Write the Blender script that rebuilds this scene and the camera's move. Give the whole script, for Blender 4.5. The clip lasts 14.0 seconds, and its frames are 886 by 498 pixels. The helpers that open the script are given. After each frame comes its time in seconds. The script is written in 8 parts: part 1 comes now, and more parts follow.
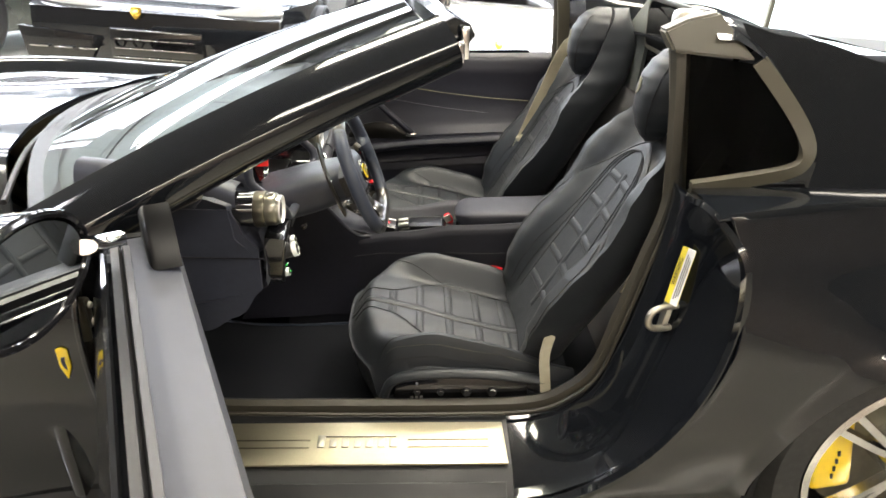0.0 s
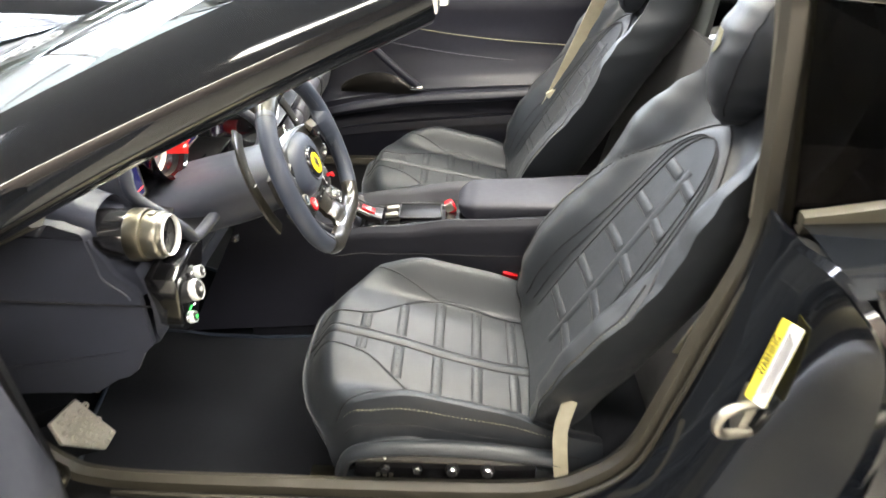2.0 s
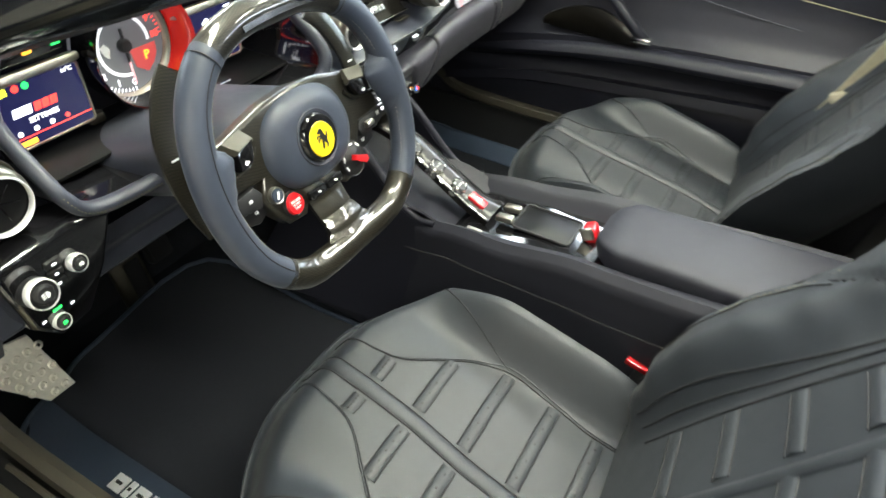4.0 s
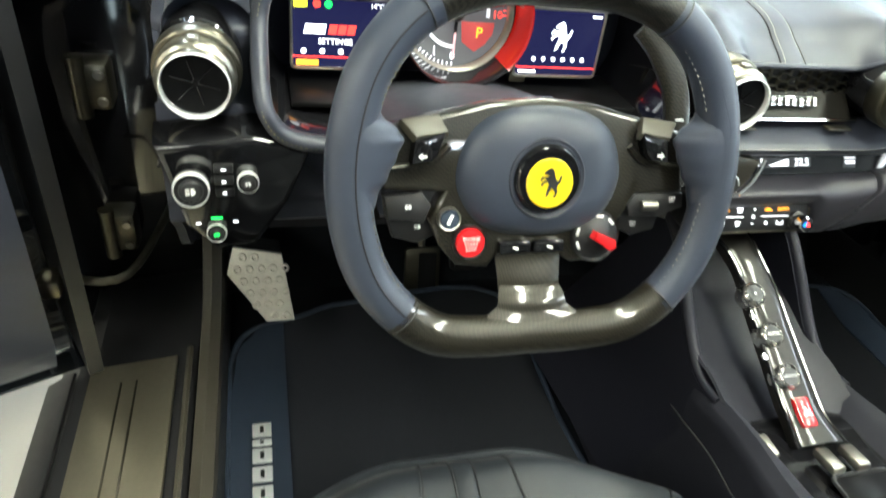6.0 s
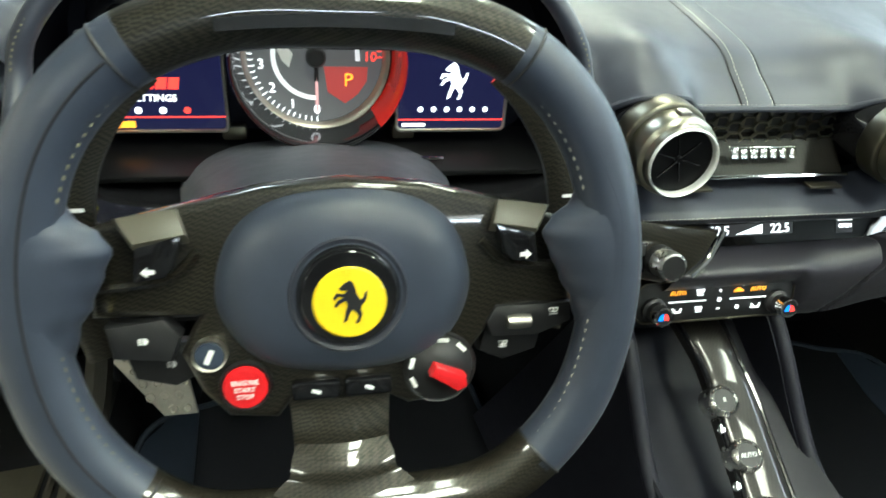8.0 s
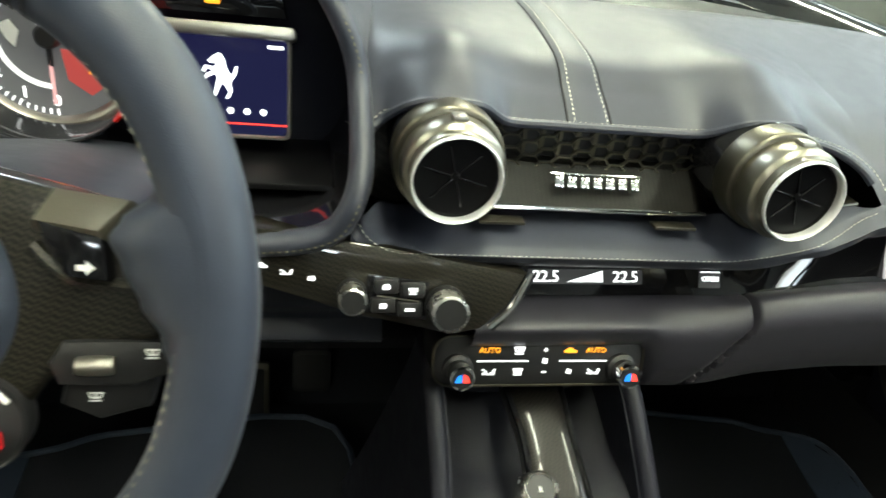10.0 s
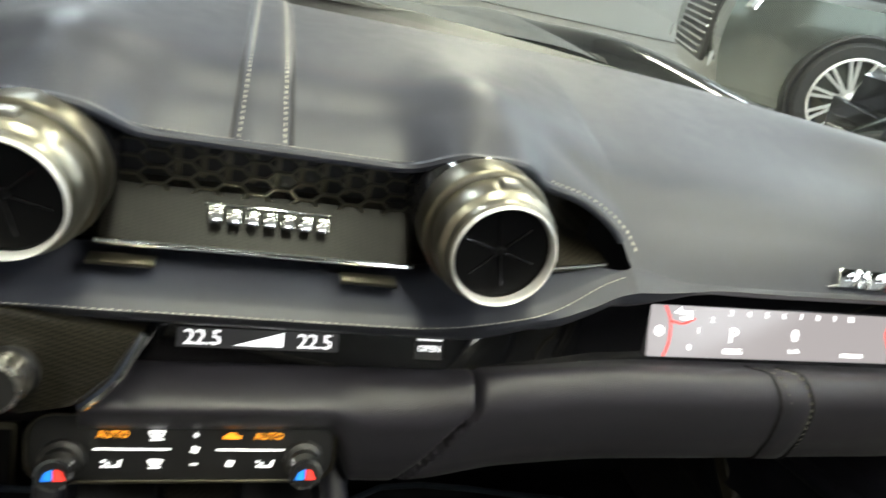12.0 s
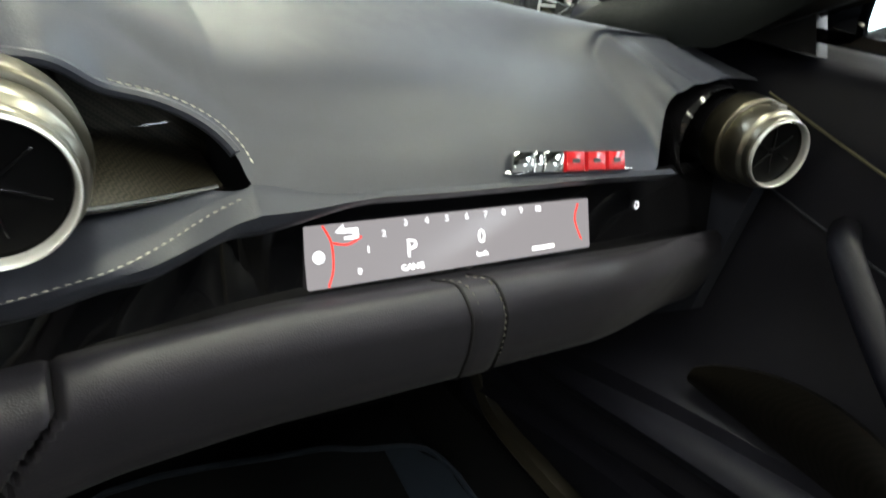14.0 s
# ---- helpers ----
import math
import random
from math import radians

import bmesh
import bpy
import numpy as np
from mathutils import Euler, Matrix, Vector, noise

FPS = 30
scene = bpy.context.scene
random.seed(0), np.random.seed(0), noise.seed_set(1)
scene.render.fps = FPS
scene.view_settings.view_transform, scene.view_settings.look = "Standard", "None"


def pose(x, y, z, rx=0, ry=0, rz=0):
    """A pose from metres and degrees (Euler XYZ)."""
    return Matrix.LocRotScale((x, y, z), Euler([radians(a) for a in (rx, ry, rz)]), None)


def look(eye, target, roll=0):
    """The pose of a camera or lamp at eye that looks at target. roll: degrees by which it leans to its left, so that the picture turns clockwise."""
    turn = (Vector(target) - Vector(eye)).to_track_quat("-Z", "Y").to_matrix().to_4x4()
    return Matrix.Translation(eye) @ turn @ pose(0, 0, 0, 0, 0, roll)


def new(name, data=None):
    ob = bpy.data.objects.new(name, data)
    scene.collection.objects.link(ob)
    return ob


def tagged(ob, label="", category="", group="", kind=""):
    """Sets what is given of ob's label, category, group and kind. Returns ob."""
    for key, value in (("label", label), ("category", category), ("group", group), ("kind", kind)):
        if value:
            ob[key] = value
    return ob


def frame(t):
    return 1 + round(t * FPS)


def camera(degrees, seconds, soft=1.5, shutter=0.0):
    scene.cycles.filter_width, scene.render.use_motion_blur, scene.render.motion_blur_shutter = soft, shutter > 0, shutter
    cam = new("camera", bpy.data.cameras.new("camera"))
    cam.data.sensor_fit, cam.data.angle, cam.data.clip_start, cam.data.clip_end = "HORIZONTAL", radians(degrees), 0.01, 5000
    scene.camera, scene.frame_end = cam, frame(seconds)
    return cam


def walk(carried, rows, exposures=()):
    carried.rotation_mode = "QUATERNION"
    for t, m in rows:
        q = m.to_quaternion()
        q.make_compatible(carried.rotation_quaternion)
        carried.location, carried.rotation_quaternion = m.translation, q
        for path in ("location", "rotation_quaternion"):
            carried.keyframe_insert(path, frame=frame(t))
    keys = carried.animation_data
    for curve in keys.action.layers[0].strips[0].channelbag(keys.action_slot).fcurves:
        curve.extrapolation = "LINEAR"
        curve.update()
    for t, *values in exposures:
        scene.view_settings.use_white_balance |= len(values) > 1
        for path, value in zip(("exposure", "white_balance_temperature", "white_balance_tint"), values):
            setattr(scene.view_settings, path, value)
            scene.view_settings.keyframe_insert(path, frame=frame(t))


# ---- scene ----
# ---- camera ----
cam = camera(67.6, 14.0, soft=1.6, shutter=0.5)
PATH = [
    (0, (0.106, 0.039, 1.426), (0.171, 1.837, 0.552), 1.0),
    (0.5, (0.133, 0.128, 1.413), (0.19, 1.918, 0.524), 0.9),
    (1, (0.198, 0.283, 1.393), (0.199, 2.038, 0.435), 0.0),
    (1.5, (0.249, 0.416, 1.384), (0.183, 2.134, 0.361), -0.8),
    (2, (0.239, 0.56, 1.367), (0.169, 2.256, 0.309), -0.3),
    (2.2, (0.225, 0.642, 1.356), (0.154, 2.327, 0.28), 0.0),
    (4.3, (0.412, 1.208, 1.234), (-0.438, 2.498, -0.035), 3.1),
    (4.5, (0.411, 1.247, 1.222), (-0.528, 2.492, -0.03), 3.3),
    (5, (0.427, 1.343, 1.174), (-0.777, 2.319, -0.09), 4.3),
    (5.5, (0.418, 1.412, 1.121), (-0.941, 2.124, -0.163), 9.9),
    (6, (0.386, 1.448, 1.116), (-1.161, 1.955, -0.045), 8.5),
    (6.5, (0.332, 1.496, 1.108), (-1.256, 1.981, -0.007), 7.7),
    (7, (0.282, 1.536, 1.09), (-1.308, 2.017, -0.024), 7.1),
    (7.5, (0.271, 1.59, 1.084), (-1.316, 2.053, -0.041), 6.8),
    (7.7, (0.263, 1.612, 1.087), (-1.338, 2.055, -0.027), 6.1),
    (9.8, (0.202, 1.845, 1.034), (-1.507, 2.218, 0.066), 7.0),
    (10, (0.197, 1.866, 1.028), (-1.521, 2.239, 0.075), 7.5),
    (10.5, (0.187, 1.927, 1.011), (-1.537, 2.314, 0.075), 8.7),
    (11, (0.167, 1.978, 0.998), (-1.566, 2.403, 0.094), 10.1),
    (11.5, (0.149, 2.02, 0.994), (-1.601, 2.505, 0.156), 11.6),
    (12, (0.128, 2.064, 1.005), (-1.617, 2.641, 0.217), 13.1),
    (12.5, (0.113, 2.101, 1.017), (-1.527, 2.96, 0.261), 15.1),
    (13, (0.099, 2.134, 1.015), (-1.481, 3.159, 0.339), 15.1),
    (13.5, (0.086, 2.173, 0.989), (-1.412, 3.29, 0.276), 14.1),
    (14, (0.082, 2.2, 0.975), (-1.337, 3.338, 0.144), 12.0),
]
STANCE = Matrix.Translation((0.305, 0, 0.29)) @ pose(0, 0, 0, 0, -3.5, 0) @ Matrix.Translation((-0.305, 0, -0.336))
EXPOSURES = [(0, 0.70, 6400, 20), (1.5, 1.36, 6300, 22), (2.2, 1.6, 6150, 19), (4.5, 1.0, 6000, 11), (5.5, 1.0, 5950, 10), (6, 1.0, 5950, 9), (7.5, 0.5, 5800, 3), (10, 0.45, 6250, 6), (11, 0.45, 6400, 10), (12, 0.2, 6350, 12), (13, -0.22, 6150, 11), (14, -0.1, 6150, 12)]
walk(cam, [(t, STANCE @ look(eye, target, roll)) for t, eye, target, roll in PATH], EXPOSURES)

# ---- world and lights ----
world = bpy.data.worlds.new("showroom_world")
scene.world = world
world.use_nodes = True
world.node_tree.nodes["Background"].inputs[0].default_value = (0.85, 0.93, 1.0, 1)
world.node_tree.nodes["Background"].inputs[1].default_value = 0.05


def area_lamp(name, m, sx, sy, watts, color):
    data = bpy.data.lights.new(name, "AREA")
    data.shape, data.size, data.size_y, data.energy, data.color = "RECTANGLE", sx, sy, watts, color
    ob = new(name, data)
    ob.matrix_world = m
    return ob


WARM, COOL = (0.98, 0.95, 0.71), (0.82, 0.93, 1.0)
# strip lights hung under the showroom ceiling: x, y, length along x, width, watts, colour
STRIPS = [(0.5, 2.15, 3.0, 0.35, 115, WARM), (0.8, 4.1, 3.6, 0.35, 120, WARM), (-4.4, 3.6, 3.0, 0.35, 170, WARM), (-5.2, 0.6, 4.0, 0.35, 110, COOL),
          # The two at negative y are added fill, unseen, for side and wall.
          (1.6, -0.8, 4.0, 0.35, 80, WARM), (-0.9, -6.3, 7.0, 0.35, 200, WARM), (-2.0, 6.2, 9.0, 0.5, 170, COOL), (-2.0, 8.6, 9.0, 0.6, 130, COOL),
          (5.5, 1.75, 0.6, 1.3, 55, COOL), (5.5, 3.45, 0.6, 1.3, 55, COOL), (6.7, 8.2, 2.4, 1.6, 130, COOL)]
CEIL = 3.4
for sx_, sy_, ln_, wd_, pw_, co_ in STRIPS:
    area_lamp("strip_light_lamp", Matrix.Translation((sx_, sy_, CEIL - 0.12)), ln_, wd_, pw_, co_)
# daylight through the shopfront
area_lamp("shopfront_daylight", look((-2.0, 10.5, 1.8), (-2.0, 0, 1.2)), 11.0, 2.6, 260, COOL)

# ---- materials ----


def material(name, color, rough=0.5, metal=0.0, var=0.15, scale=40.0, bump=0.0, bump_scale=400.0, coat=0.0, spec=0.5, emit=None, power=0.0, sheen=0.0, big=4.0):
    """Principled surface with colour and roughness that vary at two scales, and fine relief."""
    m = bpy.data.materials.new(name)
    m.use_nodes = True
    nt = m.node_tree
    b = nt.nodes["Principled BSDF"]
    b.inputs["Metallic"].default_value, b.inputs["Coat Weight"].default_value = metal, coat
    b.inputs["Coat Roughness"].default_value = 0.04
    b.inputs["Specular IOR Level"].default_value, b.inputs["Sheen Weight"].default_value = spec, sheen
    co = nt.nodes.new("ShaderNodeTexCoord")
    if var > 0:
        n1, n2 = nt.nodes.new("ShaderNodeTexNoise"), nt.nodes.new("ShaderNodeTexNoise")
        n1.inputs["Scale"].default_value, n2.inputs["Scale"].default_value = scale, big
        n1.inputs["Detail"].default_value, n2.inputs["Detail"].default_value = 5, 3
        add = nt.nodes.new("ShaderNodeMath")
        add.operation = "ADD"
        for n, i in ((n1, 0), (n2, 1)):
            nt.links.new(co.outputs["Object"], n.inputs["Vector"])
            nt.links.new(n.outputs["Fac"], add.inputs[i])
        ramp = nt.nodes.new("ShaderNodeMapRange")
        ramp.inputs["From Min"].default_value, ramp.inputs["From Max"].default_value = 0.6, 1.4
        ramp.inputs["To Min"].default_value, ramp.inputs["To Max"].default_value = 1 - var, 1 + var
        nt.links.new(add.outputs[0], ramp.inputs["Value"])
        mul = nt.nodes.new("ShaderNodeMix")
        mul.data_type, mul.blend_type = "RGBA", "MULTIPLY"
        mul.inputs[0].default_value = 1.0
        mul.inputs[6].default_value = (*color, 1)
        nt.links.new(ramp.outputs[0], mul.inputs[7])
        nt.links.new(mul.outputs[2], b.inputs["Base Color"])
        rr = nt.nodes.new("ShaderNodeMath")
        rr.operation, rr.use_clamp = "MULTIPLY", True
        rr.inputs[1].default_value = rough
        nt.links.new(ramp.outputs[0], rr.inputs[0])
        nt.links.new(rr.outputs[0], b.inputs["Roughness"])
    else:
        b.inputs["Base Color"].default_value, b.inputs["Roughness"].default_value = (*color, 1), rough
    if bump > 0:
        v = nt.nodes.new("ShaderNodeTexVoronoi")
        v.inputs["Scale"].default_value = bump_scale
        nt.links.new(co.outputs["Object"], v.inputs["Vector"])
        bp = nt.nodes.new("ShaderNodeBump")
        bp.inputs["Strength"].default_value, bp.inputs["Distance"].default_value = bump, 0.0006
        nt.links.new(v.outputs["Distance"], bp.inputs["Height"])
        nt.links.new(bp.outputs["Normal"], b.inputs["Normal"])
    if emit:
        b.inputs["Emission Color"].default_value, b.inputs["Emission Strength"].default_value = (*emit, 1), power
    return m


def carbon_fibre(name, tint, scale=620.0):
    """Twill weave under clear lacquer."""
    m = material(name, tint, 0.3, 0.0, 0.0, coat=1.0)
    nt = m.node_tree
    b = nt.nodes["Principled BSDF"]
    co = nt.nodes.new("ShaderNodeTexCoord")
    mp = nt.nodes.new("ShaderNodeMapping")
    mp.inputs["Rotation"].default_value = (0.6, 0.35, 0.785)
    ck = nt.nodes.new("ShaderNodeTexChecker")
    ck.inputs["Scale"].default_value = scale
    ck.inputs["Color1"].default_value = (*[c * 0.40 for c in tint], 1)
    ck.inputs["Color2"].default_value = (*[c * 1.8 for c in tint], 1)
    nt.links.new(co.outputs["Object"], mp.inputs["Vector"])
    nt.links.new(mp.outputs["Vector"], ck.inputs["Vector"])
    nt.links.new(ck.outputs["Color"], b.inputs["Base Color"])
    b.inputs["Metallic"].default_value = 0.5
    b.inputs["Roughness"].default_value = 0.38
    return m


def glass(name, tint=(1, 1, 1), rough=0.0, clear=0.85):
    m = bpy.data.materials.new(name)
    m.use_nodes = True
    nt = m.node_tree
    nt.nodes.remove(nt.nodes["Principled BSDF"])
    tr, gl, mx, fr, pw, mr = (nt.nodes.new("ShaderNode" + k) for k in ("BsdfTransparent", "BsdfGlossy", "MixShader", "LayerWeight", "Math", "MapRange"))
    tr.inputs["Color"].default_value = (*[clear * c for c in tint], 1)
    gl.inputs["Roughness"].default_value = rough
    pw.operation, pw.inputs[1].default_value = "POWER", 4.0
    mr.inputs["To Min"].default_value, mr.inputs["To Max"].default_value = 0.04, 0.95
    nt.links.new(fr.outputs["Facing"], pw.inputs[0])
    nt.links.new(pw.outputs[0], mr.inputs["Value"])
    nt.links.new(mr.outputs[0], mx.inputs[0])
    nt.links.new(tr.outputs[0], mx.inputs[1])
    nt.links.new(gl.outputs[0], mx.inputs[2])
    nt.links.new(mx.outputs[0], nt.nodes["Material Output"].inputs["Surface"])
    return m


LEATHER = material("navy_leather", (0.0255, 0.0285, 0.042), 0.43, 0, 0.18, 60, 0.16, 1100, spec=0.45, sheen=0.05)
# Navy leather darkened for parts that lie in shade: door, console cheeks.
DOOR_LEATHER = material("shaded_navy_leather", (0.0128, 0.0132, 0.0205), 0.46, 0, 0.18, 60, 0.35, 900, spec=0.3)
CONSOLE_LEATHER = material("dark_navy_console_leather", (0.0160, 0.0165, 0.0235), 0.56, 0, 0.18, 60, 0.25, 1000, spec=0.30)
KNOB_SILVER = material("brushed_knob_silver", (0.72, 0.71, 0.68), 0.27, 1.0, 0.08, 120)
# Dash leather again, darkened for the shade under the lip.
PAD_LEATHER = material("shaded_pad_leather", (0.0210, 0.0198, 0.0280), 0.44, 0, 0.16, 60, 0.2, 1000, sheen=0.04)
# Dash leather behind the crest; turned away, so shade is in the colour.
LEDGE = material("shaded_dash_ledge", (0.016, 0.0155, 0.014), 0.34, 0, 0.15, 60, 0.15, 1000)
STRIP_GLOSS = material("piano_black_strip", (0.005, 0.005, 0.006), 0.03, 0, 0)
TAUPE = material("satin_taupe_trim", (0.075, 0.068, 0.049), 0.42, 0, 0.12, 20, 0.1, 800)
WHEEL_LEATHER = material("dark_navy_wheel_leather", (0.028, 0.035, 0.054), 0.41, 0, 0.15, 60, 0.10, 1300, sheen=0.05)
LEATHER_SEAT = material("black_blue_seat_leather", (0.0125, 0.0152, 0.0195), 0.47, 0, 0.2, 50, 0.24, 900, spec=0.40, sheen=0.04)
SUEDE = material("black_suede", (0.014, 0.014, 0.018), 0.85, 0, 0.25, 90, 0.4, 1200, spec=0.2, sheen=0.15)
CARPET = material("black_carpet", (0.011, 0.012, 0.015), 0.95, 0, 0.35, 300, 0.9, 700, spec=0.1)
MAT_LEATHER = material("blue_mat_trim", (0.022, 0.032, 0.052), 0.5, 0, 0.15, 60, 0.3, 700)
PLASTIC = material("black_plastic", (0.012, 0.012, 0.013), 0.42, 0, 0.15, 80, 0.2, 1500)
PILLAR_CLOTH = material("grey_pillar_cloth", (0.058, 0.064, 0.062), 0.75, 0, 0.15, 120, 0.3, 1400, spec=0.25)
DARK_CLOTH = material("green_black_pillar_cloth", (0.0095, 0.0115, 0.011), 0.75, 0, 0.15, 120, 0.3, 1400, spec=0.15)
RUBBER = material("black_rubber_seal", (0.036, 0.032, 0.023), 0.5, 0, 0.25, 30, 0.2, 600)
TYRE = material("tyre_rubber", (0.018, 0.018, 0.018), 0.75, 0, 0.3, 60, 0.3, 300)
GLOSS = material("black_gloss_trim", (0.006, 0.006, 0.007), 0.10, 0, 0.1, 20, coat=0.6)
PAINT = material("black_car_paint", (0.006, 0.007, 0.009), 0.18, 0, 0.1, 8, coat=1.0, spec=0.08)
SATIN = material("satin_aluminium", (0.42, 0.40, 0.35), 0.38, 1.0, 0.12, 60)
VENT_SATIN = material("nickel_vent_collar", (0.30, 0.285, 0.235), 0.32, 1.0, 0.12, 60)
RING = material("bright_silver_ring", (0.88, 0.88, 0.88), 0.36, 0.55, 0.05, 80)
DARKMETAL = material("dark_bronze_metal", (0.16, 0.147, 0.112), 0.35, 1.0, 0.15, 60)
CHROME = material("chrome", (0.85, 0.85, 0.84), 0.07, 1.0, 0.04, 30)
BRUSHED = material("brushed_champagne_aluminium", (0.46, 0.42, 0.31), 0.44, 1.0, 0.07, 160)
PEDAL = material("drilled_aluminium_pedal", (0.66, 0.63, 0.56), 0.42, 0.6, 0.15, 120)
CARBON = carbon_fibre("carbon_fibre", (0.019, 0.0168, 0.0115))
DARK_CARBON = carbon_fibre("dark_gloss_carbon", (0.008, 0.007, 0.0055))
DARK_CARBON.node_tree.nodes["Principled BSDF"].inputs["Coat Weight"].default_value = 0.45
DARK_CARBON.node_tree.nodes["Principled BSDF"].inputs["Coat Weight"].default_value = 0.55
SATIN_CARBON = carbon_fibre("satin_carbon", (0.0045, 0.004, 0.0032))
for socket, value in (("Coat Weight", 0.0), ("Metallic", 0.0), ("Specular IOR Level", 0.15)):
    SATIN_CARBON.node_tree.nodes["Principled BSDF"].inputs[socket].default_value = value
STITCH = material("pale_stitching", (0.50, 0.49, 0.42), 0.7, 0, 0.1, 200)
STITCH_DARK = material("olive_stitching", (0.16, 0.15, 0.09), 0.7, 0, 0.1, 200)
# Shade in seams, pinholes and slots, laid on as near-black pieces.
GROOVE = material("groove_shade_black", (0.008, 0.008, 0.010), 0.8, 0, 0.1, 200)
BELT = material("beige_belt_webbing", (0.30, 0.275, 0.20), 0.6, 0, 0.15, 60, 0.6, 900)
RED = material("red_lacquer", (0.55, 0.012, 0.016), 0.25, 0, 0.1, 50, coat=0.7)
YELLOW = material("yellow_enamel", (0.85, 0.60, 0.01), 0.25, 0, 0.05, 50, coat=0.8)
CALIPER = material("yellow_caliper_paint", (0.80, 0.56, 0.01), 0.3, 0, 0.08, 40, coat=0.5)
ALLOY = material("diamond_cut_alloy", (0.56, 0.55, 0.53), 0.22, 1.0, 0.1, 30)
WHITE = material("white_print", (0.8, 0.8, 0.8), 0.5, 0, 0.05, 50)
TAG = material("yellow_tag", (0.75, 0.62, 0.05), 0.5, 0, 0.05, 50)
GLOW_WHITE = material("lit_white_symbol", (0.8, 0.8, 0.8), 0.5, 0, 0, emit=(1, 1, 0.98), power=1.6)
GLOW_RED = material("lit_red_symbol", (0.5, 0.02, 0.02), 0.5, 0, 0, emit=(1, 0.05, 0.03), power=1.5)
GLOW_PINK = material("lit_pink_needle", (0.5, 0.3, 0.3), 0.5, 0, 0, emit=(1, 0.45, 0.45), power=0.6)
GLOW_AMBER = material("lit_amber_symbol", (0.5, 0.2, 0.02), 0.5, 0, 0, emit=(1, 0.36, 0.02), power=1.5)
GLOW_GREEN = material("lit_green_symbol", (0.02, 0.5, 0.05), 0.5, 0, 0, emit=(0.05, 1, 0.12), power=1.2)
GLOW_YELLOW = material("lit_yellow_symbol", (0.5, 0.5, 0.02), 0.5, 0, 0, emit=(0.9, 0.9, 0.02), power=1.5)
SCREEN = material("blue_lit_screen", (0.004, 0.005, 0.012), 0.12, 0, 0, emit=(0.009, 0.009, 0.036), power=1.0)
# Display is dark; the glare on its glass is put into this glow.
SCREEN_GLARE = material("screen_glare_glow", (0.02, 0.02, 0.022), 0.15, 0, 0, emit=(0.82, 0.75, 0.72), power=0.52)
CLIMATE_LIT = material("white_lit_screen", (0.02, 0.02, 0.02), 0.08, 0, 0, emit=(0.9, 0.9, 0.88), power=0.03)
VENT_BLACK = material("black_louvre", (0.004, 0.004, 0.0045), 0.35, 0, 0.1, 60, spec=0.2)
GLOW_RING = material("lit_white_ring", (0.7, 0.7, 0.7), 0.5, 0, 0, emit=(1, 1, 1), power=0.5)
DIAL = material("dial_face", (0.08, 0.08, 0.08), 0.4, 0, 0.1, 60, emit=(0.06, 0.06, 0.06), power=0.8)
THREAD = material("grey_wheel_thread", (0.22, 0.215, 0.18), 0.7, 0, 0.1, 200)
SHIELD_RED = material("red_gear_shield", (0.35, 0.05, 0.05), 0.3, 0, 0, emit=(0.55, 0.08, 0.07), power=0.35)
DIAL_RED = material("red_bezel_glow", (0.30, 0.008, 0.006), 0.22, 0, 0.1, 60, coat=0.6, emit=(0.9, 0.02, 0.01), power=0.12)
LAMP_WHITE = material("courtesy_lamp", (0.8, 0.8, 0.8), 0.4, 0, 0, emit=(0.9, 0.95, 1), power=6.0)
WINDSCREEN = glass("clear_glass", (0.95, 1.0, 0.97), 0.0, 0.92)
SMOKED = glass("smoked_glass", (1, 0.9, 0.85), 0.02, 0.05)
MIRROR = material("mirror_glass", (0.75, 0.78, 0.78), 0.01, 1.0, 0)

# ---- mesh helpers ----
CAR = STANCE
C = 2.077  # the car's middle plane


def thing(name, label, category, group="", m=None, kind=""):
    ob = new(name)
    ob.matrix_world = CAR if m is None else m
    return tagged(ob, label, category, group, kind)


def part(name, bm, mat, parent, label="", smooth=True):
    me = bpy.data.meshes.new(name)
    bmesh.ops.recalc_face_normals(bm, faces=bm.faces)
    bm.to_mesh(me)
    bm.free()
    for m in (mat if isinstance(mat, (list, tuple)) else [mat]):
        me.materials.append(m)
    if smooth:
        me.shade_smooth()
        me.set_sharp_from_angle(angle=radians(42))
    ob = new(name, me)
    ob.parent = parent
    if label:
        ob["label"] = label
    return ob


def merge(*bms):
    out = bmesh.new()
    for b in bms:
        me = bpy.data.meshes.new("tmp")
        b.to_mesh(me)
        b.free()
        out.from_mesh(me)
        bpy.data.meshes.remove(me)
    return out


def moved(bm, m):
    bmesh.ops.transform(bm, matrix=m, verts=bm.verts)
    return bm


def box(c, s, bev=0.003, seg=2, m=None):
    bm = bmesh.new()
    bmesh.ops.create_cube(bm, size=1)
    bmesh.ops.scale(bm, vec=s, verts=bm.verts)
    if bev > 0:
        bmesh.ops.bevel(bm, geom=bm.edges[:], offset=min(bev, min(s) * 0.45), segments=seg, affect="EDGES", profile=0.5)
    if m is not None:
        moved(bm, m)
    return moved(bm, Matrix.Translation(c))


def curve(pts, n=8, closed=False):
    """Catmull-Rom through the points."""
    P = [Vector(p) for p in pts]
    out, k = [], len(P)
    for i in range(k if closed else k - 1):
        a, b, c, d = (P[(i + j) % k] if closed else P[min(max(i + j, 0), k - 1)] for j in (-1, 0, 1, 2))
        for s in range(n):
            t = s / n
            out.append(0.5 * ((2 * b) + (c - a) * t + (2 * a - 5 * b + 4 * c - d) * t * t + (3 * b - a - 3 * c + d) * t ** 3))
    if not closed:
        out.append(P[-1])
    return out


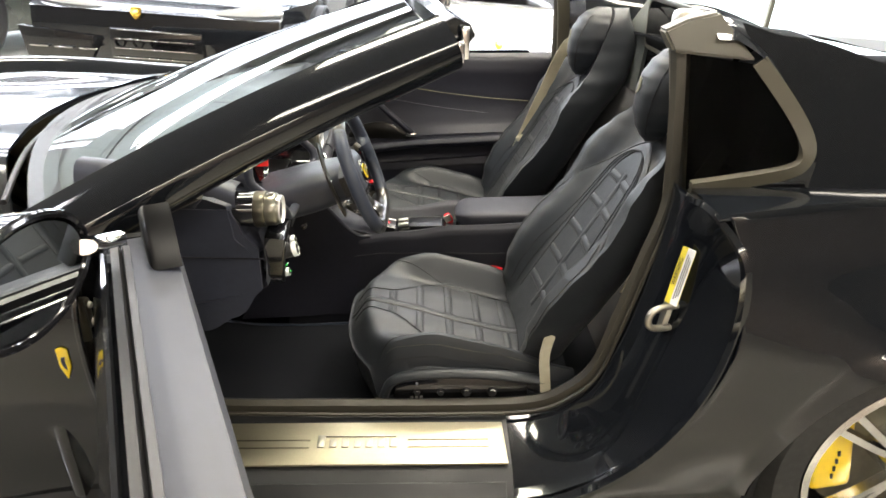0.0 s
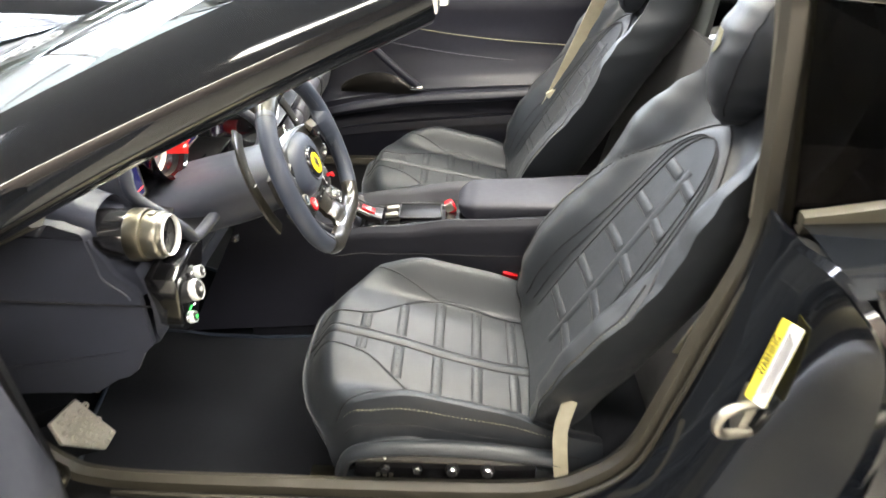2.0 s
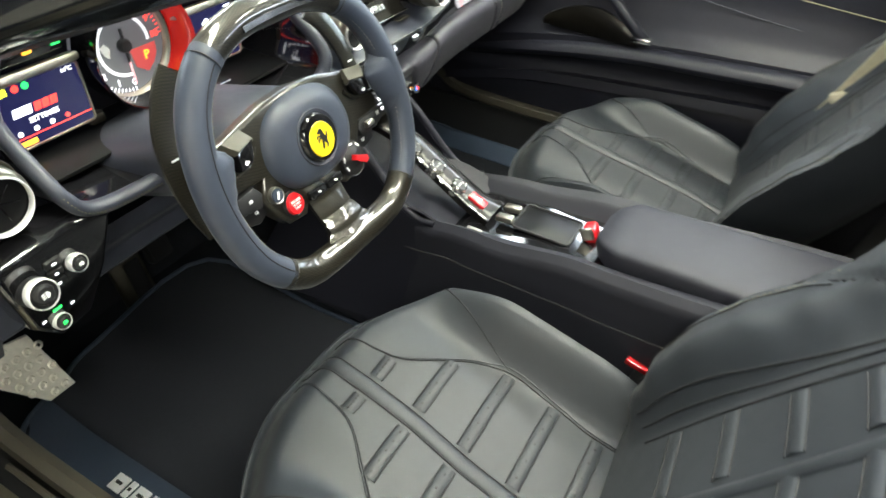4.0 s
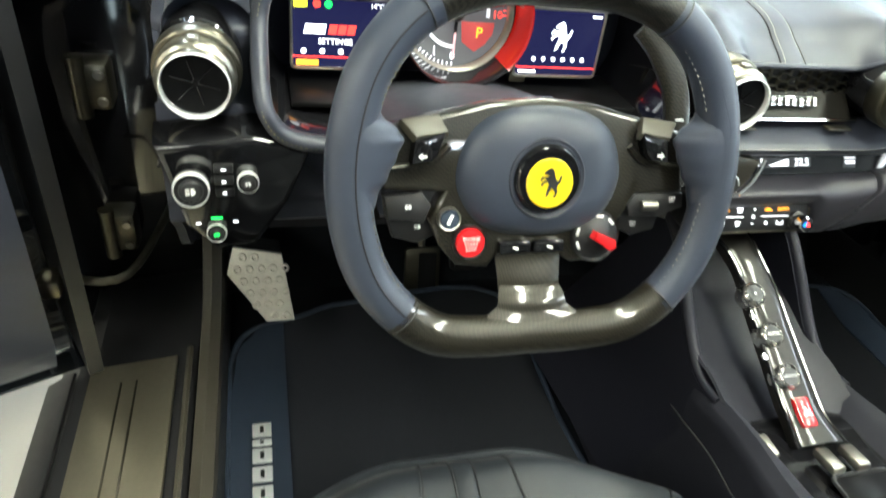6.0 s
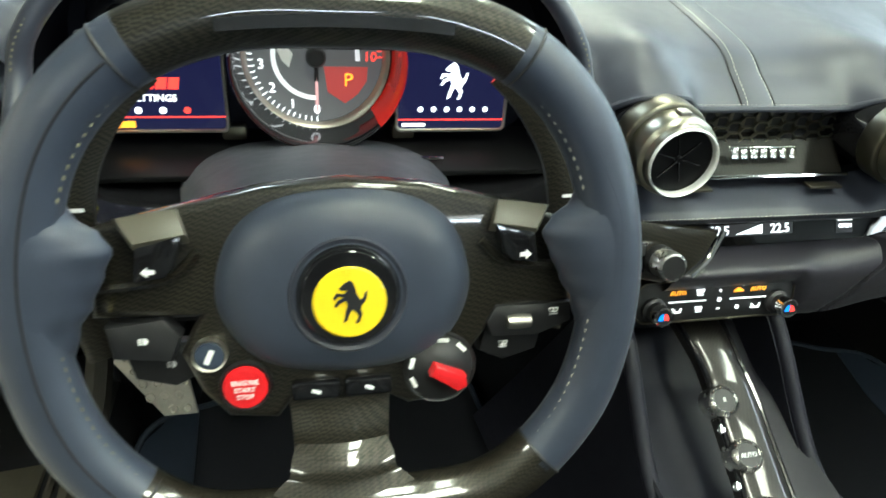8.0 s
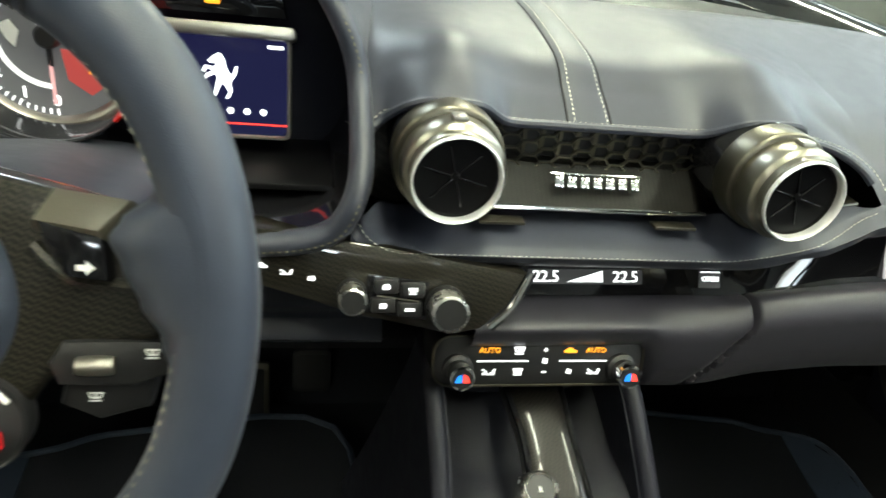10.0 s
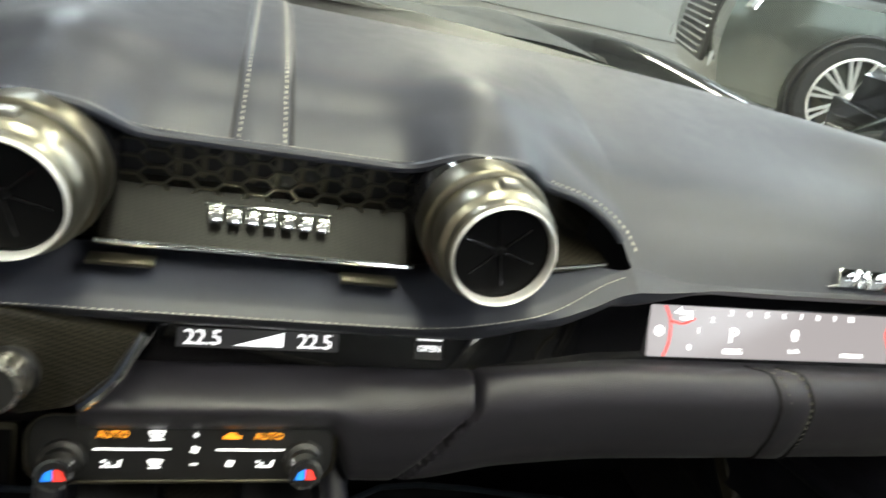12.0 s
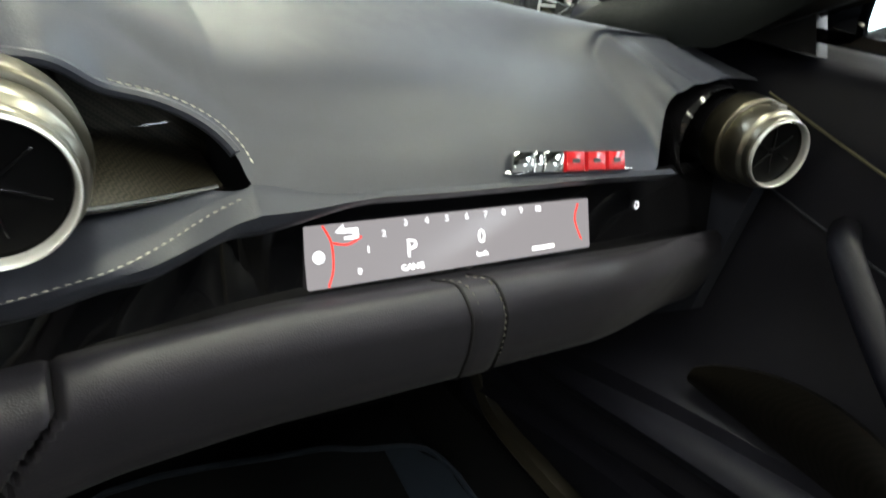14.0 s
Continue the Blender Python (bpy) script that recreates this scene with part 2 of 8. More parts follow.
def sweep(path, section, closed=False, up=(0, 0, 1), caps=True, scale=None):
    """Carry a closed 2D section along a path of points; section x lies sideways, y along up."""
    bm, rings, k = bmesh.new(), [], len(path)
    for i, p in enumerate(path):
        if closed:
            t = path[(i + 1) % k] - path[i - 1]
        else:
            t = path[min(i + 1, k - 1)] - path[max(i - 1, 0)]
        t = t.normalized()
        side = t.cross(Vector(up))
        if side.length < 1e-4:
            side = t.cross(Vector((0, 1, 0.01)))
        side.normalize()
        u = side.cross(t)
        f = scale(i / max(k - 1, 1)) if scale else 1.0
        rings.append([bm.verts.new(p + side * (a * f) + u * (b * f)) for a, b in section])
    m = len(section)
    for i in range(k if closed else k - 1):
        r, q = rings[i], rings[(i + 1) % k]
        for j in range(m):
            bm.faces.new((r[j], r[(j + 1) % m], q[(j + 1) % m], q[j]))
    if caps and not closed:
        bm.faces.new(rings[0])
        bm.faces.new(rings[-1])
    return bm


def ring(r, n=10, r2=None):
    return [(r * math.cos(2 * math.pi * i / n), (r2 or r) * math.sin(2 * math.pi * i / n)) for i in range(n)]


def tube(pts, r, n=10, closed=False, dens=6, up=(0, 0, 1), r2=None, scale=None):
    return sweep(curve(pts, dens, closed), ring(r, n, r2), closed, up, True, scale)


def lathe(profile, seg=40, m=None):
    """Revolve (radius, height) pairs about local z."""
    bm, rings = bmesh.new(), []
    for r, h in profile:
        if r < 1e-6:
            rings.append([bm.verts.new((0, 0, h))])
        else:
            rings.append([bm.verts.new((r * math.cos(2 * math.pi * i / seg), r * math.sin(2 * math.pi * i / seg), h)) for i in range(seg)])
    for a, b in zip(rings, rings[1:]):
        for j in range(seg):
            q = [a[j % len(a)], a[(j + 1) % len(a)], b[(j + 1) % len(b)], b[j % len(b)]]
            q = list(dict.fromkeys(q))
            if len(q) > 2:
                bm.faces.new(q)
    if m is not None:
        moved(bm, m)
    return bm


def plate(outline, depth, m=None, bev=0.0, seg=2):
    """A flat outline (2D) given depth along local -z, with softened edges; its face is at z = 0."""
    bm = bmesh.new()
    f = bm.faces.new([bm.verts.new((a, b, 0)) for a, b in outline])
    if f.normal.z < 0:
        f.normal_flip()
    ext = bmesh.ops.extrude_face_region(bm, geom=[f])
    bmesh.ops.translate(bm, vec=(0, 0, -depth), verts=[v for v in ext["geom"] if isinstance(v, bmesh.types.BMVert)])
    if bev > 0:
        top = [e for e in bm.edges if all(abs(v.co.z) < 1e-7 for v in e.verts)]
        bmesh.ops.bevel(bm, geom=top, offset=bev, segments=seg, affect="EDGES", profile=0.5)
    if m is not None:
        moved(bm, m)
    return bm


def rounded(w, h, r, n=5, cx=0.0, cy=0.0):
    out = []
    for sx, sy, a0 in ((1, 1, 0), (-1, 1, 90), (-1, -1, 180), (1, -1, 270)):
        for i in range(n + 1):
            a = radians(a0 + 90 * i / n)
            out.append((cx + sx * (w / 2 - r) + r * math.cos(a), cy + sy * (h / 2 - r) + r * math.sin(a)))
    return out


def surf(fn, nu, nv, thick=0.0, wrap_u=False):
    """Grid of fn(u, v), u and v from 0 to 1; thick: depth of the sheet, or the way in which it is thickened."""
    bm = bmesh.new()
    g = [[bm.verts.new(fn(i / nu, j / nv)) for j in range(nv + 1)] for i in range(nu + (0 if wrap_u else 1))]
    for i in range(nu):
        for j in range(nv):
            a, b = g[i], g[(i + 1) % len(g)]
            bm.faces.new((a[j], b[j], b[j + 1], a[j + 1]))
    bmesh.ops.recalc_face_normals(bm, faces=bm.faces)
    if isinstance(thick, tuple):
        ext = bmesh.ops.extrude_face_region(bm, geom=bm.faces[:])
        bmesh.ops.translate(bm, vec=thick, verts=[v for v in ext["geom"] if isinstance(v, bmesh.types.BMVert)])
    elif thick:
        bmesh.ops.solidify(bm, geom=bm.faces[:], thickness=thick)
    return bm


def stitches(path, length=0.005, gap=0.003, w=0.0009, up=(0, 0, 1)):
    """A row of thread stitches along a path."""
    bm = bmesh.new()
    s = [0.0]
    for a, b in zip(path, path[1:]):
        s.append(s[-1] + (b - a).length)

    def at(d):
        for i in range(len(s) - 1):
            if d <= s[i + 1]:
                f = (d - s[i]) / max(s[i + 1] - s[i], 1e-9)
                return path[i].lerp(path[i + 1], f)
        return path[-1]

    d = 0.0
    while d + length < s[-1]:
        a, b = at(d), at(d + length)
        t = (b - a).normalized()
        side = t.cross(Vector(up))
        side = side.normalized() * w if side.length > 1e-5 else Vector((w, 0, 0))
        u = side.cross(t).normalized() * w
        vs = [bm.verts.new(p) for p in (a, (a * 0.7 + b * 0.3) + side + u, (a * 0.7 + b * 0.3) - side + u, (a * 0.3 + b * 0.7) + side + u, (a * 0.3 + b * 0.7) - side + u, b)]
        for f in ((0, 1, 2), (1, 3, 4, 2), (3, 5, 4)):
            bm.faces.new([vs[i] for i in f])
        d += length + gap
    return bm


def words(txt, size, m, depth=0.0004, align="CENTER"):
    """Lettering in the built-in font as a mesh; local x to the right, y up."""
    cu = bpy.data.curves.new("lettering", "FONT")
    cu.body, cu.size, cu.extrude, cu.align_x, cu.align_y = txt, size, depth, align, "CENTER"
    cu.resolution_u = 2
    ob = bpy.data.objects.new("lettering", cu)
    me = bpy.data.meshes.new_from_object(ob)
    bm = bmesh.new()
    bm.from_mesh(me)
    bpy.data.objects.remove(ob)
    bpy.data.curves.remove(cu)
    bpy.data.meshes.remove(me)
    return moved(bm, m)


def facing(o, right, up):
    """Pose with local x along right, y along up, z towards the viewer."""
    r, u = Vector(right).normalized(), Vector(up)
    n = r.cross(u).normalized()
    u = n.cross(r)
    m = Matrix((r, u, n)).transposed().to_4x4()
    m.translation = o
    return m


def lerp(a, b, t):
    return a + (b - a) * t


def table(x, pts):
    """Smooth value at x from a table of (x, value)."""
    if x <= pts[0][0]:
        return pts[0][1]
    for (a, p), (b, q) in zip(pts, pts[1:]):
        if x <= b:
            t = (x - a) / (b - a)
            t = t * t * (3 - 2 * t)
            return p + (q - p) * t
    return pts[-1][1]


def bell(x, w):
    return math.exp(-(x / w) ** 2)



# ---- showroom ----
FLOOR_MAT = material("pale_floor_tile", (0.42, 0.40, 0.35), 0.25, 0, 0.08, 6, coat=0.3)
WALL_MAT = material("grey_wall_paint", (0.34, 0.335, 0.32), 0.8, 0, 0.06, 3)
BROWN_WALL = material("taupe_wall_paint", (0.36, 0.295, 0.25), 0.7, 0, 0.1, 3)
DARK_WALL = material("charcoal_wall_paint", (0.035, 0.035, 0.036), 0.7, 0, 0.08, 3)
CEIL_MAT = material("grey_ceiling_paint", (0.27, 0.27, 0.27), 0.85, 0, 0.08, 3)
LIGHT_MAT = material("light_diffuser", (0.9, 0.9, 0.9), 0.5, 0, 0, emit=(1, 0.97, 0.88), power=6.0)
SKY_MAT = material("daylight_outside", (0.8, 0.8, 0.8), 0.5, 0, 0, emit=(0.88, 0.95, 1.0), power=3.0)


def slab(name, c, s, mat, label="", bev=0.0):
    ob = part(name, box(c, s, bev), mat, None, label, smooth=False)
    ob["kind"] = "structure"
    return ob


floor = slab("floor", (0, 2, -0.06), (18, 18, 0.1), FLOOR_MAT, "pale polished showroom floor tiles with thin joints")
floor["category"] = "floor"
slab("ceiling", (0, 2, CEIL + 0.3), (18, 18, 0.2), CEIL_MAT, "plain grey showroom ceiling")["category"] = "ceiling"
slab("wall_west", (-8.9, 2, 1.8), (0.2, 18, 3.6), WALL_MAT, "plain grey showroom wall")["category"] = "wall"
slab("wall_south", (0, -6.9, 1.8), (18, 0.2, 3.6), BROWN_WALL, "plain taupe showroom wall")["category"] = "wall"
# Unseen end wall, opened and glazed to put bright reflections in the dash.
slab("wall_east", (8.9, 2, 3.25), (0.2, 18, 0.7), DARK_WALL, "charcoal wall over the glazed end")["category"] = "wall"
slab("wall_east_base", (8.9, 2, 0.45), (0.2, 18, 1.0), DARK_WALL, "low charcoal wall under the glazed end")["category"] = "wall"
slab("wall_east_end", (8.9, -3.6, 1.9), (0.2, 6.7, 2.0), DARK_WALL, "plain charcoal showroom wall")["category"] = "wall"
slab("backdrop_east", (10.0, 2, 1.8), (0.1, 20, 5), SKY_MAT, "glowing panel added outside the unseen glazed end")["category"] = "backdrop"
win_e = thing("window_2", "unseen glazed end wall with mullions, added for reflections", "window", m=Matrix.Identity(4), kind="structure")
for i in range(7):
    part("mullion", box((8.9, -0.2 + i * 1.85, 1.92), (0.09, 0.10, 1.96), 0.006), DARKMETAL, win_e)
for i in range(6):
    part("pane", box((8.9, 0.725 + i * 1.85, 1.92), (0.012, 1.74, 1.94), 0.0), WINDSCREEN, win_e, smooth=False).visible_shadow = False
# shopfront wall with a wide opening
north = slab("wall_north", (0, 10.95, 3.25), (18, 0.2, 0.7), WALL_MAT, "grey wall over the shopfront window")
north["category"] = "wall"
slab("wall_north_base", (0, 10.95, 0.12), (18, 0.2, 0.36), WALL_MAT, "low grey wall under the shopfront window")["category"] = "wall"
sky = slab("backdrop", (0, 12.2, 1.8), (22, 0.1, 5), SKY_MAT, "bright hazy daylight outside the shopfront")
sky["category"] = "backdrop"
win = thing("window_1", "wide shopfront window with dark aluminium mullions", "window", m=Matrix.Identity(4), kind="structure")
for i in range(7):
    part("mullion", box((-8.4 + i * 2.8, 10.95, 1.6), (0.07, 0.09, 2.6), 0.006), DARKMETAL, win)
for i in range(6):
    pane = part("pane", box((-7.0 + i * 2.8, 10.95, 1.6), (2.7, 0.012, 2.58), 0.0), WINDSCREEN, win, smooth=False)
    pane.visible_shadow = False
for sx_, sy_, ln_, wd_, pw_, co_ in STRIPS:
    fix = thing("strip_light", "long lit ceiling strip light with a slim white housing", "ceiling light", "ceiling strip lights", Matrix.Translation((sx_, sy_, CEIL)))
    part("housing", box((0, 0, 0.05), (ln_ + 0.06, wd_ + 0.06, 0.1), 0.008), WALL_MAT, fix)
    part("diffuser", box((0, 0, -0.006), (ln_, wd_, 0.012), 0.003), LIGHT_MAT, fix, "lit white diffuser")
    for k in (-1, 1):
        part("hanger", box((k * ln_ * 0.4, 0, 0.16), (0.02, 0.02, 0.12), 0.002), SATIN, fix)


# ---- parked cars round the room ----
SILVER_PAINT = material("silver_grey_paint", (0.42, 0.40, 0.35), 0.25, 0.4, 0.08, 8, coat=1.0)
GREY_PAINT = material("dark_grey_green_paint", (0.13, 0.142, 0.128), 0.2, 0.6, 0.1, 8, coat=1.0)
HEADLAMP = material("headlamp_lens", (0.7, 0.72, 0.75), 0.08, 0.6, 0.1, 60, coat=1.0)


def road_wheel(parent, c, r, w, spokes, out, rim_mat, name="wheel"):
    """A tyre with an alloy rim; out: -1 or 1, the side along y that shows."""
    rim_r = r * 0.74
    m = Matrix.Translation(c) @ pose(0, 0, 0, 90 * -out, 0, 0)
    tyre = part(name, lathe([(rim_r, -w / 2), (r * 0.93, -w / 2), (r, -w * 0.36), (r, w * 0.36), (r * 0.93, w / 2), (rim_r + 0.008, w / 2), (rim_r, w / 2 - 0.012), (rim_r, -w / 2)], 56, m), TYRE, parent, "black rubber tyre")
    part("rim", lathe([(rim_r - 0.004, -w / 2 + 0.01), (rim_r, w / 2 - 0.004), (rim_r - 0.012, w / 2 + 0.002), (rim_r - 0.022, w / 2 - 0.012), (rim_r - 0.03, -w / 2 + 0.01)], 56, m), rim_mat, tyre, "silver alloy rim")
    part("hub", lathe([(0, w / 2 - 0.01), (r * 0.09, w / 2 - 0.012), (r * 0.14, w / 2 - 0.03), (r * 0.16, 0)], 24, m), rim_mat, tyre)
    for i in range(spokes):
        for k in (-1, 1):
            a = 2 * math.pi * i / spokes + k * 0.10
            a0 = 2 * math.pi * i / spokes + k * 0.05
            p0 = Vector((math.cos(a0) * r * 0.1, math.sin(a0) * r * 0.1, w / 2 - 0.03))
            p1 = Vector((math.cos(a) * (rim_r - 0.012), math.sin(a) * (rim_r - 0.012), w / 2 - 0.014))
            part("spoke", moved(sweep([p0, (p0 + p1) / 2 + Vector((0, 0, 0.006)), p1], [(-0.011, -0.012), (0.011, -0.012), (0.008, 0.01), (-0.008, 0.01)]), m), rim_mat, tyre)
    part("brake_disc", lathe([(0.02, 0.0), (rim_r * 0.8, 0.0), (rim_r * 0.8, 0.02), (0.02, 0.02)], 40, m), DARKMETAL, tyre)
    return tyre


def car_shell(L, W, H, nose, tail, hood_z, belt, cabin0, cabin1):
    """A closed body: along y from the nose at 0 to the tail at L, wheels apart."""
    def fn(u, v):
        y = L * u
        side = 2 * v - 1
        taper = 1 - 0.16 * bell(u, 0.1) - 0.12 * bell(u - 1, 0.1)
        x = side * W / 2 * taper
        top = table(u, [(0, nose), (0.06, nose + 0.06), (cabin0, hood_z), (cabin1, tail + 0.03), (1, tail)])
        z = top - (abs(side) ** 5) * (top - belt) * 0.75
        if u < 0.02:
            z = min(z, nose)
        return Vector((x, y, z))
    top = surf(fn, 36, 20)

    def low(u, v):
        a = math.pi * 2 * u
        p = fn(0.5 - 0.5 * math.cos(a), 1.0 if a < math.pi else 0.0)
        e = Vector((p.x, p.y, p.z))
        c = Vector((0, L / 2, 0))
        k = lerp(1.0, 0.955, v * v) + 0.012 * math.sin(math.pi * v)
        return Vector((e.x * k, c.y + (e.y - c.y) * k, lerp(e.z, 0.2, v)))
    skirt = surf(low, 72, 8, wrap_u=True)
    cab = surf(lambda u, v: Vector(((2 * v - 1) * W * 0.42 * (1 - 0.26 * math.sin(math.pi * u) ** 0.7 * 1.0), L * lerp(cabin0 - 0.02, cabin1 + 0.03, u),
                                    belt * 0.98 + (H - belt) * math.sin(math.pi * u) ** 0.6 * (1 - abs(2 * v - 1) ** 4 * 0.55))), 20, 14)
    return top, skirt, cab


def parked_car(name, label, m, paint, L, W, H, nose, tail, hood_z, belt, cabin, r, spokes, rim):
    car = thing(name, label, "car", "parked cars", m)
    top, skirt, cab = car_shell(L, W, H, nose, tail, hood_z, belt, *cabin)
    part("body", merge(top, skirt), paint, car)
    part("cabin_glass", cab, SMOKED, car, "dark window glass")
    part("roof", surf(lambda u, v: Vector(((2 * v - 1) * W * 0.30, L * lerp(cabin[0] + 0.14, cabin[1] - 0.12, u), H + 0.006 - 0.02 * (2 * v - 1) ** 2 - 0.05 * (2 * u - 1) ** 2)), 8, 8, 0.012), paint, car)
    for sx in (-1, 1):
        for wy in (0.19 * L, 0.80 * L):
            mm = pose(0, 0, 0, 0, 0, 90 * sx)
            wheel = road_wheel(car, (0, 0, 0), r, 0.24, spokes, -1, rim)
            wheel.matrix_basis = Matrix.Translation((sx * (W / 2 - 0.06), wy, r)) @ pose(0, 0, 0, 0, 0, 90 * sx)
            part("wheel_arch", moved(lathe([(r + 0.035, -0.10), (r + 0.045, 0.125), (r + 0.03, 0.13), (r + 0.004, 0.115), (r * 0.6, 0.09), (r * 0.6, -0.10)], 40), Matrix.Translation((sx * (W / 2 - 0.085), wy, r)) @ pose(0, 0, 0, 0, 90 * sx, 0)), PLASTIC, car)
    return car


black_car = parked_car("black_supercar", "black low supercar with hexagonal nose intakes facing the aisle", Matrix.Translation((-1.70, 4.75, 0)), PAINT, 4.7, 1.94, 1.18, 0.71, 0.92, 0.90, 0.79, (0.28, 0.8), 0.35, 10, ALLOY)
for sx in (-1, 1):
    part("headlamp", plate([(0.28, 0.02), (0.82, 0.10), (0.78, 0.19), (0.40, 0.10)][::1] if sx > 0 else [(-0.28, 0.02), (-0.40, 0.10), (-0.78, 0.19), (-0.82, 0.10)], 0.05, facing((0, 0.03, 0.66), (1, 0, 0), (0, 0.5, 1)), 0.004), HEADLAMP, black_car, "slanted lit headlamp lens")
    part("intake", plate([(sx * 0.35, -0.02), (sx * 0.90, 0.02), (sx * 0.86, -0.22), (sx * 0.5, -0.25)], 0.06, facing((0, -0.03, 0.56), (1, 0, 0), (0, 0, 1)), 0.006), GLOSS, black_car)
    for k in range(3):
        part("intake_slat", box((sx * (0.45 + 0.16 * k), -0.045, 0.46), (0.12, 0.03, 0.010), 0.003), ALLOY, black_car)
part("badge_shield", plate([(-0.035, 0.04), (0.035, 0.04), (0.032, -0.01), (0, -0.045), (-0.032, -0.01)], 0.008, facing((-0.12, -0.03, 0.71), (1, 0, 0), (0, 0.35, 1)), 0.002), material("gold_badge", (0.75, 0.5, 0.08), 0.25, 1.0, 0.05), black_car, "small gold and black shield badge")
part("nose_grille", box((0, -0.02, 0.50), (0.62, 0.05, 0.22), 0.02), GLOSS, black_car)
for i in range(5):
    part("hexagon_mesh", lathe([(0.03, 0), (0.038, 0), (0.038, 0.01), (0.03, 0.01), (0.03, 0)], 6, facing((-0.24 + 0.12 * i, -0.05, 0.52), (1, 0, 0), (0, 0, 1))), GLOSS, black_car)
for k in range(4):
    part("grille_slat", box((0.0, -0.05, 0.42 + 0.06 * k), (0.58 - 0.03 * k, 0.012, 0.007), 0.002), ALLOY, black_car)
part("splitter", box((0, -0.04, 0.23), (1.7, 0.12, 0.03), 0.01), GLOSS, black_car)

silver_car = parked_car("silver_sports_car", "pale silver sports car with a crest on its nose", Matrix.Translation((0.62, 4.75, 0)), SILVER_PAINT, 4.4, 1.85, 1.28, 0.60, 0.9, 0.84, 0.80, (0.28, 0.82), 0.34, 10, ALLOY)
part("crest", plate([(-0.028, 0.035), (0.028, 0.035), (0.026, -0.005), (0, -0.04), (-0.026, -0.005)], 0.006, facing((0, 0.03, 0.665), (1, 0, 0), (0, 0.8, 1)), 0.002), YELLOW, silver_car, "small yellow crest")
for sx in (-1, 1):
    part("headlamp", lathe([(0, 0.02), (0.08, 0.014), (0.11, 0.0), (0.11, -0.04)], 24, facing((sx * 0.66, 0.16, 0.68), (1, 0, 0), (0, 0.9, 1))), HEADLAMP, silver_car, "round clear headlamp")
    part("bumper_intake", plate(rounded(0.36, 0.14, 0.03), 0.05, facing((sx * 0.55, -0.012, 0.36), (1, 0, 0), (0, 0, 1)), 0.006), PLASTIC, silver_car, "black square bumper intake")
part("bumper_seam", box((0, 0.01, 0.50), (1.5, 0.02, 0.008), 0.002), PLASTIC, silver_car)

suv = parked_car("dark_grey_car", "dark grey green car with a chrome barred grille and silver wheels", Matrix.Translation((-5.12, 5.54, 0)) @ pose(0, 0, 0, 0, 0, -20), GREY_PAINT, 5.0, 2.0, 1.62, 0.86, 1.0, 1.08, 0.98, (0.27, 0.92), 0.40, 10, RING)
for i in range(9):
    part("grille_bar", box((0, -0.03 + 0.002 * i, 0.40 + 0.052 * i), (0.95 - 0.03 * abs(i - 4), 0.05, 0.018), 0.005), CHROME, suv, "chrome grille bar")
part("grille_surround", box((0, -0.0, 0.61), (1.05, 0.05, 0.52), 0.03), PLASTIC, suv)
for sx in (-1, 1):
    part("headlamp", plate([(sx * 0.55, 0.02), (sx * 0.95, 0.10), (sx * 0.92, 0.20), (sx * 0.58, 0.12)], 0.05, facing((0, 0.03, 0.74), (1, 0, 0), (0, 0.4, 1)), 0.004), HEADLAMP, suv, "clear headlamp lens")
    part("fog_lamp", lathe([(0, 0.01), (0.05, 0.006), (0.06, 0)], 20, facing((sx * 0.8, -0.02, 0.42), (1, 0, 0), (0, 0, 1))), HEADLAMP, suv)
for sx in (-1, 1):
    part("wing_vent", plate([(0.0, 0.0), (0.34, 0.05), (0.30, 0.09), (0.04, 0.05)], 0.02, facing((sx * 1.0, 1.45, 0.78), (0, sx * 1, 0), (0, 0, 1)), 0.004), CHROME, suv, "chrome wing vent")
    part("door_mirror", moved(box((0, 0, 0), (0.24, 0.16, 0.15), 0.05, 3), Matrix.Translation((sx * 1.10, 1.95, 1.10))), GREY_PAINT, suv)
    part("door_line", box((sx * 0.995, 2.1, 0.68), (0.012, 0.012, 0.62), 0.003), PLASTIC, suv)
part("bonnet_line", box((0, 0.55, 1.0), (1.3, 0.012, 0.01), 0.003), PLASTIC, suv)

# ---- the open sports car: shell ----
car = thing("sports_car", "black open-top sports car with the driver's door swung open", "car")


def flip(v):
    return Vector((v[0], 2 * C - v[1], v[2]))


def both(bm_fn, name, mat, parent, label=""):
    """The same part on the driver's side and, mirrored, on the passenger's."""
    out = []
    for s in (0, 1):
        b = bm_fn()
        if s:
            for v in b.verts:
                v.co = flip(v.co)
            bmesh.ops.reverse_faces(b, faces=b.faces)
        out.append(part(name, b, mat, parent, label))
    return out


part("floor_pan", box((-0.05, C, 0.185), (1.9, 1.44, 0.05), 0.01), CARPET, car, "black carpeted floor")
part("footwell_front", surf(lambda u, v: Vector((-0.72 - 0.22 * math.sin(v * 1.45), lerp(1.36, 2.79, u), 0.2 + 0.5 * v)), 8, 10, 0.02), CARPET, car, "black carpeted front bulkhead")
part("rear_bulkhead", surf(lambda u, v: Vector((0.70 + 0.16 * v, lerp(1.37, 2.785, u), 0.2 + 0.72 * v)), 8, 10, 0.03), SUEDE, car, "dark trimmed rear bulkhead")

both(lambda: plate([(0.50, 0.2), (0.95, 0.2), (0.95, 0.93), (0.665, 0.93), (0.60, 0.62), (0.55, 0.46), (0.50, 0.36)], 0.012, facing((0, 1.388, 0), (1, 0, 0), (0, 0, 1))), "rear_side_trim", SUEDE, car, "dark trim beside the seat back")

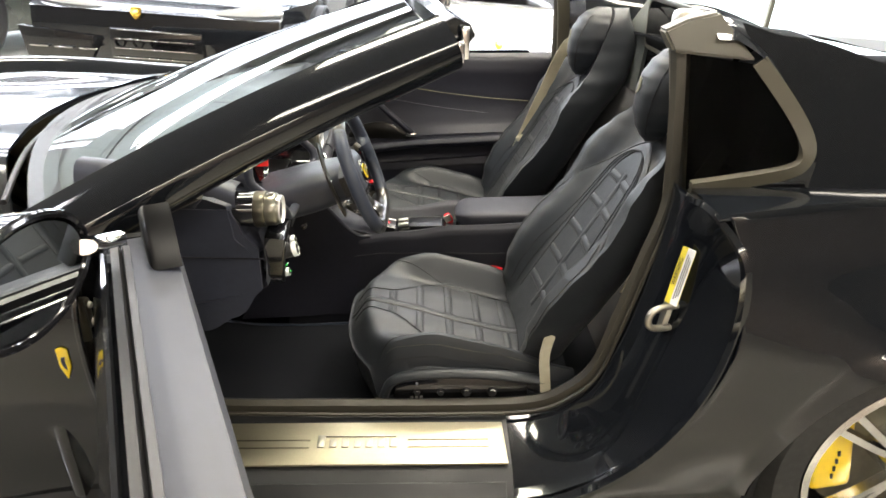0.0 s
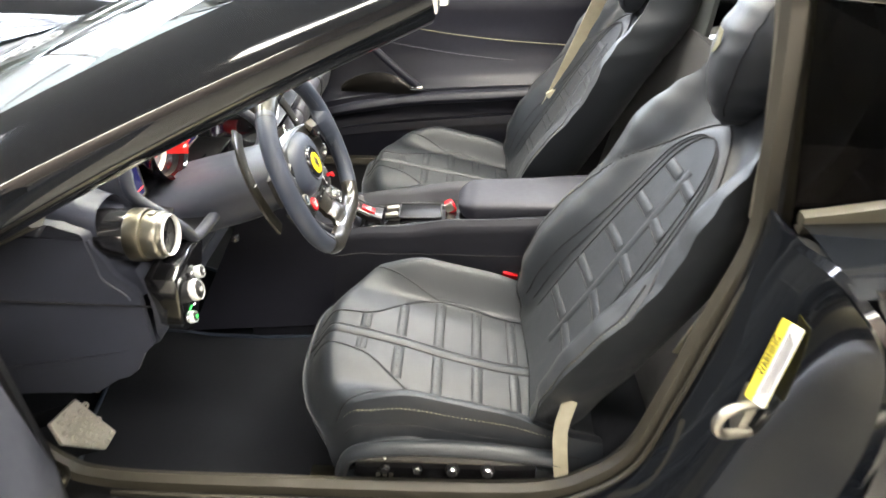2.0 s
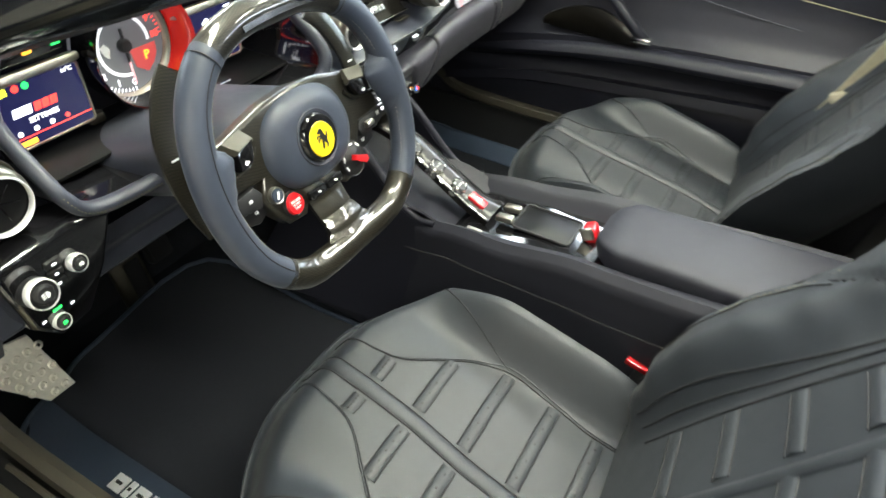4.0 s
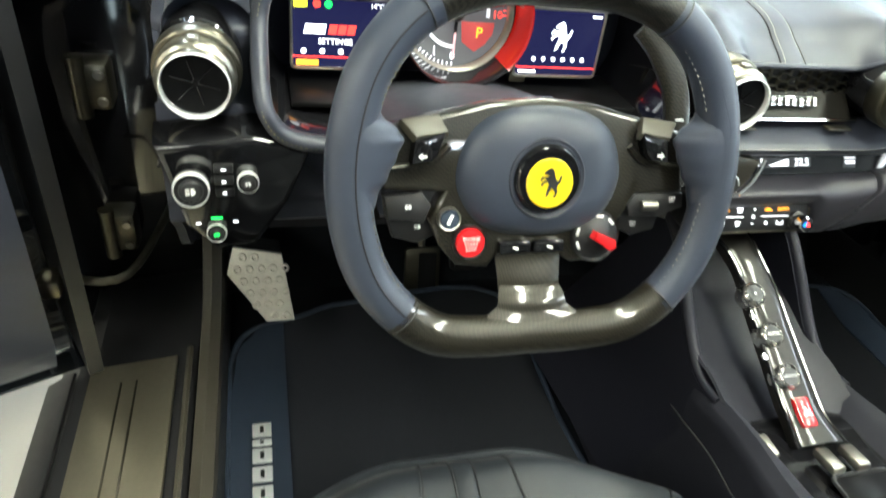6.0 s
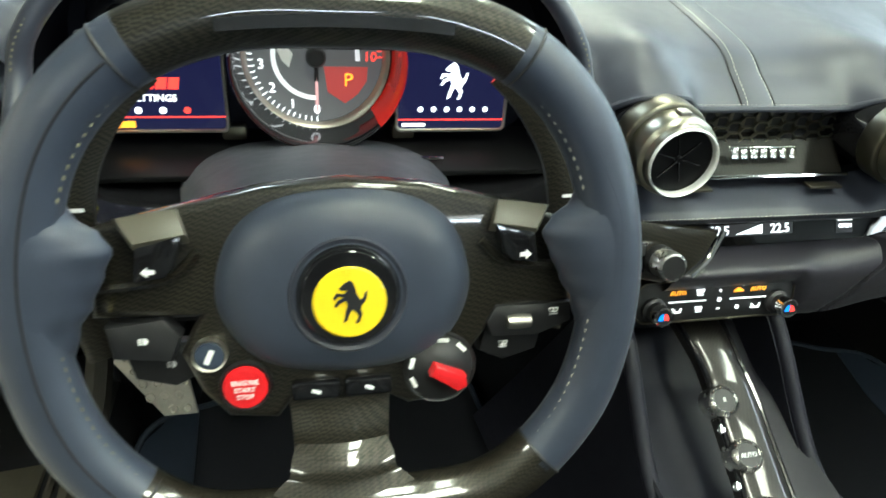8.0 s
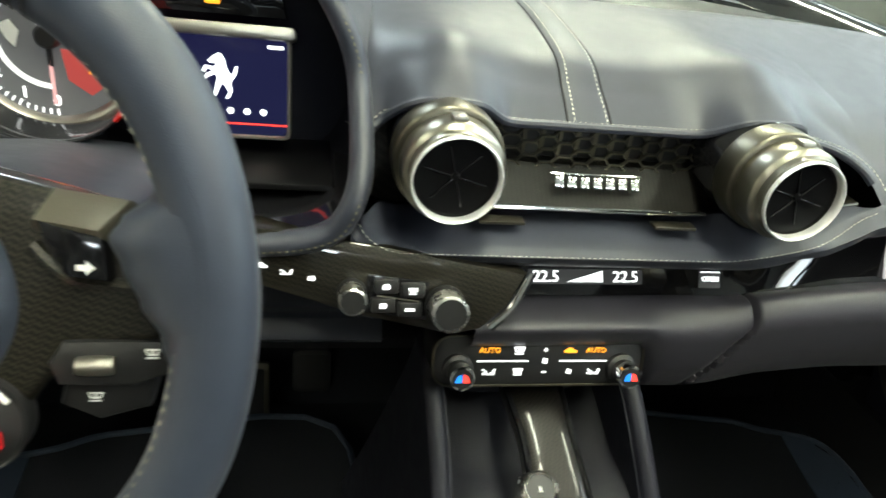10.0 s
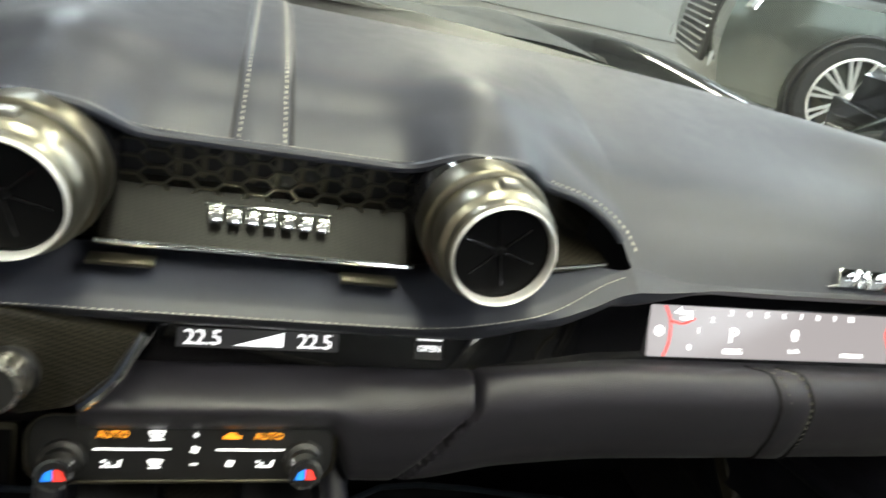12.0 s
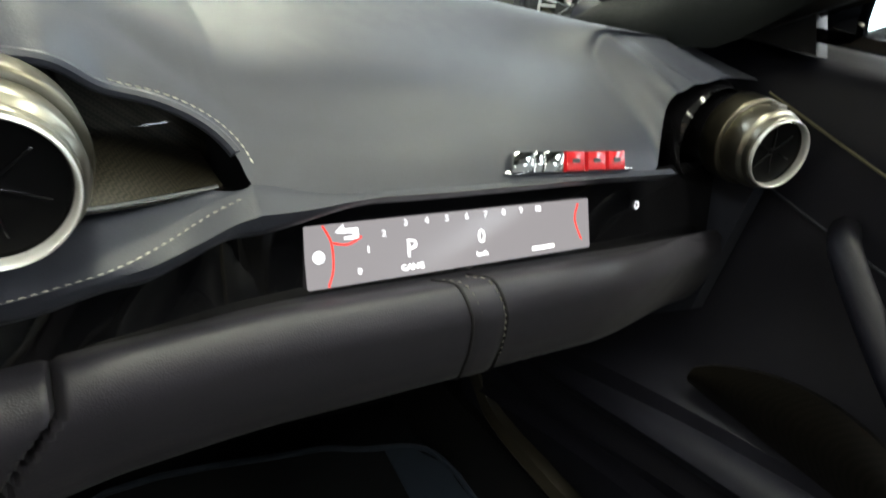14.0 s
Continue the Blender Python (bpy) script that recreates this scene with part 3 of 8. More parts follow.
# sills
SILL = [(1.13, 0.14), (1.105, 0.20), (1.12, 0.262), (1.155, 0.295), (1.185, 0.318), (1.30, 0.333), (1.335, 0.340), (1.365, 0.335), (1.372, 0.20), (1.25, 0.13)]


def sill_bm():
    path = [Vector((lerp(-0.85, 0.315, i / 12), 0, 0)) for i in range(13)]
    bm, rings = bmesh.new(), []
    for p in path:
        rings.append([bm.verts.new((p.x, y, z)) for y, z in SILL])
    for a, b in zip(rings, rings[1:]):
        for j in range(len(SILL)):
            k = (j + 1) % len(SILL)
            bm.faces.new((a[j], a[k], b[k], b[j]))
    bm.faces.new(rings[0])
    bm.faces.new(rings[-1])
    bmesh.ops.bevel(bm, geom=[e for e in bm.edges if abs(e.verts[0].co.x - e.verts[1].co.x) > 0.01], offset=0.006, segments=2, affect="EDGES")
    return bm


both(sill_bm, "sill", PLASTIC, car, "satin black door sill")
sill_plate = part("sill_plate", plate([(-0.40, -0.062), (0.306, -0.062), (0.302, 0.062), (-0.40, 0.062)], 0.006, facing((0, 1.243, 0.3345), (1, 0, 0), (0, 1, 0.13)), 0.002), BRUSHED, car, "brushed champagne aluminium sill plate")
PLM = facing((0, 1.243, 0.3349), (1, 0, 0), (0, 1, 0.13))
for k, (a, b) in enumerate(((-0.36, -0.155), (0.075, 0.265))):
    for dy in (0.008, -0.014):
        part("groove", box(PLM @ Vector(((a + b) / 2, dy, 0.0)), (b - a, 0.003, 0.002), 0.0006), DARKMETAL, sill_plate)
for i in range(7):
    h = 0.036 if i == 0 else 0.026
    part("embossed_bar", moved(box((0, 0, 0), (0.017, h, 0.003), 0.0012), PLM @ Matrix.Translation((-0.128 + 0.028 * i, -0.002 + (h - 0.026) / 2, 0.001))), SATIN, sill_plate)
part("embossed_rule", moved(box((0, 0, 0), (0.185, 0.003, 0.003), 0.001), PLM @ Matrix.Translation((-0.045, 0.018, 0.001))), SATIN, sill_plate)
both(lambda: box((-0.062, 1.13, 0.285), (0.72, 0.05, 0.006), 0.002, m=pose(0, 0, 0, 32, 0, 0)), "sill_strip", PLASTIC, car)

# rubber door seal round the opening
SEAL = [(-0.60, 1.36, 0.62), (-0.575, 1.36, 0.50), (-0.50, 1.357, 0.395), (-0.40, 1.355, 0.358), (-0.1, 1.355, 0.352), (0.2, 1.355, 0.352), (0.38, 1.357, 0.358), (0.47, 1.36, 0.395), (0.535, 1.362, 0.465),
        (0.575, 1.365, 0.60), (0.612, 1.37, 0.74), (0.650, 1.375, 0.885), (0.648, 1.388, 1.0), (0.640, 1.40, 1.12), (0.632, 1.415, 1.215)]
both(lambda: sweep(curve(SEAL, 6), [(-0.016, -0.01), (-0.006, -0.017), (0.012, -0.014), (0.02, 0), (0.012, 0.014), (-0.006, 0.017), (-0.016, 0.01)], up=(0, 1, 0)), "door_seal", RUBBER, car, "ribbed black rubber door seal")
both(lambda: sweep(curve([Vector(p) + Vector((0, -0.03, -0.002)) for p in SEAL[3:12]], 6), ring(0.005, 6), up=(0, 1, 0)), "seal_lip", RUBBER, car)

# jamb behind the door, between the seal and the outer edge of the opening
OUTER = [(0.30, 1.125, 0.255), (0.40, 1.118, 0.275), (0.50, 1.112, 0.325), (0.60, 1.108, 0.42), (0.675, 1.105, 0.55), (0.715, 1.108, 0.68), (0.722, 1.115, 0.80), (0.705, 1.13, 0.885), (0.660, 1.18, 0.945), (0.640, 1.25, 0.955)]
INNER = [(0.30, 1.345, 0.335), (0.38, 1.35, 0.345), (0.46, 1.355, 0.375), (0.53, 1.36, 0.44), (0.565, 1.365, 0.54), (0.592, 1.367, 0.64), (0.615, 1.37, 0.73), (0.632, 1.37, 0.82), (0.645, 1.37, 0.90), (0.640, 1.345, 0.95)]
oc, ic = curve(OUTER, 6), curve(INNER, 6)


def jamb(u, v):
    i = round(u * (len(oc) - 1))
    a, b = oc[i], ic[i]
    p = a.lerp(b, v)
    p.x -= 0.035 * math.sin(math.pi * v) * math.sin(math.pi * u)
    return p


both(lambda: surf(jamb, len(oc) - 1, 14), "door_jamb", PAINT, car, "glossy black painted door jamb")
both(lambda: sweep(oc, [(-0.006, -0.012), (0.006, -0.012), (0.008, 0.006), (-0.004, 0.01)], up=(0, 1, 0)), "jamb_edge", PAINT, car)
both(lambda: tube([(0.45, 1.22, 0.325), (0.545, 1.225, 0.42), (0.60, 1.23, 0.56), (0.615, 1.245, 0.63)], 0.006, 8, up=(0, 1, 0)), "jamb_crease", PAINT, car)
striker = part("striker", plate(rounded(0.04, 0.075, 0.012), 0.012, facing((0.632, 1.232, 0.695), (0.15, 0.98, 0), (0.15, 0, 1)), 0.003), SATIN, car, "steel door striker")
part("loop", tube([(0.642, 1.22, 0.722), (0.592, 1.205, 0.719), (0.579, 1.202, 0.697), (0.592, 1.205, 0.675), (0.642, 1.22, 0.669)], 0.0075, 10, up=(0, 1, 0)), SATIN, striker)
for dz in (-0.026, 0.026):
    part("bolt", lathe([(0, 0.006), (0.007, 0.005), (0.009, 0)], 12, facing((0.626, 1.24, 0.695 + dz), (0, 1, 0), (0, 0, 1))), SATIN, striker)
wl = facing((0.634, 1.216, 0.792), (0.19, 0.10, 0.97), (-0.62, 0.78, 0.0))
tag_part = part("warning_label", plate(rounded(0.125, 0.03, 0.003), 0.001, wl), TAG, car, "yellow and white warning sticker")
part("label_lower", plate(rounded(0.125, 0.017, 0.002, cy=-0.006), 0.001, wl @ Matrix.Translation((0, 0, 0.0006))), WHITE, tag_part)
part("label_word", words("WARNING", 0.0125, wl @ Matrix.Translation((0.008, 0.0085, 0.001))), PLASTIC, tag_part)
for i in range(3):
    part("label_bar", plate(rounded(0.1 - 0.01 * i, 0.0018, 0.0005, 2, 0, -0.002 - 0.004 * i), 0.0004, wl @ Matrix.Translation((0, 0, 0.0012))), PLASTIC, tag_part)

# rear quarter panel, round the wheel arch
XW, ZW, RA = 1.215, 0.346, 0.392


def step0(x, a, b):
    t = min(1, max(0, (x - a) / (b - a)))
    return t * t * (3 - 2 * t)


def skin_y(x, z):
    bulge = 0.105 * (1 - step0(z, 0.66, 0.905)) * step0(z, 0.20, 0.52) * (bell(x - 1.25, 0.55) if x < 1.25 else 1.0)
    return 1.125 - bulge + 0.35 * max(0, z - 0.80) ** 1.5 + 0.10 * max(0, 0.30 - z)


def edge_at(a):
    """Outer end of the panel along the direction a from the wheel's middle."""
    d = Vector((math.cos(a), math.sin(a)))
    best = 9.0
    pts = [Vector((p.x, p.z)) for p in oc] + [Vector((0.66, 0.955)), Vector((0.92, 0.985)), Vector((1.3, 1.0)), Vector((1.8, 0.98)), Vector((2.25, 0.90)), Vector((2.3, 0.3)), Vector((1.9, 0.15))]
    o = Vector((XW, ZW))
    for p, q in zip(pts, pts[1:]):
        e = q - p
        det = d.x * -e.y + d.y * e.x
        if abs(det) < 1e-9:
            continue
        w = p - o
        t = (w.x * -e.y + w.y * e.x) / det
        s = (d.x * w.y - d.y * w.x) / det
        if t > 0 and -0.001 <= s <= 1.001:
            best = min(best, t)
    return best if best < 9 else 0.95


def quarter(u, v):
    a = radians(lerp(186, -14, u))
    r1 = max(edge_at(a), RA + 0.01)
    r = lerp(RA, r1, v ** 0.85)
    x, z = XW + r * math.cos(a), ZW + r * math.sin(a)
    y = skin_y(x, z) - 0.012 * bell(v, 0.06)
    if v > 0.999:
        y += 0.004
    return Vector((x, y, z))


both(lambda: surf(quarter, 110, 26), "quarter_panel", PAINT, car, "glossy black rear quarter panel")
both(lambda: surf(lambda u, v: Vector((XW + (RA + 0.0 - 0.004 * v) * math.cos(radians(lerp(190, -20, u))), lerp(skin_y(XW - 0.39, 0.4) - 0.012, 1.42, v), ZW + (RA + 0.0) * math.sin(radians(lerp(190, -20, u))))), 48, 3), "wheel_arch", PLASTIC, car)
both(lambda: surf(lambda u, v: Vector((XW + lerp(0.02, RA, v) * math.cos(math.pi * 2 * u), 1.425, ZW + lerp(0.02, RA, v) * math.sin(2 * math.pi * u))), 24, 2), "arch_liner", PLASTIC, car)


def hero_wheel(side, cx, cz):
    y = 1.115 + 0.13 if side == 0 else 2 * C - 1.115 - 0.13
    out = -1 if side == 0 else 1
    w = road_wheel(car, (cx, y, cz), 0.352, 0.27, 5, out, ALLOY)
    part("caliper", moved(box((0, 0, 0), (0.10, 0.09, 0.22), 0.02, 3), Matrix.Translation((cx - 0.185, y + out * 0.055, cz + 0.03)) @ pose(0, 0, 0, 0, -12, 0)), CALIPER, w, "yellow brake caliper")
    for i in range(4):
        part("caliper_bar", moved(box((0, 0, 0), (0.006, 0.004, 0.014), 0.001), Matrix.Translation((cx - 0.175, y + out * 0.102, cz - 0.03 + 0.022 * i)) @ pose(0, 0, 0, 0, -12, 0)), PLASTIC, w)


hero_wheel(0, XW, ZW)
hero_wheel(1, XW, ZW)
hero_wheel(0, -1.50, 0.512)
hero_wheel(1, -1.50, 0.512)

both(lambda: plate([(0.29, 0.13), (0.86, 0.13), (0.84, 0.34), (0.72, 0.60), (0.61, 0.43), (0.50, 0.335), (0.40, 0.288), (0.29, 0.265)], 0.03, facing((0, 1.127, 0), (1, 0, 0), (0, 0, 1))), "rocker", PAINT, car, "glossy black lower body behind the sill")
# quarter window: smoked pane in a bronze-black frame
WINPTS = [(0.648, 0.95), (0.645, 1.205), (0.80, 1.185), (0.872, 1.10), (0.912, 1.03), (0.898, 0.99), (0.86, 0.972), (0.75, 0.958)]


def win_y(z):
    return 1.30 + 0.35 * (z - 0.95)


for s in (0, 1):
    outl = [Vector((x, win_y(z), z)) for x, z in WINPTS]
    if s:
        outl = [flip(v) for v in outl]
    b = bmesh.new()
    b.faces.new([b.verts.new(v) for v in outl])
    bmesh.ops.solidify(b, geom=b.faces[:], thickness=0.004)
    pane = part("quarter_window", b, SMOKED, car, "smoked quarter window", smooth=False)
    ins = curve([(0.655, 0, 0.955), (0.75, 0, 0.968), (0.85, 0, 0.985), (0.888, 0, 1.005), (0.892, 0, 1.045), (0.858, 0, 1.105), (0.785, 0, 1.195)], 6)
    ins = [Vector((p.x, win_y(p.z) - 0.004, p.z)) for p in ins]
    if s:
        ins = [flip(v) for v in ins]
    part("window_frame", sweep(ins, [(-0.015, -0.008), (0.015, -0.008), (0.015, 0.006), (-0.015, 0.006)], up=(0, 1, 0.3)), TAUPE, pane, "satin taupe window frame")

# B-pillar cap, buttress and rear deck
both(lambda: sweep([Vector(p) for p in ((0.668, 1.395, 0.90), (0.664, 1.405, 1.02), (0.654, 1.42, 1.13), (0.642, 1.43, 1.215))], [(-0.022, -0.018), (0.022, -0.018), (0.022, 0.02), (-0.022, 0.02)], up=(0, 1, 0)), "pillar_trim", TAUPE, car, "dark ribbed pillar trim")


def butt(u, v):
    x = lerp(0.69, 2.25, u)
    top = table(x, [(0.6, 1.265), (0.72, 1.272), (0.85, 1.245), (1.1, 1.19), (1.6, 1.06), (2.25, 0.92)])
    base = table(x, [(0.6, 1.24), (0.74, 1.235), (0.80, 1.19), (0.92, 1.02), (1.0, 0.99), (2.25, 0.90)])
    prof = [(-0.055 - 0.35 * (top - base), base), (-0.03, lerp(base, top, 0.7)), (0.0, top - 0.012), (0.035, top), (0.10, top - 0.004), (0.17, top - 0.05), (0.22, top - 0.13)]
    k = v * (len(prof) - 1)
    i = min(int(k), len(prof) - 2)
    y, z = (lerp(a, b, k - i) for a, b in zip(prof[i], prof[i + 1]))
    return Vector((x, 1.435 + y + 0.05 * (x - 0.6), z))


both(lambda: surf(butt, 40, 18), "buttress", PAINT, car, "glossy black roof buttress")
CAP = [(0.585, 1.250), (0.606, 1.210), (0.775, 1.196), (0.695, 1.284), (0.635, 1.272)]


def cap_bm():
    b = bmesh.new()
    b.faces.new([b.verts.new((x, win_y(z) - 0.016, z)) for x, z in CAP])
    ext = bmesh.ops.extrude_face_region(b, geom=b.faces[:])
    bmesh.ops.translate(b, vec=(0, 0.045, 0.0), verts=[v for v in ext["geom"] if isinstance(v, bmesh.types.BMVert)])
    bmesh.ops.bevel(b, geom=b.edges[:], offset=0.005, segments=2, affect="EDGES")
    return b


both(cap_bm, "buttress_cap", TAUPE, car, "satin taupe buttress end cap")


def side_y(x, z):
    return lerp(win_y(z) - 0.006, 1.20 + 0.45 * (z - 0.95), step0(x, 0.92, 1.7))


def buttress_side(u, v):
    zc = 0.952 + 0.30 * v
    x0 = table(zc, [(0.95, 0.900), (1.02, 0.916), (1.06, 0.902), (1.10, 0.874), (1.19, 0.802), (1.25, 0.745), (1.28, 0.70)])
    x = lerp(x0, 2.25, u ** 1.4)
    top = table(x, [(0.6, 1.262), (0.72, 1.268), (0.85, 1.24), (1.1, 1.185), (1.6, 1.055), (2.25, 0.96)])
    z = lerp(0.952, max(top, 0.955), v)
    return Vector((x, side_y(x, z), z))


def shoulder(u, v):
    x = lerp(0.655, 2.25, u)
    ze = table(x, [(0.66, 0.950), (0.92, 0.983), (1.3, 0.998), (1.8, 0.978), (2.25, 0.90)])
    y0 = skin_y(x, ze)
    y1 = side_y(x, 0.952) + 0.004
    return Vector((x, lerp(y0, y1, v), lerp(ze - 0.004, 0.956, v) + 0.006 * math.sin(math.pi * v)))


both(lambda: surf(buttress_side, 40, 16), "buttress_side", PAINT, car, "glossy black panel behind the quarter window")
both(lambda: surf(shoulder, 40, 8), "rear_shoulder", PAINT, car, "glossy black shoulder over the wheel")
# closing panel between wing and hinge pillar, with the hinges
both(lambda: box((-0.635, 1.235, 0.575), (0.03, 0.235, 0.56), 0.01), "hinge_panel", GLOSS, car, "black panel behind the front wing")
for hz in (0.45, 0.70):
    part("door_hinge", merge(box((-0.60, 1.215, hz), (0.05, 0.05, 0.07), 0.008), tube([(-0.58, 1.20, hz - 0.045), (-0.58, 1.20, hz + 0.045)], 0.012, 10, up=(0, 1, 0))), DARKMETAL, car, "dark steel door hinge")
    for dz in (-0.02, 0.02):
        part("hinge_bolt", lathe([(0, 0.006), (0.006, 0.005), (0.008, 0)], 12, facing((-0.574, 1.228, hz + dz), (0, 1, 0), (0, 0, 1))), SATIN, car)
part("rear_deck", surf(lambda u, v: Vector((lerp(0.84, 2.25, u), lerp(1.60, 2 * C - 1.60, v), table(u, [(0, 1.10), (0.3, 1.10), (1, 0.93)]) + 0.03 * math.sin(math.pi * v))), 14, 14, 0.01), PAINT, car, "black rear deck")
screen_out = [Vector((0.862, C + y, 1.155 + z)) for y, z in rounded(0.52, 0.15, 0.035, 6)]
defl = part("wind_deflector", plate(rounded(0.52, 0.15, 0.035, 6), 0.004, facing((0.862, C, 1.155), (0, 1, 0), (0, 0, 1))), SMOKED, car, "smoked glass wind screen between the fairings")
part("deflector_frame", sweep(screen_out, ring(0.009, 8, 0.006), True, up=(1, 0, 0)), RUBBER, defl, "dark rubber frame")
both(lambda: surf(lambda u, v: Vector((lerp(0.84, 0.875, v) + 0.10 * max(0, v - 0.8) / 0.2 * 0.6 - 0.02 * math.sin(math.pi * u), C - lerp(0.262, 0.60, u), lerp(0.80, 1.215, v) - 0.05 * u ** 3)), 14, 16, (0.012, 0, 0)), "seat_fairing", PILLAR_CLOTH, car, "grey lined fairing behind the seat")
both(lambda: box((0.66, 1.475, 1.255), (0.06, 0.05, 0.055), 0.015), "roof_latch", SATIN, car)

# windscreen, its pillars and header
BASE_P, TOP_P = Vector((-0.66, 1.20, 0.845)), Vector((0.165, 1.50, 1.205))


def pillar_bm():
    path = [BASE_P.lerp(TOP_P, t) + Vector((0, -0.012, 0.022)) * math.sin(math.pi * t) for t in [i / 14 for i in range(15)]]
    sec = [(0.052, -0.035), (0.062, -0.01), (0.055, 0.02), (0.03, 0.038), (-0.02, 0.045), (-0.055, 0.036), (-0.06, 0.01), (-0.035, -0.02), (0.0, -0.036)]
    return sweep(path, sec, up=(0.2, -0.55, 0.8), scale=lambda t: 1.08 - 0.12 * t)


both(pillar_bm, "windscreen_pillar", PAINT, car, "glossy black windscreen pillar")
both(lambda: sweep([BASE_P.lerp(TOP_P, t) + Vector((0.035, 0.028, -0.038)) + Vector((0, -0.012, 0.022)) * math.sin(math.pi * t) for t in [0.2 + 0.062 * i for i in range(13)]], ring(0.02, 8, 0.014), up=(0.2, -0.55, 0.8)), "pillar_seal", PLASTIC, car, "rubber pillar seal")
both(lambda: sweep([Vector((-0.60, 1.36, 0.60)), Vector((-0.56, 1.352, 0.75)), Vector((-0.45, 1.34, 0.885)), Vector((-0.36, 1.335, 0.93))], ring(0.022, 8), up=(0, 1, 0)), "hinge_pillar_seal", RUBBER, car)
both(lambda: box((-0.68, 1.345, 0.56), (0.16, 0.03, 0.55), 0.01), "hinge_pillar", PAINT, car)


def screen(u, v):
    """u from the cowl to the header, v across."""
    a = BASE_P.lerp(TOP_P, u) + Vector((0.01, 0.035, 0.02))
    b = flip(a)
    p = a.lerp(b, v)
    arch = math.sin(math.pi * v)
    p.x -= lerp(0.30, 0.10, u) * arch
    p.z += lerp(0.035, 0.035, u) * arch + 0.02 * math.sin(math.pi * u)
    return p


shield_glass = part("windscreen", surf(screen, 16, 24), WINDSCREEN, car, "raked clear windscreen")
shield_glass.visible_shadow = False
part("windscreen_header", sweep([screen(1.0, i / 16) + Vector((0.012, 0, 0.0)) for i in range(17)], [(-0.035, -0.018), (-0.02, -0.028), (0.03, -0.022), (0.04, 0.0), (0.02, 0.02), (-0.02, 0.024), (-0.038, 0.01)], up=(0.3, 0, 1)), PAINT, car, "glossy black windscreen header")
both(lambda: merge(box((0.185, 1.51, 1.185), (0.025, 0.05, 0.05), 0.008), box((0.20, 1.53, 1.20), (0.02, 0.02, 0.07), 0.006)), "header_latch", CHROME, car, "bright roof latch")
# lining on the inside of the passenger's pillar, wide at its foot


def lining(u, v):
    x = lerp(-0.60, 0.12, u)
    lo = table(x, [(-0.60, 0.895), (-0.43, 0.905), (-0.31, 0.930), (-0.17, 1.003), (0.12, 1.135)])
    hi = table(x, [(-0.60, 0.920), (-0.48, 0.966), (-0.27, 1.055), (-0.17, 1.100), (0.12, 1.222)])
    y = table(x, [(-0.60, 2.84), (-0.45, 2.80), (-0.27, 2.752), (0.12, 2.638)])
    return Vector((x, y + 0.05 * v * v - 0.012 * math.sin(math.pi * v), lerp(lo, hi, v)))


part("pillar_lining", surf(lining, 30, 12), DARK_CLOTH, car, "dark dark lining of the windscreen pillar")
part("windscreen_frit", sweep([screen(0.03, i / 24) + Vector((0, 0, 0.0)) for i in range(25)], [(-0.03, -0.012), (0.03, -0.012), (0.03, 0.0), (-0.03, 0.0)], up=(0.4, 0, 1)), PLASTIC, car)

# hood, cowl, wings
def hood(u, v):
    side = 2 * v - 1
    x0 = -0.70 - 0.30 * (1 - side * side)
    x = lerp(x0, -2.35, u)
    z = table(u, [(0, 0.875), (0.3, 0.875), (0.7, 0.83), (1, 0.72)]) - 0.10 * abs(side) ** 3 + 0.05 * bell(abs(side) - 0.62, 0.16) * math.sin(math.pi * min(1, u + 0.15)) + 0.02 * (1 - side * side)
    z += 0.045 * (1 - u)
    return Vector((x, C + side * 0.80, z - 0.02))


part("hood", surf(hood, 30, 40, 0.01), PAINT, car, "glossy black bonnet with raised wings")


WING_PROF = curve([(0, 1.30, 0.80), (0, 1.24, 0.86), (0, 1.17, 0.855), (0, 1.12, 0.80), (0, 1.10, 0.70), (0, 1.115, 0.5), (0, 1.13, 0.3), (0, 1.17, 0.13)], 6)


def wing(u, v):
    x = lerp(-0.535 - 0.06 * (1 - step0(v, 0.0, 0.4)), -2.35, u ** 1.2)
    q = WING_PROF[round(v * (len(WING_PROF) - 1))]
    y, z = q.y, q.z
    y += 0.03 * (1 - step0(abs(x + 0.60), 0.0, 0.4)) * step0(0.62 - z, 0.0, 0.25)
    swell = 0.045 * bell(x + 1.5, 0.55)
    return Vector((x, y - 0.01 - swell * 0.3, z + swell * (1 if z > 0.65 else 0.2)))


both(lambda: surf(wing, 30, 42), "front_wing", PAINT, car, "glossy black front wing")
both(lambda: sweep([wing(0, 0.24 + 0.76 * i / 32) + Vector((0.002, 0.006, 0)) for i in range(33)], ring(0.007, 8), up=(0, 1, 0)), "wing_edge", PAINT, car)
both(lambda: sweep([Vector((-0.66, 1.24, 0.835)), Vector((-0.90, 1.30, 0.86)), Vector((-1.05, 1.5, 0.885)), Vector((-1.10, 1.8, 0.895)), Vector((-1.11, C, 0.90))], [(-0.06, -0.02), (0.06, -0.02), (0.05, 0.0), (-0.05, 0.0)]), "cowl", PLASTIC, car, "black cowl panel")
for a, b in (((-0.80, 1.40, 0.875), (-0.93, 1.95, 0.915)), ((-0.85, 1.75, 0.885), (-0.93, 2.3, 0.915))):
    part("wiper", sweep(curve([a, (Vector(a) + Vector(b)) / 2 + Vector((-0.02, 0, 0.012)), b], 6), ring(0.007, 8)), PLASTIC, car, "black wiper arm")
shield = part("wing_shield", plate([(-0.011, 0.031), (0, 0.036), (0.011, 0.031), (0.010, -0.01), (0, -0.036), (-0.010, -0.01)], 0.003, facing((-0.566, 1.0855, 0.676), (1, 0, 0), (0, 0, 1)), 0.001), YELLOW, car, "small yellow shield badge")
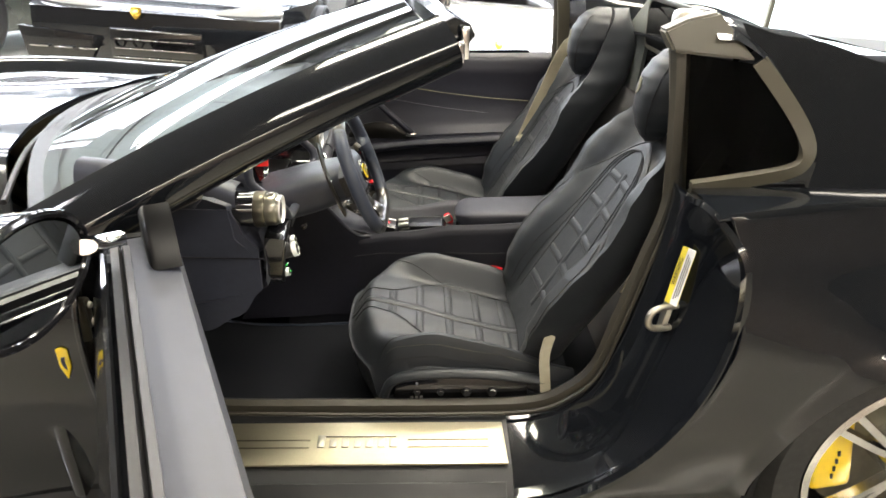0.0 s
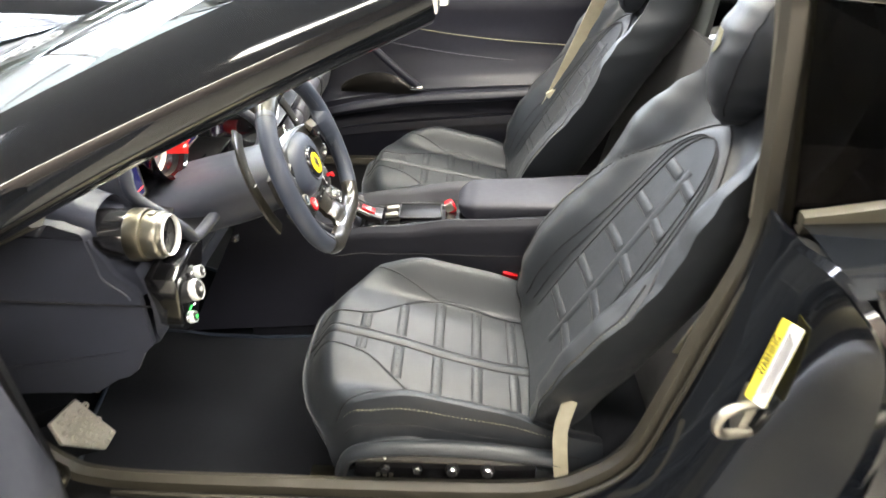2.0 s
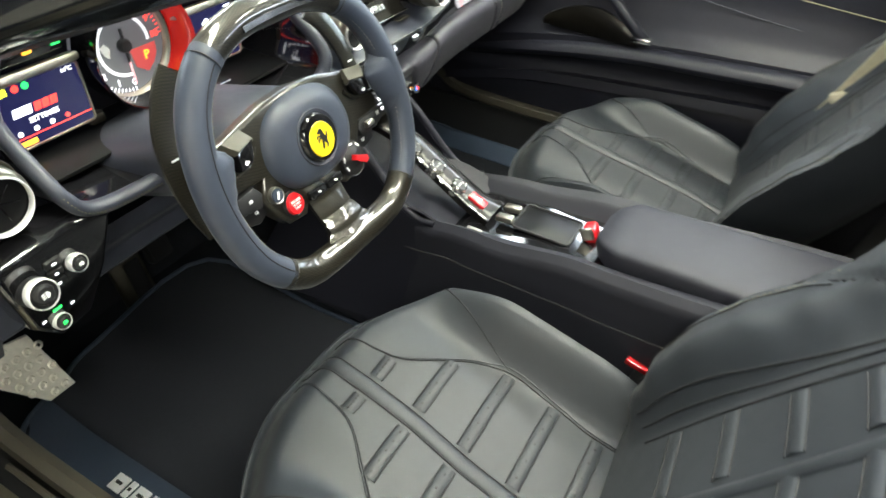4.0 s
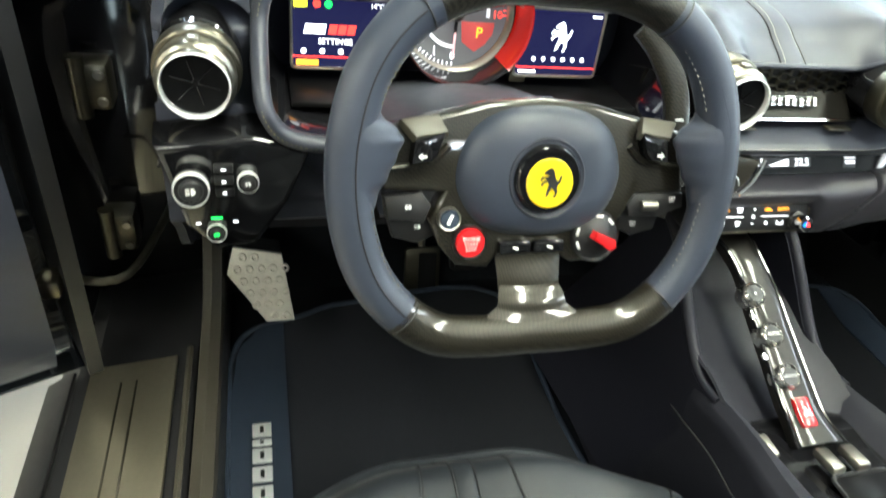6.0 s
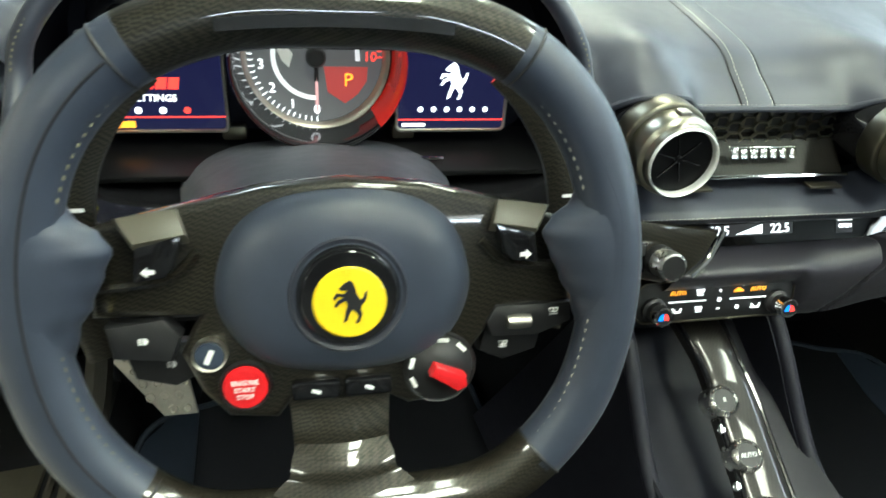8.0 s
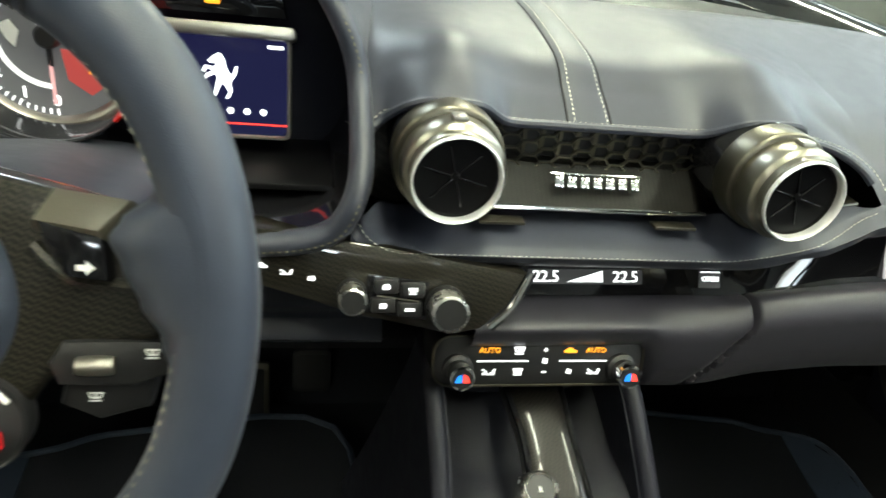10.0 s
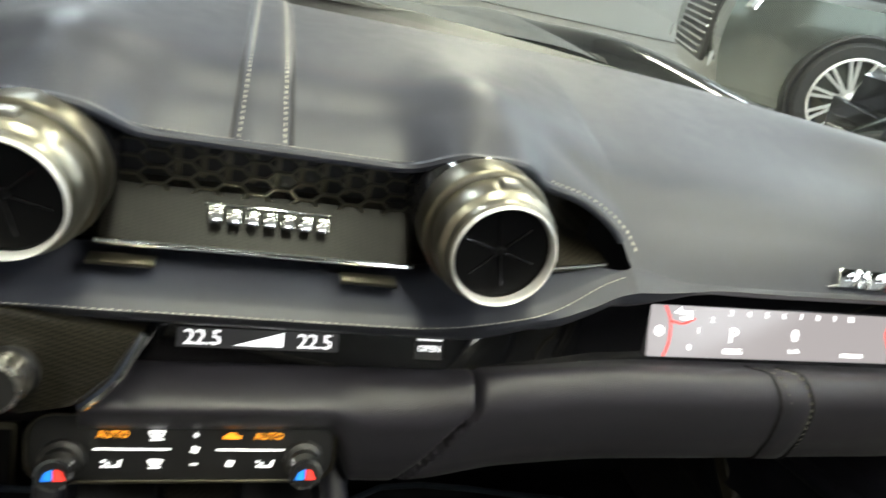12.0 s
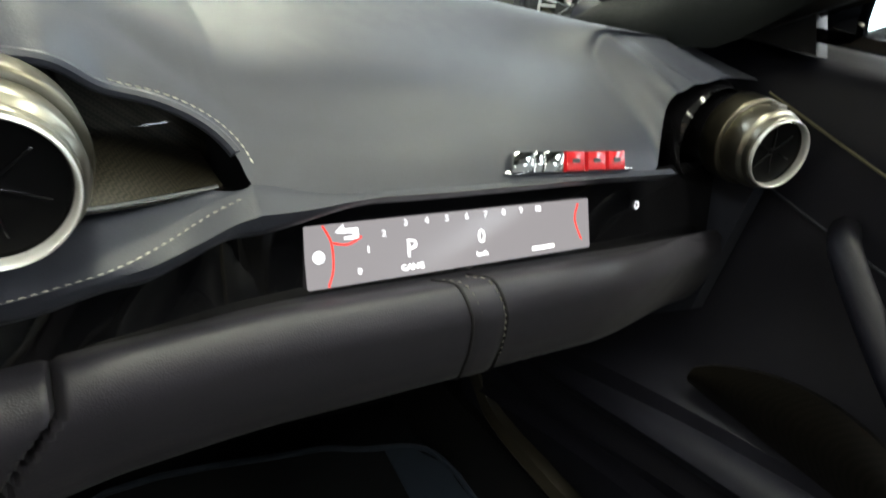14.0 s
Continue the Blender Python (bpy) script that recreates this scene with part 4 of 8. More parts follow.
part("shield_figure", plate([(-0.003, 0.014), (0.004, 0.015), (0.002, 0.003), (0.004, -0.014), (-0.002, -0.008), (-0.005, 0.003)], 0.001, facing((-0.566, 1.0840, 0.676), (1, 0, 0), (0, 0, 1))), PLASTIC, shield)

# driver's door, open: local x from the hinge to the free end, y to the inside, z up
HINGE = Vector((-0.47, 1.16, 0))
DM = Matrix.Translation(HINGE) @ pose(0, 0, 0, 0, 0, -64.5)
dprof = [(0.045, 0.33), (0.105, 0.42), (0.125, 0.60), (0.108, 0.78), (0.114, 0.87), (0.104, 0.905), (0.055, 0.915), (0.03, 0.915)]
oprof = [(0.03, 0.915), (-0.01, 0.90), (-0.045, 0.80), (-0.05, 0.62), (-0.03, 0.45), (0.01, 0.33), (0.045, 0.31)]


def loft_door(prof, x0, x1, n=18):
    def fn(u, v):
        x = lerp(x0, x1, u)
        k = v * (len(prof) - 1)
        i = min(int(k), len(prof) - 2)
        y, z = (lerp(a, b, k - i) for a, b in zip(prof[i], prof[i + 1]))
        z += 0.03 * u * max(0, (z - 0.5)) + (0.08 * bell(u - 1, 0.12) * max(0, 0.6 - z))
        return DM @ Vector((x, y - 0.02 * u, z))
    return surf(fn, n, 4 * (len(prof) - 1))


door = part("door", loft_door(oprof, 0.0, 1.14), PAINT, car, "glossy black door skin, swung open")
part("inner_panel", loft_door(dprof, 0.05, 1.12), LEATHER, door, "grey-blue leather door panel")
part("window_slot", sweep([DM @ Vector((lerp(0.1, 1.12, i / 10), 0.018 - 0.02 * i / 10, 0.918 + 0.012 * i / 10)) for i in range(11)], [(-0.014, -0.012), (0.014, -0.012), (0.016, 0.006), (0.004, 0.008), (0.0, -0.004), (-0.004, 0.008), (-0.014, 0.006)]), PLASTIC, door, "black window slot seal")
part("slot_lip", sweep([DM @ Vector((lerp(0.1, 1.12, i / 10), -0.012 - 0.02 * i / 10, 0.912 + 0.012 * i / 10)) for i in range(11)], ring(0.006, 6)), GLOSS, door)
part("sail_panel", plate([(0.02, 0.90), (0.20, 0.915), (0.165, 0.975), (0.12, 1.0), (0.08, 0.98)], 0.05, DM @ facing((0, 0.055, 0), (1, 0, 0), (0, 0, 1)), 0.012, 3), VENT_BLACK, door, "black triangular corner trim")
part("door_front", plate([(0.10, 0.34), (0.112, 0.60), (0.10, 0.90), (0.02, 0.905), (-0.045, 0.80), (-0.05, 0.60), (-0.02, 0.36)], 0.02, DM @ facing((-0.002, 0, 0), (0, -1, 0), (0, 0, 1)) @ Matrix.Scale(-1, 4, (1, 0, 0)), 0.0), PLASTIC, door, "black front end of the door")
part("door_end", plate([(0.10, 0.42), (0.09, 0.90), (0.01, 0.925), (-0.05, 0.80), (-0.05, 0.45), (0.0, 0.35)], 0.02, DM @ facing((1.135, 0, 0), (0, 1, 0), (0, 0, 1)), 0.004), PAINT, door)
mir = Matrix.Translation((-0.462, 0.84, 0.992)) @ pose(0, 0, 0, 0, 0, -6)
part("mirror_arm", tube([DM @ Vector((0.13, 0.02, 0.955)), DM @ Vector((0.17, -0.02, 0.968)), (-0.40, 0.95, 0.985)], 0.018, 10, r2=0.012), CHROME, door, "slim bright mirror arm")
part("mirror_housing", surf(lambda u, v: mir @ Vector((0.04 - 0.13 * math.sin(v * math.pi / 2), 0.135 * math.cos(2 * math.pi * u) * math.cos(v * math.pi / 2) ** 0.6, 0.082 * math.sin(2 * math.pi * u) * math.cos(v * math.pi / 2) ** 0.6)), 28, 10, wrap_u=True), PAINT, door, "glossy black mirror housing")
part("mirror_rim", tube([mir @ Vector((0.042, 0.132 * math.cos(a), 0.079 * math.sin(a))) for a in [2 * math.pi * i / 20 for i in range(20)]], 0.007, 8, True, 2), GLOSS, door)
part("mirror_glass", plate([(0.12 * math.cos(2 * math.pi * i / 28), 0.07 * math.sin(2 * math.pi * i / 28)) for i in range(28)], 0.004, mir @ facing((0.044, 0, 0), (0, 1, 0), (0, 0, 1))), MIRROR, door, "mirror glass")
part("door_check", merge(tube([DM @ Vector((0.02, 0.06, 0.50)), DM @ Vector((-0.06, 0.10, 0.50)), (-0.60, 1.30, 0.50)], 0.006, 8), moved(box((0, 0, 0), (0.04, 0.03, 0.03), 0.008), Matrix.Translation(DM @ Vector((0.03, 0.07, 0.50))))), DARKMETAL, door)
part("door_catch", lathe([(0, 0.02), (0.012, 0.018), (0.014, 0.0), (0.02, -0.01)], 16, facing(DM @ Vector((0.80, 0.11, 0.47)), (0, 0, 1), (0, 1, 0))), CHROME, door)

# passenger's door, closed
pd_prof = [(2.80, 0.26), (2.805, 0.34), (2.785, 0.42), (2.775, 0.48), (2.792, 0.535), (2.785, 0.575), (2.765, 0.61), (2.765, 0.635), (2.80, 0.665), (2.825, 0.74), (2.828, 0.82), (2.822, 0.89), (2.832, 0.935), (2.87, 0.958), (2.93, 0.95)]


def pdoor(u, v):
    x = lerp(-0.55, 0.66, u)
    k = v * (len(pd_prof) - 1)
    i = min(int(k), len(pd_prof) - 2)
    y, z = (lerp(a, b, k - i) for a, b in zip(pd_prof[i], pd_prof[i + 1]))
    mid = bell(z - 0.62, 0.12)
    z += mid * (0.05 * (u - 0.55) + 0.07 * bell(u, 0.3) * -1)
    return Vector((x, y + 0.02 * u, z + 0.02 * u * max(0, z - 0.7)))


pdoor_ob = part("passenger_door", surf(pdoor, 30, 52, 0.008), DOOR_LEATHER, car, "closed door, its blue leather panel darkened for shade")
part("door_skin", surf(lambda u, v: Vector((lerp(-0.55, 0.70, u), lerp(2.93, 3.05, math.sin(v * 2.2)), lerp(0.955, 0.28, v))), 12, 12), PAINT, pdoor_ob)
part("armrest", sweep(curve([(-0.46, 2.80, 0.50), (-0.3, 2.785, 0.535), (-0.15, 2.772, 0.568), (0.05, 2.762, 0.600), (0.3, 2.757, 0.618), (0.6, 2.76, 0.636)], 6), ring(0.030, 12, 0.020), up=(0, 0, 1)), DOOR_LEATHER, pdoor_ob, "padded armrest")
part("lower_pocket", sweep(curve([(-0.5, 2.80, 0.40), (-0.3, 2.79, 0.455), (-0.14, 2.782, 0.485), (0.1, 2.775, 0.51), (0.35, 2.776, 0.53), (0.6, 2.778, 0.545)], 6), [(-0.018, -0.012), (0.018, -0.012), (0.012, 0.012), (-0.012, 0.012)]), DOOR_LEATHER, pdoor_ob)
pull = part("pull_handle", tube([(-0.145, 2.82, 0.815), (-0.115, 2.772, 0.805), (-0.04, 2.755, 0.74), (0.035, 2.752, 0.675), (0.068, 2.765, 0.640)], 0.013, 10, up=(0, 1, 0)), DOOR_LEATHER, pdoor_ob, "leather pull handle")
part("handle_foot", box((0.062, 2.762, 0.642), (0.05, 0.03, 0.016), 0.006), CHROME, pull)
part("handle_plate", surf(lambda u, v: Vector((lerp(-0.20, 0.055, u), 2.775 - 0.012 * u - 0.006 * math.sin(math.pi * v), lerp(0.622 - 0.004 * u, 0.640 + 0.05 * math.sin(math.pi * u) ** 0.8, v))), 16, 6, (0, 0.006, 0)), DARK_CARBON, pdoor_ob, "glossy carbon handle plate")
part("door_lamp", box((0.03, 2.775, 0.395), (0.055, 0.012, 0.014), 0.004), LAMP_WHITE, pdoor_ob, "lit courtesy lamp")
for zz, yy in ((0.865, 2.822), (0.80, 2.826)):
    part("panel_seam", sweep(curve([(-0.26 if zz > 0.8 else -0.3, yy, zz + 0.04), (0.0, yy, zz - 0.03), (0.3, yy + 0.004, zz - 0.075), (0.62, yy + 0.01, zz - 0.10)], 6), ring(0.0014, 6)), STITCH_DARK if zz > 0.8 else LEATHER, pdoor_ob)
part("sail_trim", plate([(-0.52, 0.945), (-0.235, 0.945), (-0.255, 0.99), (-0.33, 1.03)], 0.02, facing((0, 2.83, 0), (1, 0, 0), (0, 0, 1)), 0.004), PLASTIC, pdoor_ob)
part("side_glass", sweep([Vector((-0.42, 2.83, 0.955)), Vector((0.55, 2.85, 0.965))], [(-0.002, 0), (0.002, 0), (0.002, 0.012), (-0.002, 0.012)]), SMOKED, pdoor_ob)
pm = Matrix.Translation((-0.30, 3.06, 1.0))
part("far_mirror", surf(lambda u, v: pm @ Vector((0.04 - 0.13 * math.sin(v * math.pi / 2), 0.135 * math.cos(2 * math.pi * u) * math.cos(v * math.pi / 2) ** 0.6, 0.082 * math.sin(2 * math.pi * u) * math.cos(v * math.pi / 2) ** 0.6)), 28, 10, wrap_u=True), PAINT, pdoor_ob, "glossy black mirror housing")
part("far_mirror_glass", plate([(0.12 * math.cos(2 * math.pi * i / 28), 0.07 * math.sin(2 * math.pi * i / 28)) for i in range(28)], 0.004, pm @ facing((0.044, 0, 0), (0, 1, 0), (0, 0, 1))), MIRROR, pdoor_ob)
part("far_mirror_arm", tube([(-0.30, 2.86, 0.955), (-0.31, 2.92, 0.965), (-0.31, 2.98, 0.985)], 0.016, 8), PAINT, pdoor_ob)

# nose and tail, closing the body
part("front_bumper", surf(lambda u, v: Vector((-2.30 - 0.30 * math.sin(math.pi * u) ** 0.6 - 0.05 * math.sin(math.pi * v), lerp(1.12, 2 * C - 1.12, u), lerp(0.80 - 0.06 * math.sin(math.pi * u), 0.22, v))), 24, 12), PAINT, car, "glossy black front bumper")
part("front_grille", box((-2.585, C, 0.40), (0.04, 0.95, 0.16), 0.02), PLASTIC, car, "black front grille")
part("rear_bumper", surf(lambda u, v: Vector((2.24 + 0.16 * math.sin(math.pi * u) ** 0.6 + 0.05 * math.sin(math.pi * v), lerp(1.15, 2 * C - 1.15, u), lerp(0.93, 0.24, v))), 24, 12), PAINT, car, "glossy black rear bumper")
both(lambda: surf(lambda u, v: Vector((lerp(1.60, 2.26, u), 1.128 + 0.02 * u, lerp(0.20, 0.45, v))), 6, 4, (0, 0.02, 0)), "rear_side", PAINT, car)

# ---- seats ----
SY = 1.655  # middle of the driver's seat


def step(x, a, b):
    t = min(1, max(0, (x - a) / (b - a)))
    return t * t * (3 - 2 * t)


def cush_z(x, d):
    """Height of the cushion at x, d metres to the side of its middle."""
    a = abs(d)
    z = 0.485 - 0.25 * x
    z += 0.072 * step(a, 0.150, 0.222) * step(x, -0.04, 0.16) * (1 - 0.35 * step(x, 0.30, 0.46))
    z -= 0.085 * step(a, 0.225, 0.258) ** 1.5
    z -= 0.010 * (1 - math.cos(d * 20)) * 0.3
    front = -0.088 + 0.100 * (a / 0.262) ** 3.0
    z -= 0.075 * (1 - step(x, front - 0.005, front + 0.075)) ** 2
    z += 0.006 * bell(a - 0.09, 0.05)
    return z


def front_x(d):
    return -0.095 + 0.100 * (abs(d) / 0.262) ** 3.0


def bolster(z):
    """How far the side bolsters and the shoulders stand forward."""
    return table(z, [(0.40, 0.0), (0.46, 0.04), (0.53, 0.066), (0.60, 0.074), (0.66, 0.067), (0.72, 0.050), (0.77, 0.040), (0.82, 0.044), (0.87, 0.053), (0.91, 0.048), (0.95, 0.032), (0.99, 0.014), (1.05, 0.0)])


def ledge(a):
    """Height of the seam under the shoulders, a to the side of the middle."""
    return 0.942 - 0.175 * (a / 0.215) ** 1.5


def lean(z):
    return 0.43 + 0.56 * (min(z, 0.95) - 0.50) + 0.30 * max(0.0, z - 0.95)


def back_x(z, d):
    """Front face of the backrest at height z, d to the side of its middle."""
    a = abs(d)
    hollow = 0.022 * step(z, ledge(a) - 0.004, ledge(a) + 0.014) * (1 - step(a, 0.09, 0.17))
    crease = 0.006 * bell(z - ledge(a), 0.007)
    return lean(z) - bolster(z) * step(a, 0.125, 0.205) + 0.004 * math.cos(d * 18) + hollow + crease


def back_half(z):
    return table(z, [(0.42, 0.215), (0.55, 0.250), (0.62, 0.257), (0.68, 0.257), (0.76, 0.250), (0.82, 0.247), (0.88, 0.238), (0.94, 0.214), (1.00, 0.172), (1.06, 0.145), (1.12, 0.128), (1.155, 0.105), (1.175, 0.070), (1.182, 0.02)])


def seat(name, label, SYc, driver):
    st = thing(name, label, "car seat", "front seats")
    L = LEATHER_SEAT
    mirror = 1 if driver else -1

    def P(x, d, lift=0.0):
        return Vector((x, SYc + d * mirror, cush_z(x, d) + lift))

    def B(z, d, lift=0.0):
        return Vector((back_x(z, d) - lift * 0.87, SYc + d * mirror, z + lift * 0.45))

    part("cushion", surf(lambda u, v: P(lerp(front_x((2 * u - 1) * 0.262), 0.50, v ** 1.25), (2 * u - 1) * 0.262), 64, 60), L, st, "blue-black leather seat cushion")
    # skirt under the cushion
    edge = [P(front_x(0.262 * (2 * i / 40 - 1)), 0.262 * (2 * i / 40 - 1)) for i in range(41)]
    edge = [P(0.50 - 0.42 * i / 8, -0.262) for i in range(8)] + edge + [P(0.08 + 0.42 * (i + 1) / 8, 0.262) for i in range(8)]
    cen = Vector((0.2, SYc, 0))
    part("seat_base", surf(lambda u, v: (lambda e: Vector((lerp(e.x, cen.x, 0.10 * v + 0.10 * v * v), lerp(e.y, cen.y, 0.05 * v + 0.12 * v * v), lerp(e.z + 0.004, 0.235, v))))(edge[round(u * (len(edge) - 1))]), len(edge) - 1, 10), L, st, "leather covered seat base")
    for d in (-0.17, 0.17):
        part("seat_rail", box((0.18, SYc + d, 0.222), (0.52, 0.03, 0.03), 0.004), DARKMETAL, st)
    # middle band and cross bands of the cushion
    dl = -0.012

    def ribbon(pts, w, lift, across):
        """A padded band along points of the cushion or back."""
        bm, rows = bmesh.new(), []
        for p in pts:
            rows.append([bm.verts.new(across(p, k * w / 2, lift * (1 - abs(k) ** 4) + (0.0004 if abs(k) > 0.9 else 0))) for k in (-1, -0.8, 0, 0.8, 1)])
        for a, b in zip(rows, rows[1:]):
            for j in range(4):
                bm.faces.new((a[j], b[j], b[j + 1], a[j + 1]))
        return bm

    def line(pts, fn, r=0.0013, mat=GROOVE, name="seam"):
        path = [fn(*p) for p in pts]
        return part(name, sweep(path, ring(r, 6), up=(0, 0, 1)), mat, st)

    def dense(pts, n=8):
        return [(p.x, p.y) for p in curve([(a, b, 0) for a, b in pts], n)]

    mid = dense([(-0.088, -0.012), (-0.02, -0.008), (0.1, -0.012), (0.21, -0.026), (0.33, -0.030), (0.44, -0.014)])
    part("middle_band", ribbon(mid, 0.024, 0.004, lambda p, o, l: P(p[0], p[1] + o, l)), L, st)
    for o in (-0.013, 0.013):
        line([(x, d + o) for x, d in mid], lambda x, d: P(x, d, 0.0006))
    farc = dense([(-0.075, 0.045), (0.0, 0.052), (0.044, 0.066), (0.09, 0.105), (0.13, 0.138), (0.182, 0.158), (0.26, 0.152), (0.34, 0.142), (0.46, 0.150)])
    nearc = [(x, -d - 0.008) for x, d in farc]
    for c in (farc, nearc):
        line(c, lambda x, d: P(x, d, 0.0008))
        line([(x, d * 1.035) for x, d in c], lambda x, d: P(x, d, 0.001), 0.0012, LEATHER_SEAT, "piping")
    for s in (1, -1):
        line(dense([(0.005, 0.232 * s), (0.06, 0.205 * s), (0.12, 0.180 * s), (0.178, 0.160 * s)]), lambda x, d: P(x, d, 0.0008))
        part("stitching", stitches([P(x, d, 0.0015) for x, d in dense([(0.02, 0.236 * s), (0.1, 0.240 * s), (0.25, 0.240 * s), (0.44, 0.236 * s)])]), STITCH_DARK, st)
        line(dense([(0.02, 0.243 * s), (0.1, 0.247 * s), (0.25, 0.247 * s), (0.46, 0.243 * s)]), lambda x, d: P(x, d, 0.0))

    def limit(c, x):
        best = min(c, key=lambda p: abs(p[0] - x))
        return best[1]

    for x in (0.026, 0.103, 0.184, 0.266, 0.344):
        for s, c in ((1, farc), (-1, nearc)):
            d0 = limit(mid, x) + 0.020 * s
            d1 = limit(c, x) - 0.006 * s
            if abs(d1 - d0) < 0.03:
                continue
            ds = [lerp(d0, d1, i / 10) for i in range(11)]
            part("cross_band", ribbon(ds, 0.019, 0.003, lambda d, o, l: P(x + o + 0.01 * s * d * 0, d, l)), L, st)
            for o in (-0.0105, 0.0105):
                line([(x + o, d) for d in ds], lambda xx, d: P(xx, d, 0.0006), 0.0011)
            for k in range(5):
                part("perforation", lathe([(0, 0.0004), (0.0019, 0.0003), (0.0022, 0)], 6, Matrix.Translation(P(x, lerp(d0, d1, (k + 0.5) / 5), 0.0034))), GROOVE, st)
    # backrest
    part("backrest", surf(lambda u, v: (lambda z, k: B(z, k * back_half(z)))(lerp(0.40, 1.182, v ** 0.92), 2 * u - 1), 60, 96), L, st, "blue-black leather backrest")

    def shell(u, v):
        z = lerp(0.40, 1.182, v ** 0.92)
        k = 2 * u - 1
        p = B(z, k * back_half(z))
        deep = 0.11 * (1 - abs(k) ** 6) + 0.03 * (1 - abs(k) ** 2)
        deep *= 1 - 0.55 * step(z, 1.05, 1.18)
        return Vector((p.x + deep + bolster(z) * step(abs(p.y - SYc), 0.125, 0.205) * (1 - abs(k) ** 6), p.y, p.z))
    part("seat_shell", surf(shell, 40, 44), L, st, "leather seat back shell")
    bmid = dense([(0.47, -0.006), (0.6, -0.01), (0.75, -0.012), (0.86, -0.010)])
    bfar = dense([(0.46, 0.125), (0.58, 0.120), (0.70, 0.105), (0.80, 0.087), (0.865, 0.070), (0.905, 0.036), (0.918, 0.0)])
    for s in (1, -1):
        line([(z, d * s) for z, d in bfar], lambda z, d: B(z, d, 0.001))
        line([(z, d * s * 1.16 + 0.004 * s) for z, d in bfar], lambda z, d: B(z, d, 0.001))
        line([(z, d * s * 1.30 + 0.006 * s) for z, d in bfar], lambda z, d: B(z, d, 0.001))
        edge_pts = [(z, s * (back_half(z) - 0.010)) for z in [0.46 + 0.034 * i for i in range(10)]]
        part("stitching", stitches([B(z, d, 0.002) for z, d in edge_pts], up=(1, 0, 0)), STITCH_DARK, st)
        line([(ledge(0.0232 * i), 0.0232 * i * s) for i in range(11)], lambda z, d: B(z, d, 0.001), 0.0020)
        line(dense([(0.46, 0.232 * s), (0.58, 0.243 * s), (0.70, 0.240 * s), (0.755, 0.214 * s)]), lambda z, d: B(z, d, 0.001), 0.0012)
    for z in (0.515, 0.60, 0.685, 0.765, 0.84):
        for s in (1, -1):
            d0, d1 = 0.012 * s, limit([(a, b) for a, b in bfar], z) * s - 0.006 * s
            ds = [lerp(d0, d1, i / 8) for i in range(9)]
            part("cross_band", ribbon(ds, 0.019, 0.003, lambda d, o, l: B(z + o, d, l)), L, st)
            for o in (-0.0105, 0.0105):
                line([(z + o, d) for d in ds], lambda zz, d: B(zz, d, 0.0006), 0.0011)
    part("middle_band", ribbon(bmid, 0.022, 0.004, lambda p, o, l: B(p[0], p[1] + o, l)), L, st)
    # headrest: a tongue-shaped pad that stands out of the tapering back, pointed below
    def head_half(z):
        return table(z, [(0.946, 0.004), (0.956, 0.026), (0.975, 0.046), (1.00, 0.064), (1.04, 0.083), (1.09, 0.093), (1.13, 0.090), (1.16, 0.074), (1.178, 0.045), (1.184, 0.006)])

    def head_front(z):
        return table(z, [(0.946, 0.672), (0.965, 0.655), (0.99, 0.643), (1.03, 0.636), (1.07, 0.637), (1.106, 0.646), (1.14, 0.664), (1.165, 0.688), (1.184, 0.728)])

    def head(u, v):
        z = lerp(0.946, 1.184, v)
        k = 2 * u - 1
        back = lean(z) + 0.016
        return Vector((back - (back - head_front(z)) * (1 - abs(k) ** 3.0) ** 0.7, SYc + k * head_half(z), z))
    hr = part("headrest", surf(head, 36, 40), L, st, "leather headrest pad, pointed below")
    for k in (0.17, 0.83):
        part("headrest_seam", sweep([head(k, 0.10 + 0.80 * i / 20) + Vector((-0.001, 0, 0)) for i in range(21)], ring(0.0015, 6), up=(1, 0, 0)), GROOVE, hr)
    part("headrest_mark", plate([(-0.01, 0.02), (0.008, 0.022), (0.004, 0.003), (0.012, -0.02), (-0.003, -0.012), (-0.012, 0.0)], 0.0015, facing((0.638, SYc, 1.085), (0, 1, 0), (0.1, 0, 1))), STITCH_DARK, hr)
    # control panel on the outer side
    side = -0.270 * mirror
    cm = facing((0.20, SYc + side, 0.375), (1, 0, 0) if driver else (-1, 0, 0), (0, 0.18 if driver else -0.18, 1))
    sgn = 1 if driver else -1
    outl = [(-0.165 * sgn, -0.022), (-0.158 * sgn, 0.012), (-0.12 * sgn, 0.032), (0.0, 0.036), (0.12 * sgn, 0.028), (0.175 * sgn, 0.018), (0.175 * sgn, -0.03), (0.0, -0.036), (-0.14 * sgn, -0.034)]
    outl = outl if driver else outl[::-1]
    pan = part("control_panel", plate(outl, 0.03, cm, 0.004), GLOSS, st, "gloss black seat control panel")
    part("panel_trim", sweep(curve([(0.01, SYc + side * 0.985, 0.35), (0.035, SYc + side, 0.405), (0.12, SYc + side * 1.01, 0.428), (0.25, SYc + side * 1.01, 0.428), (0.42, SYc + side, 0.405)], 6), ring(0.017, 10, 0.012), up=(0, 0, 1)), L, st)
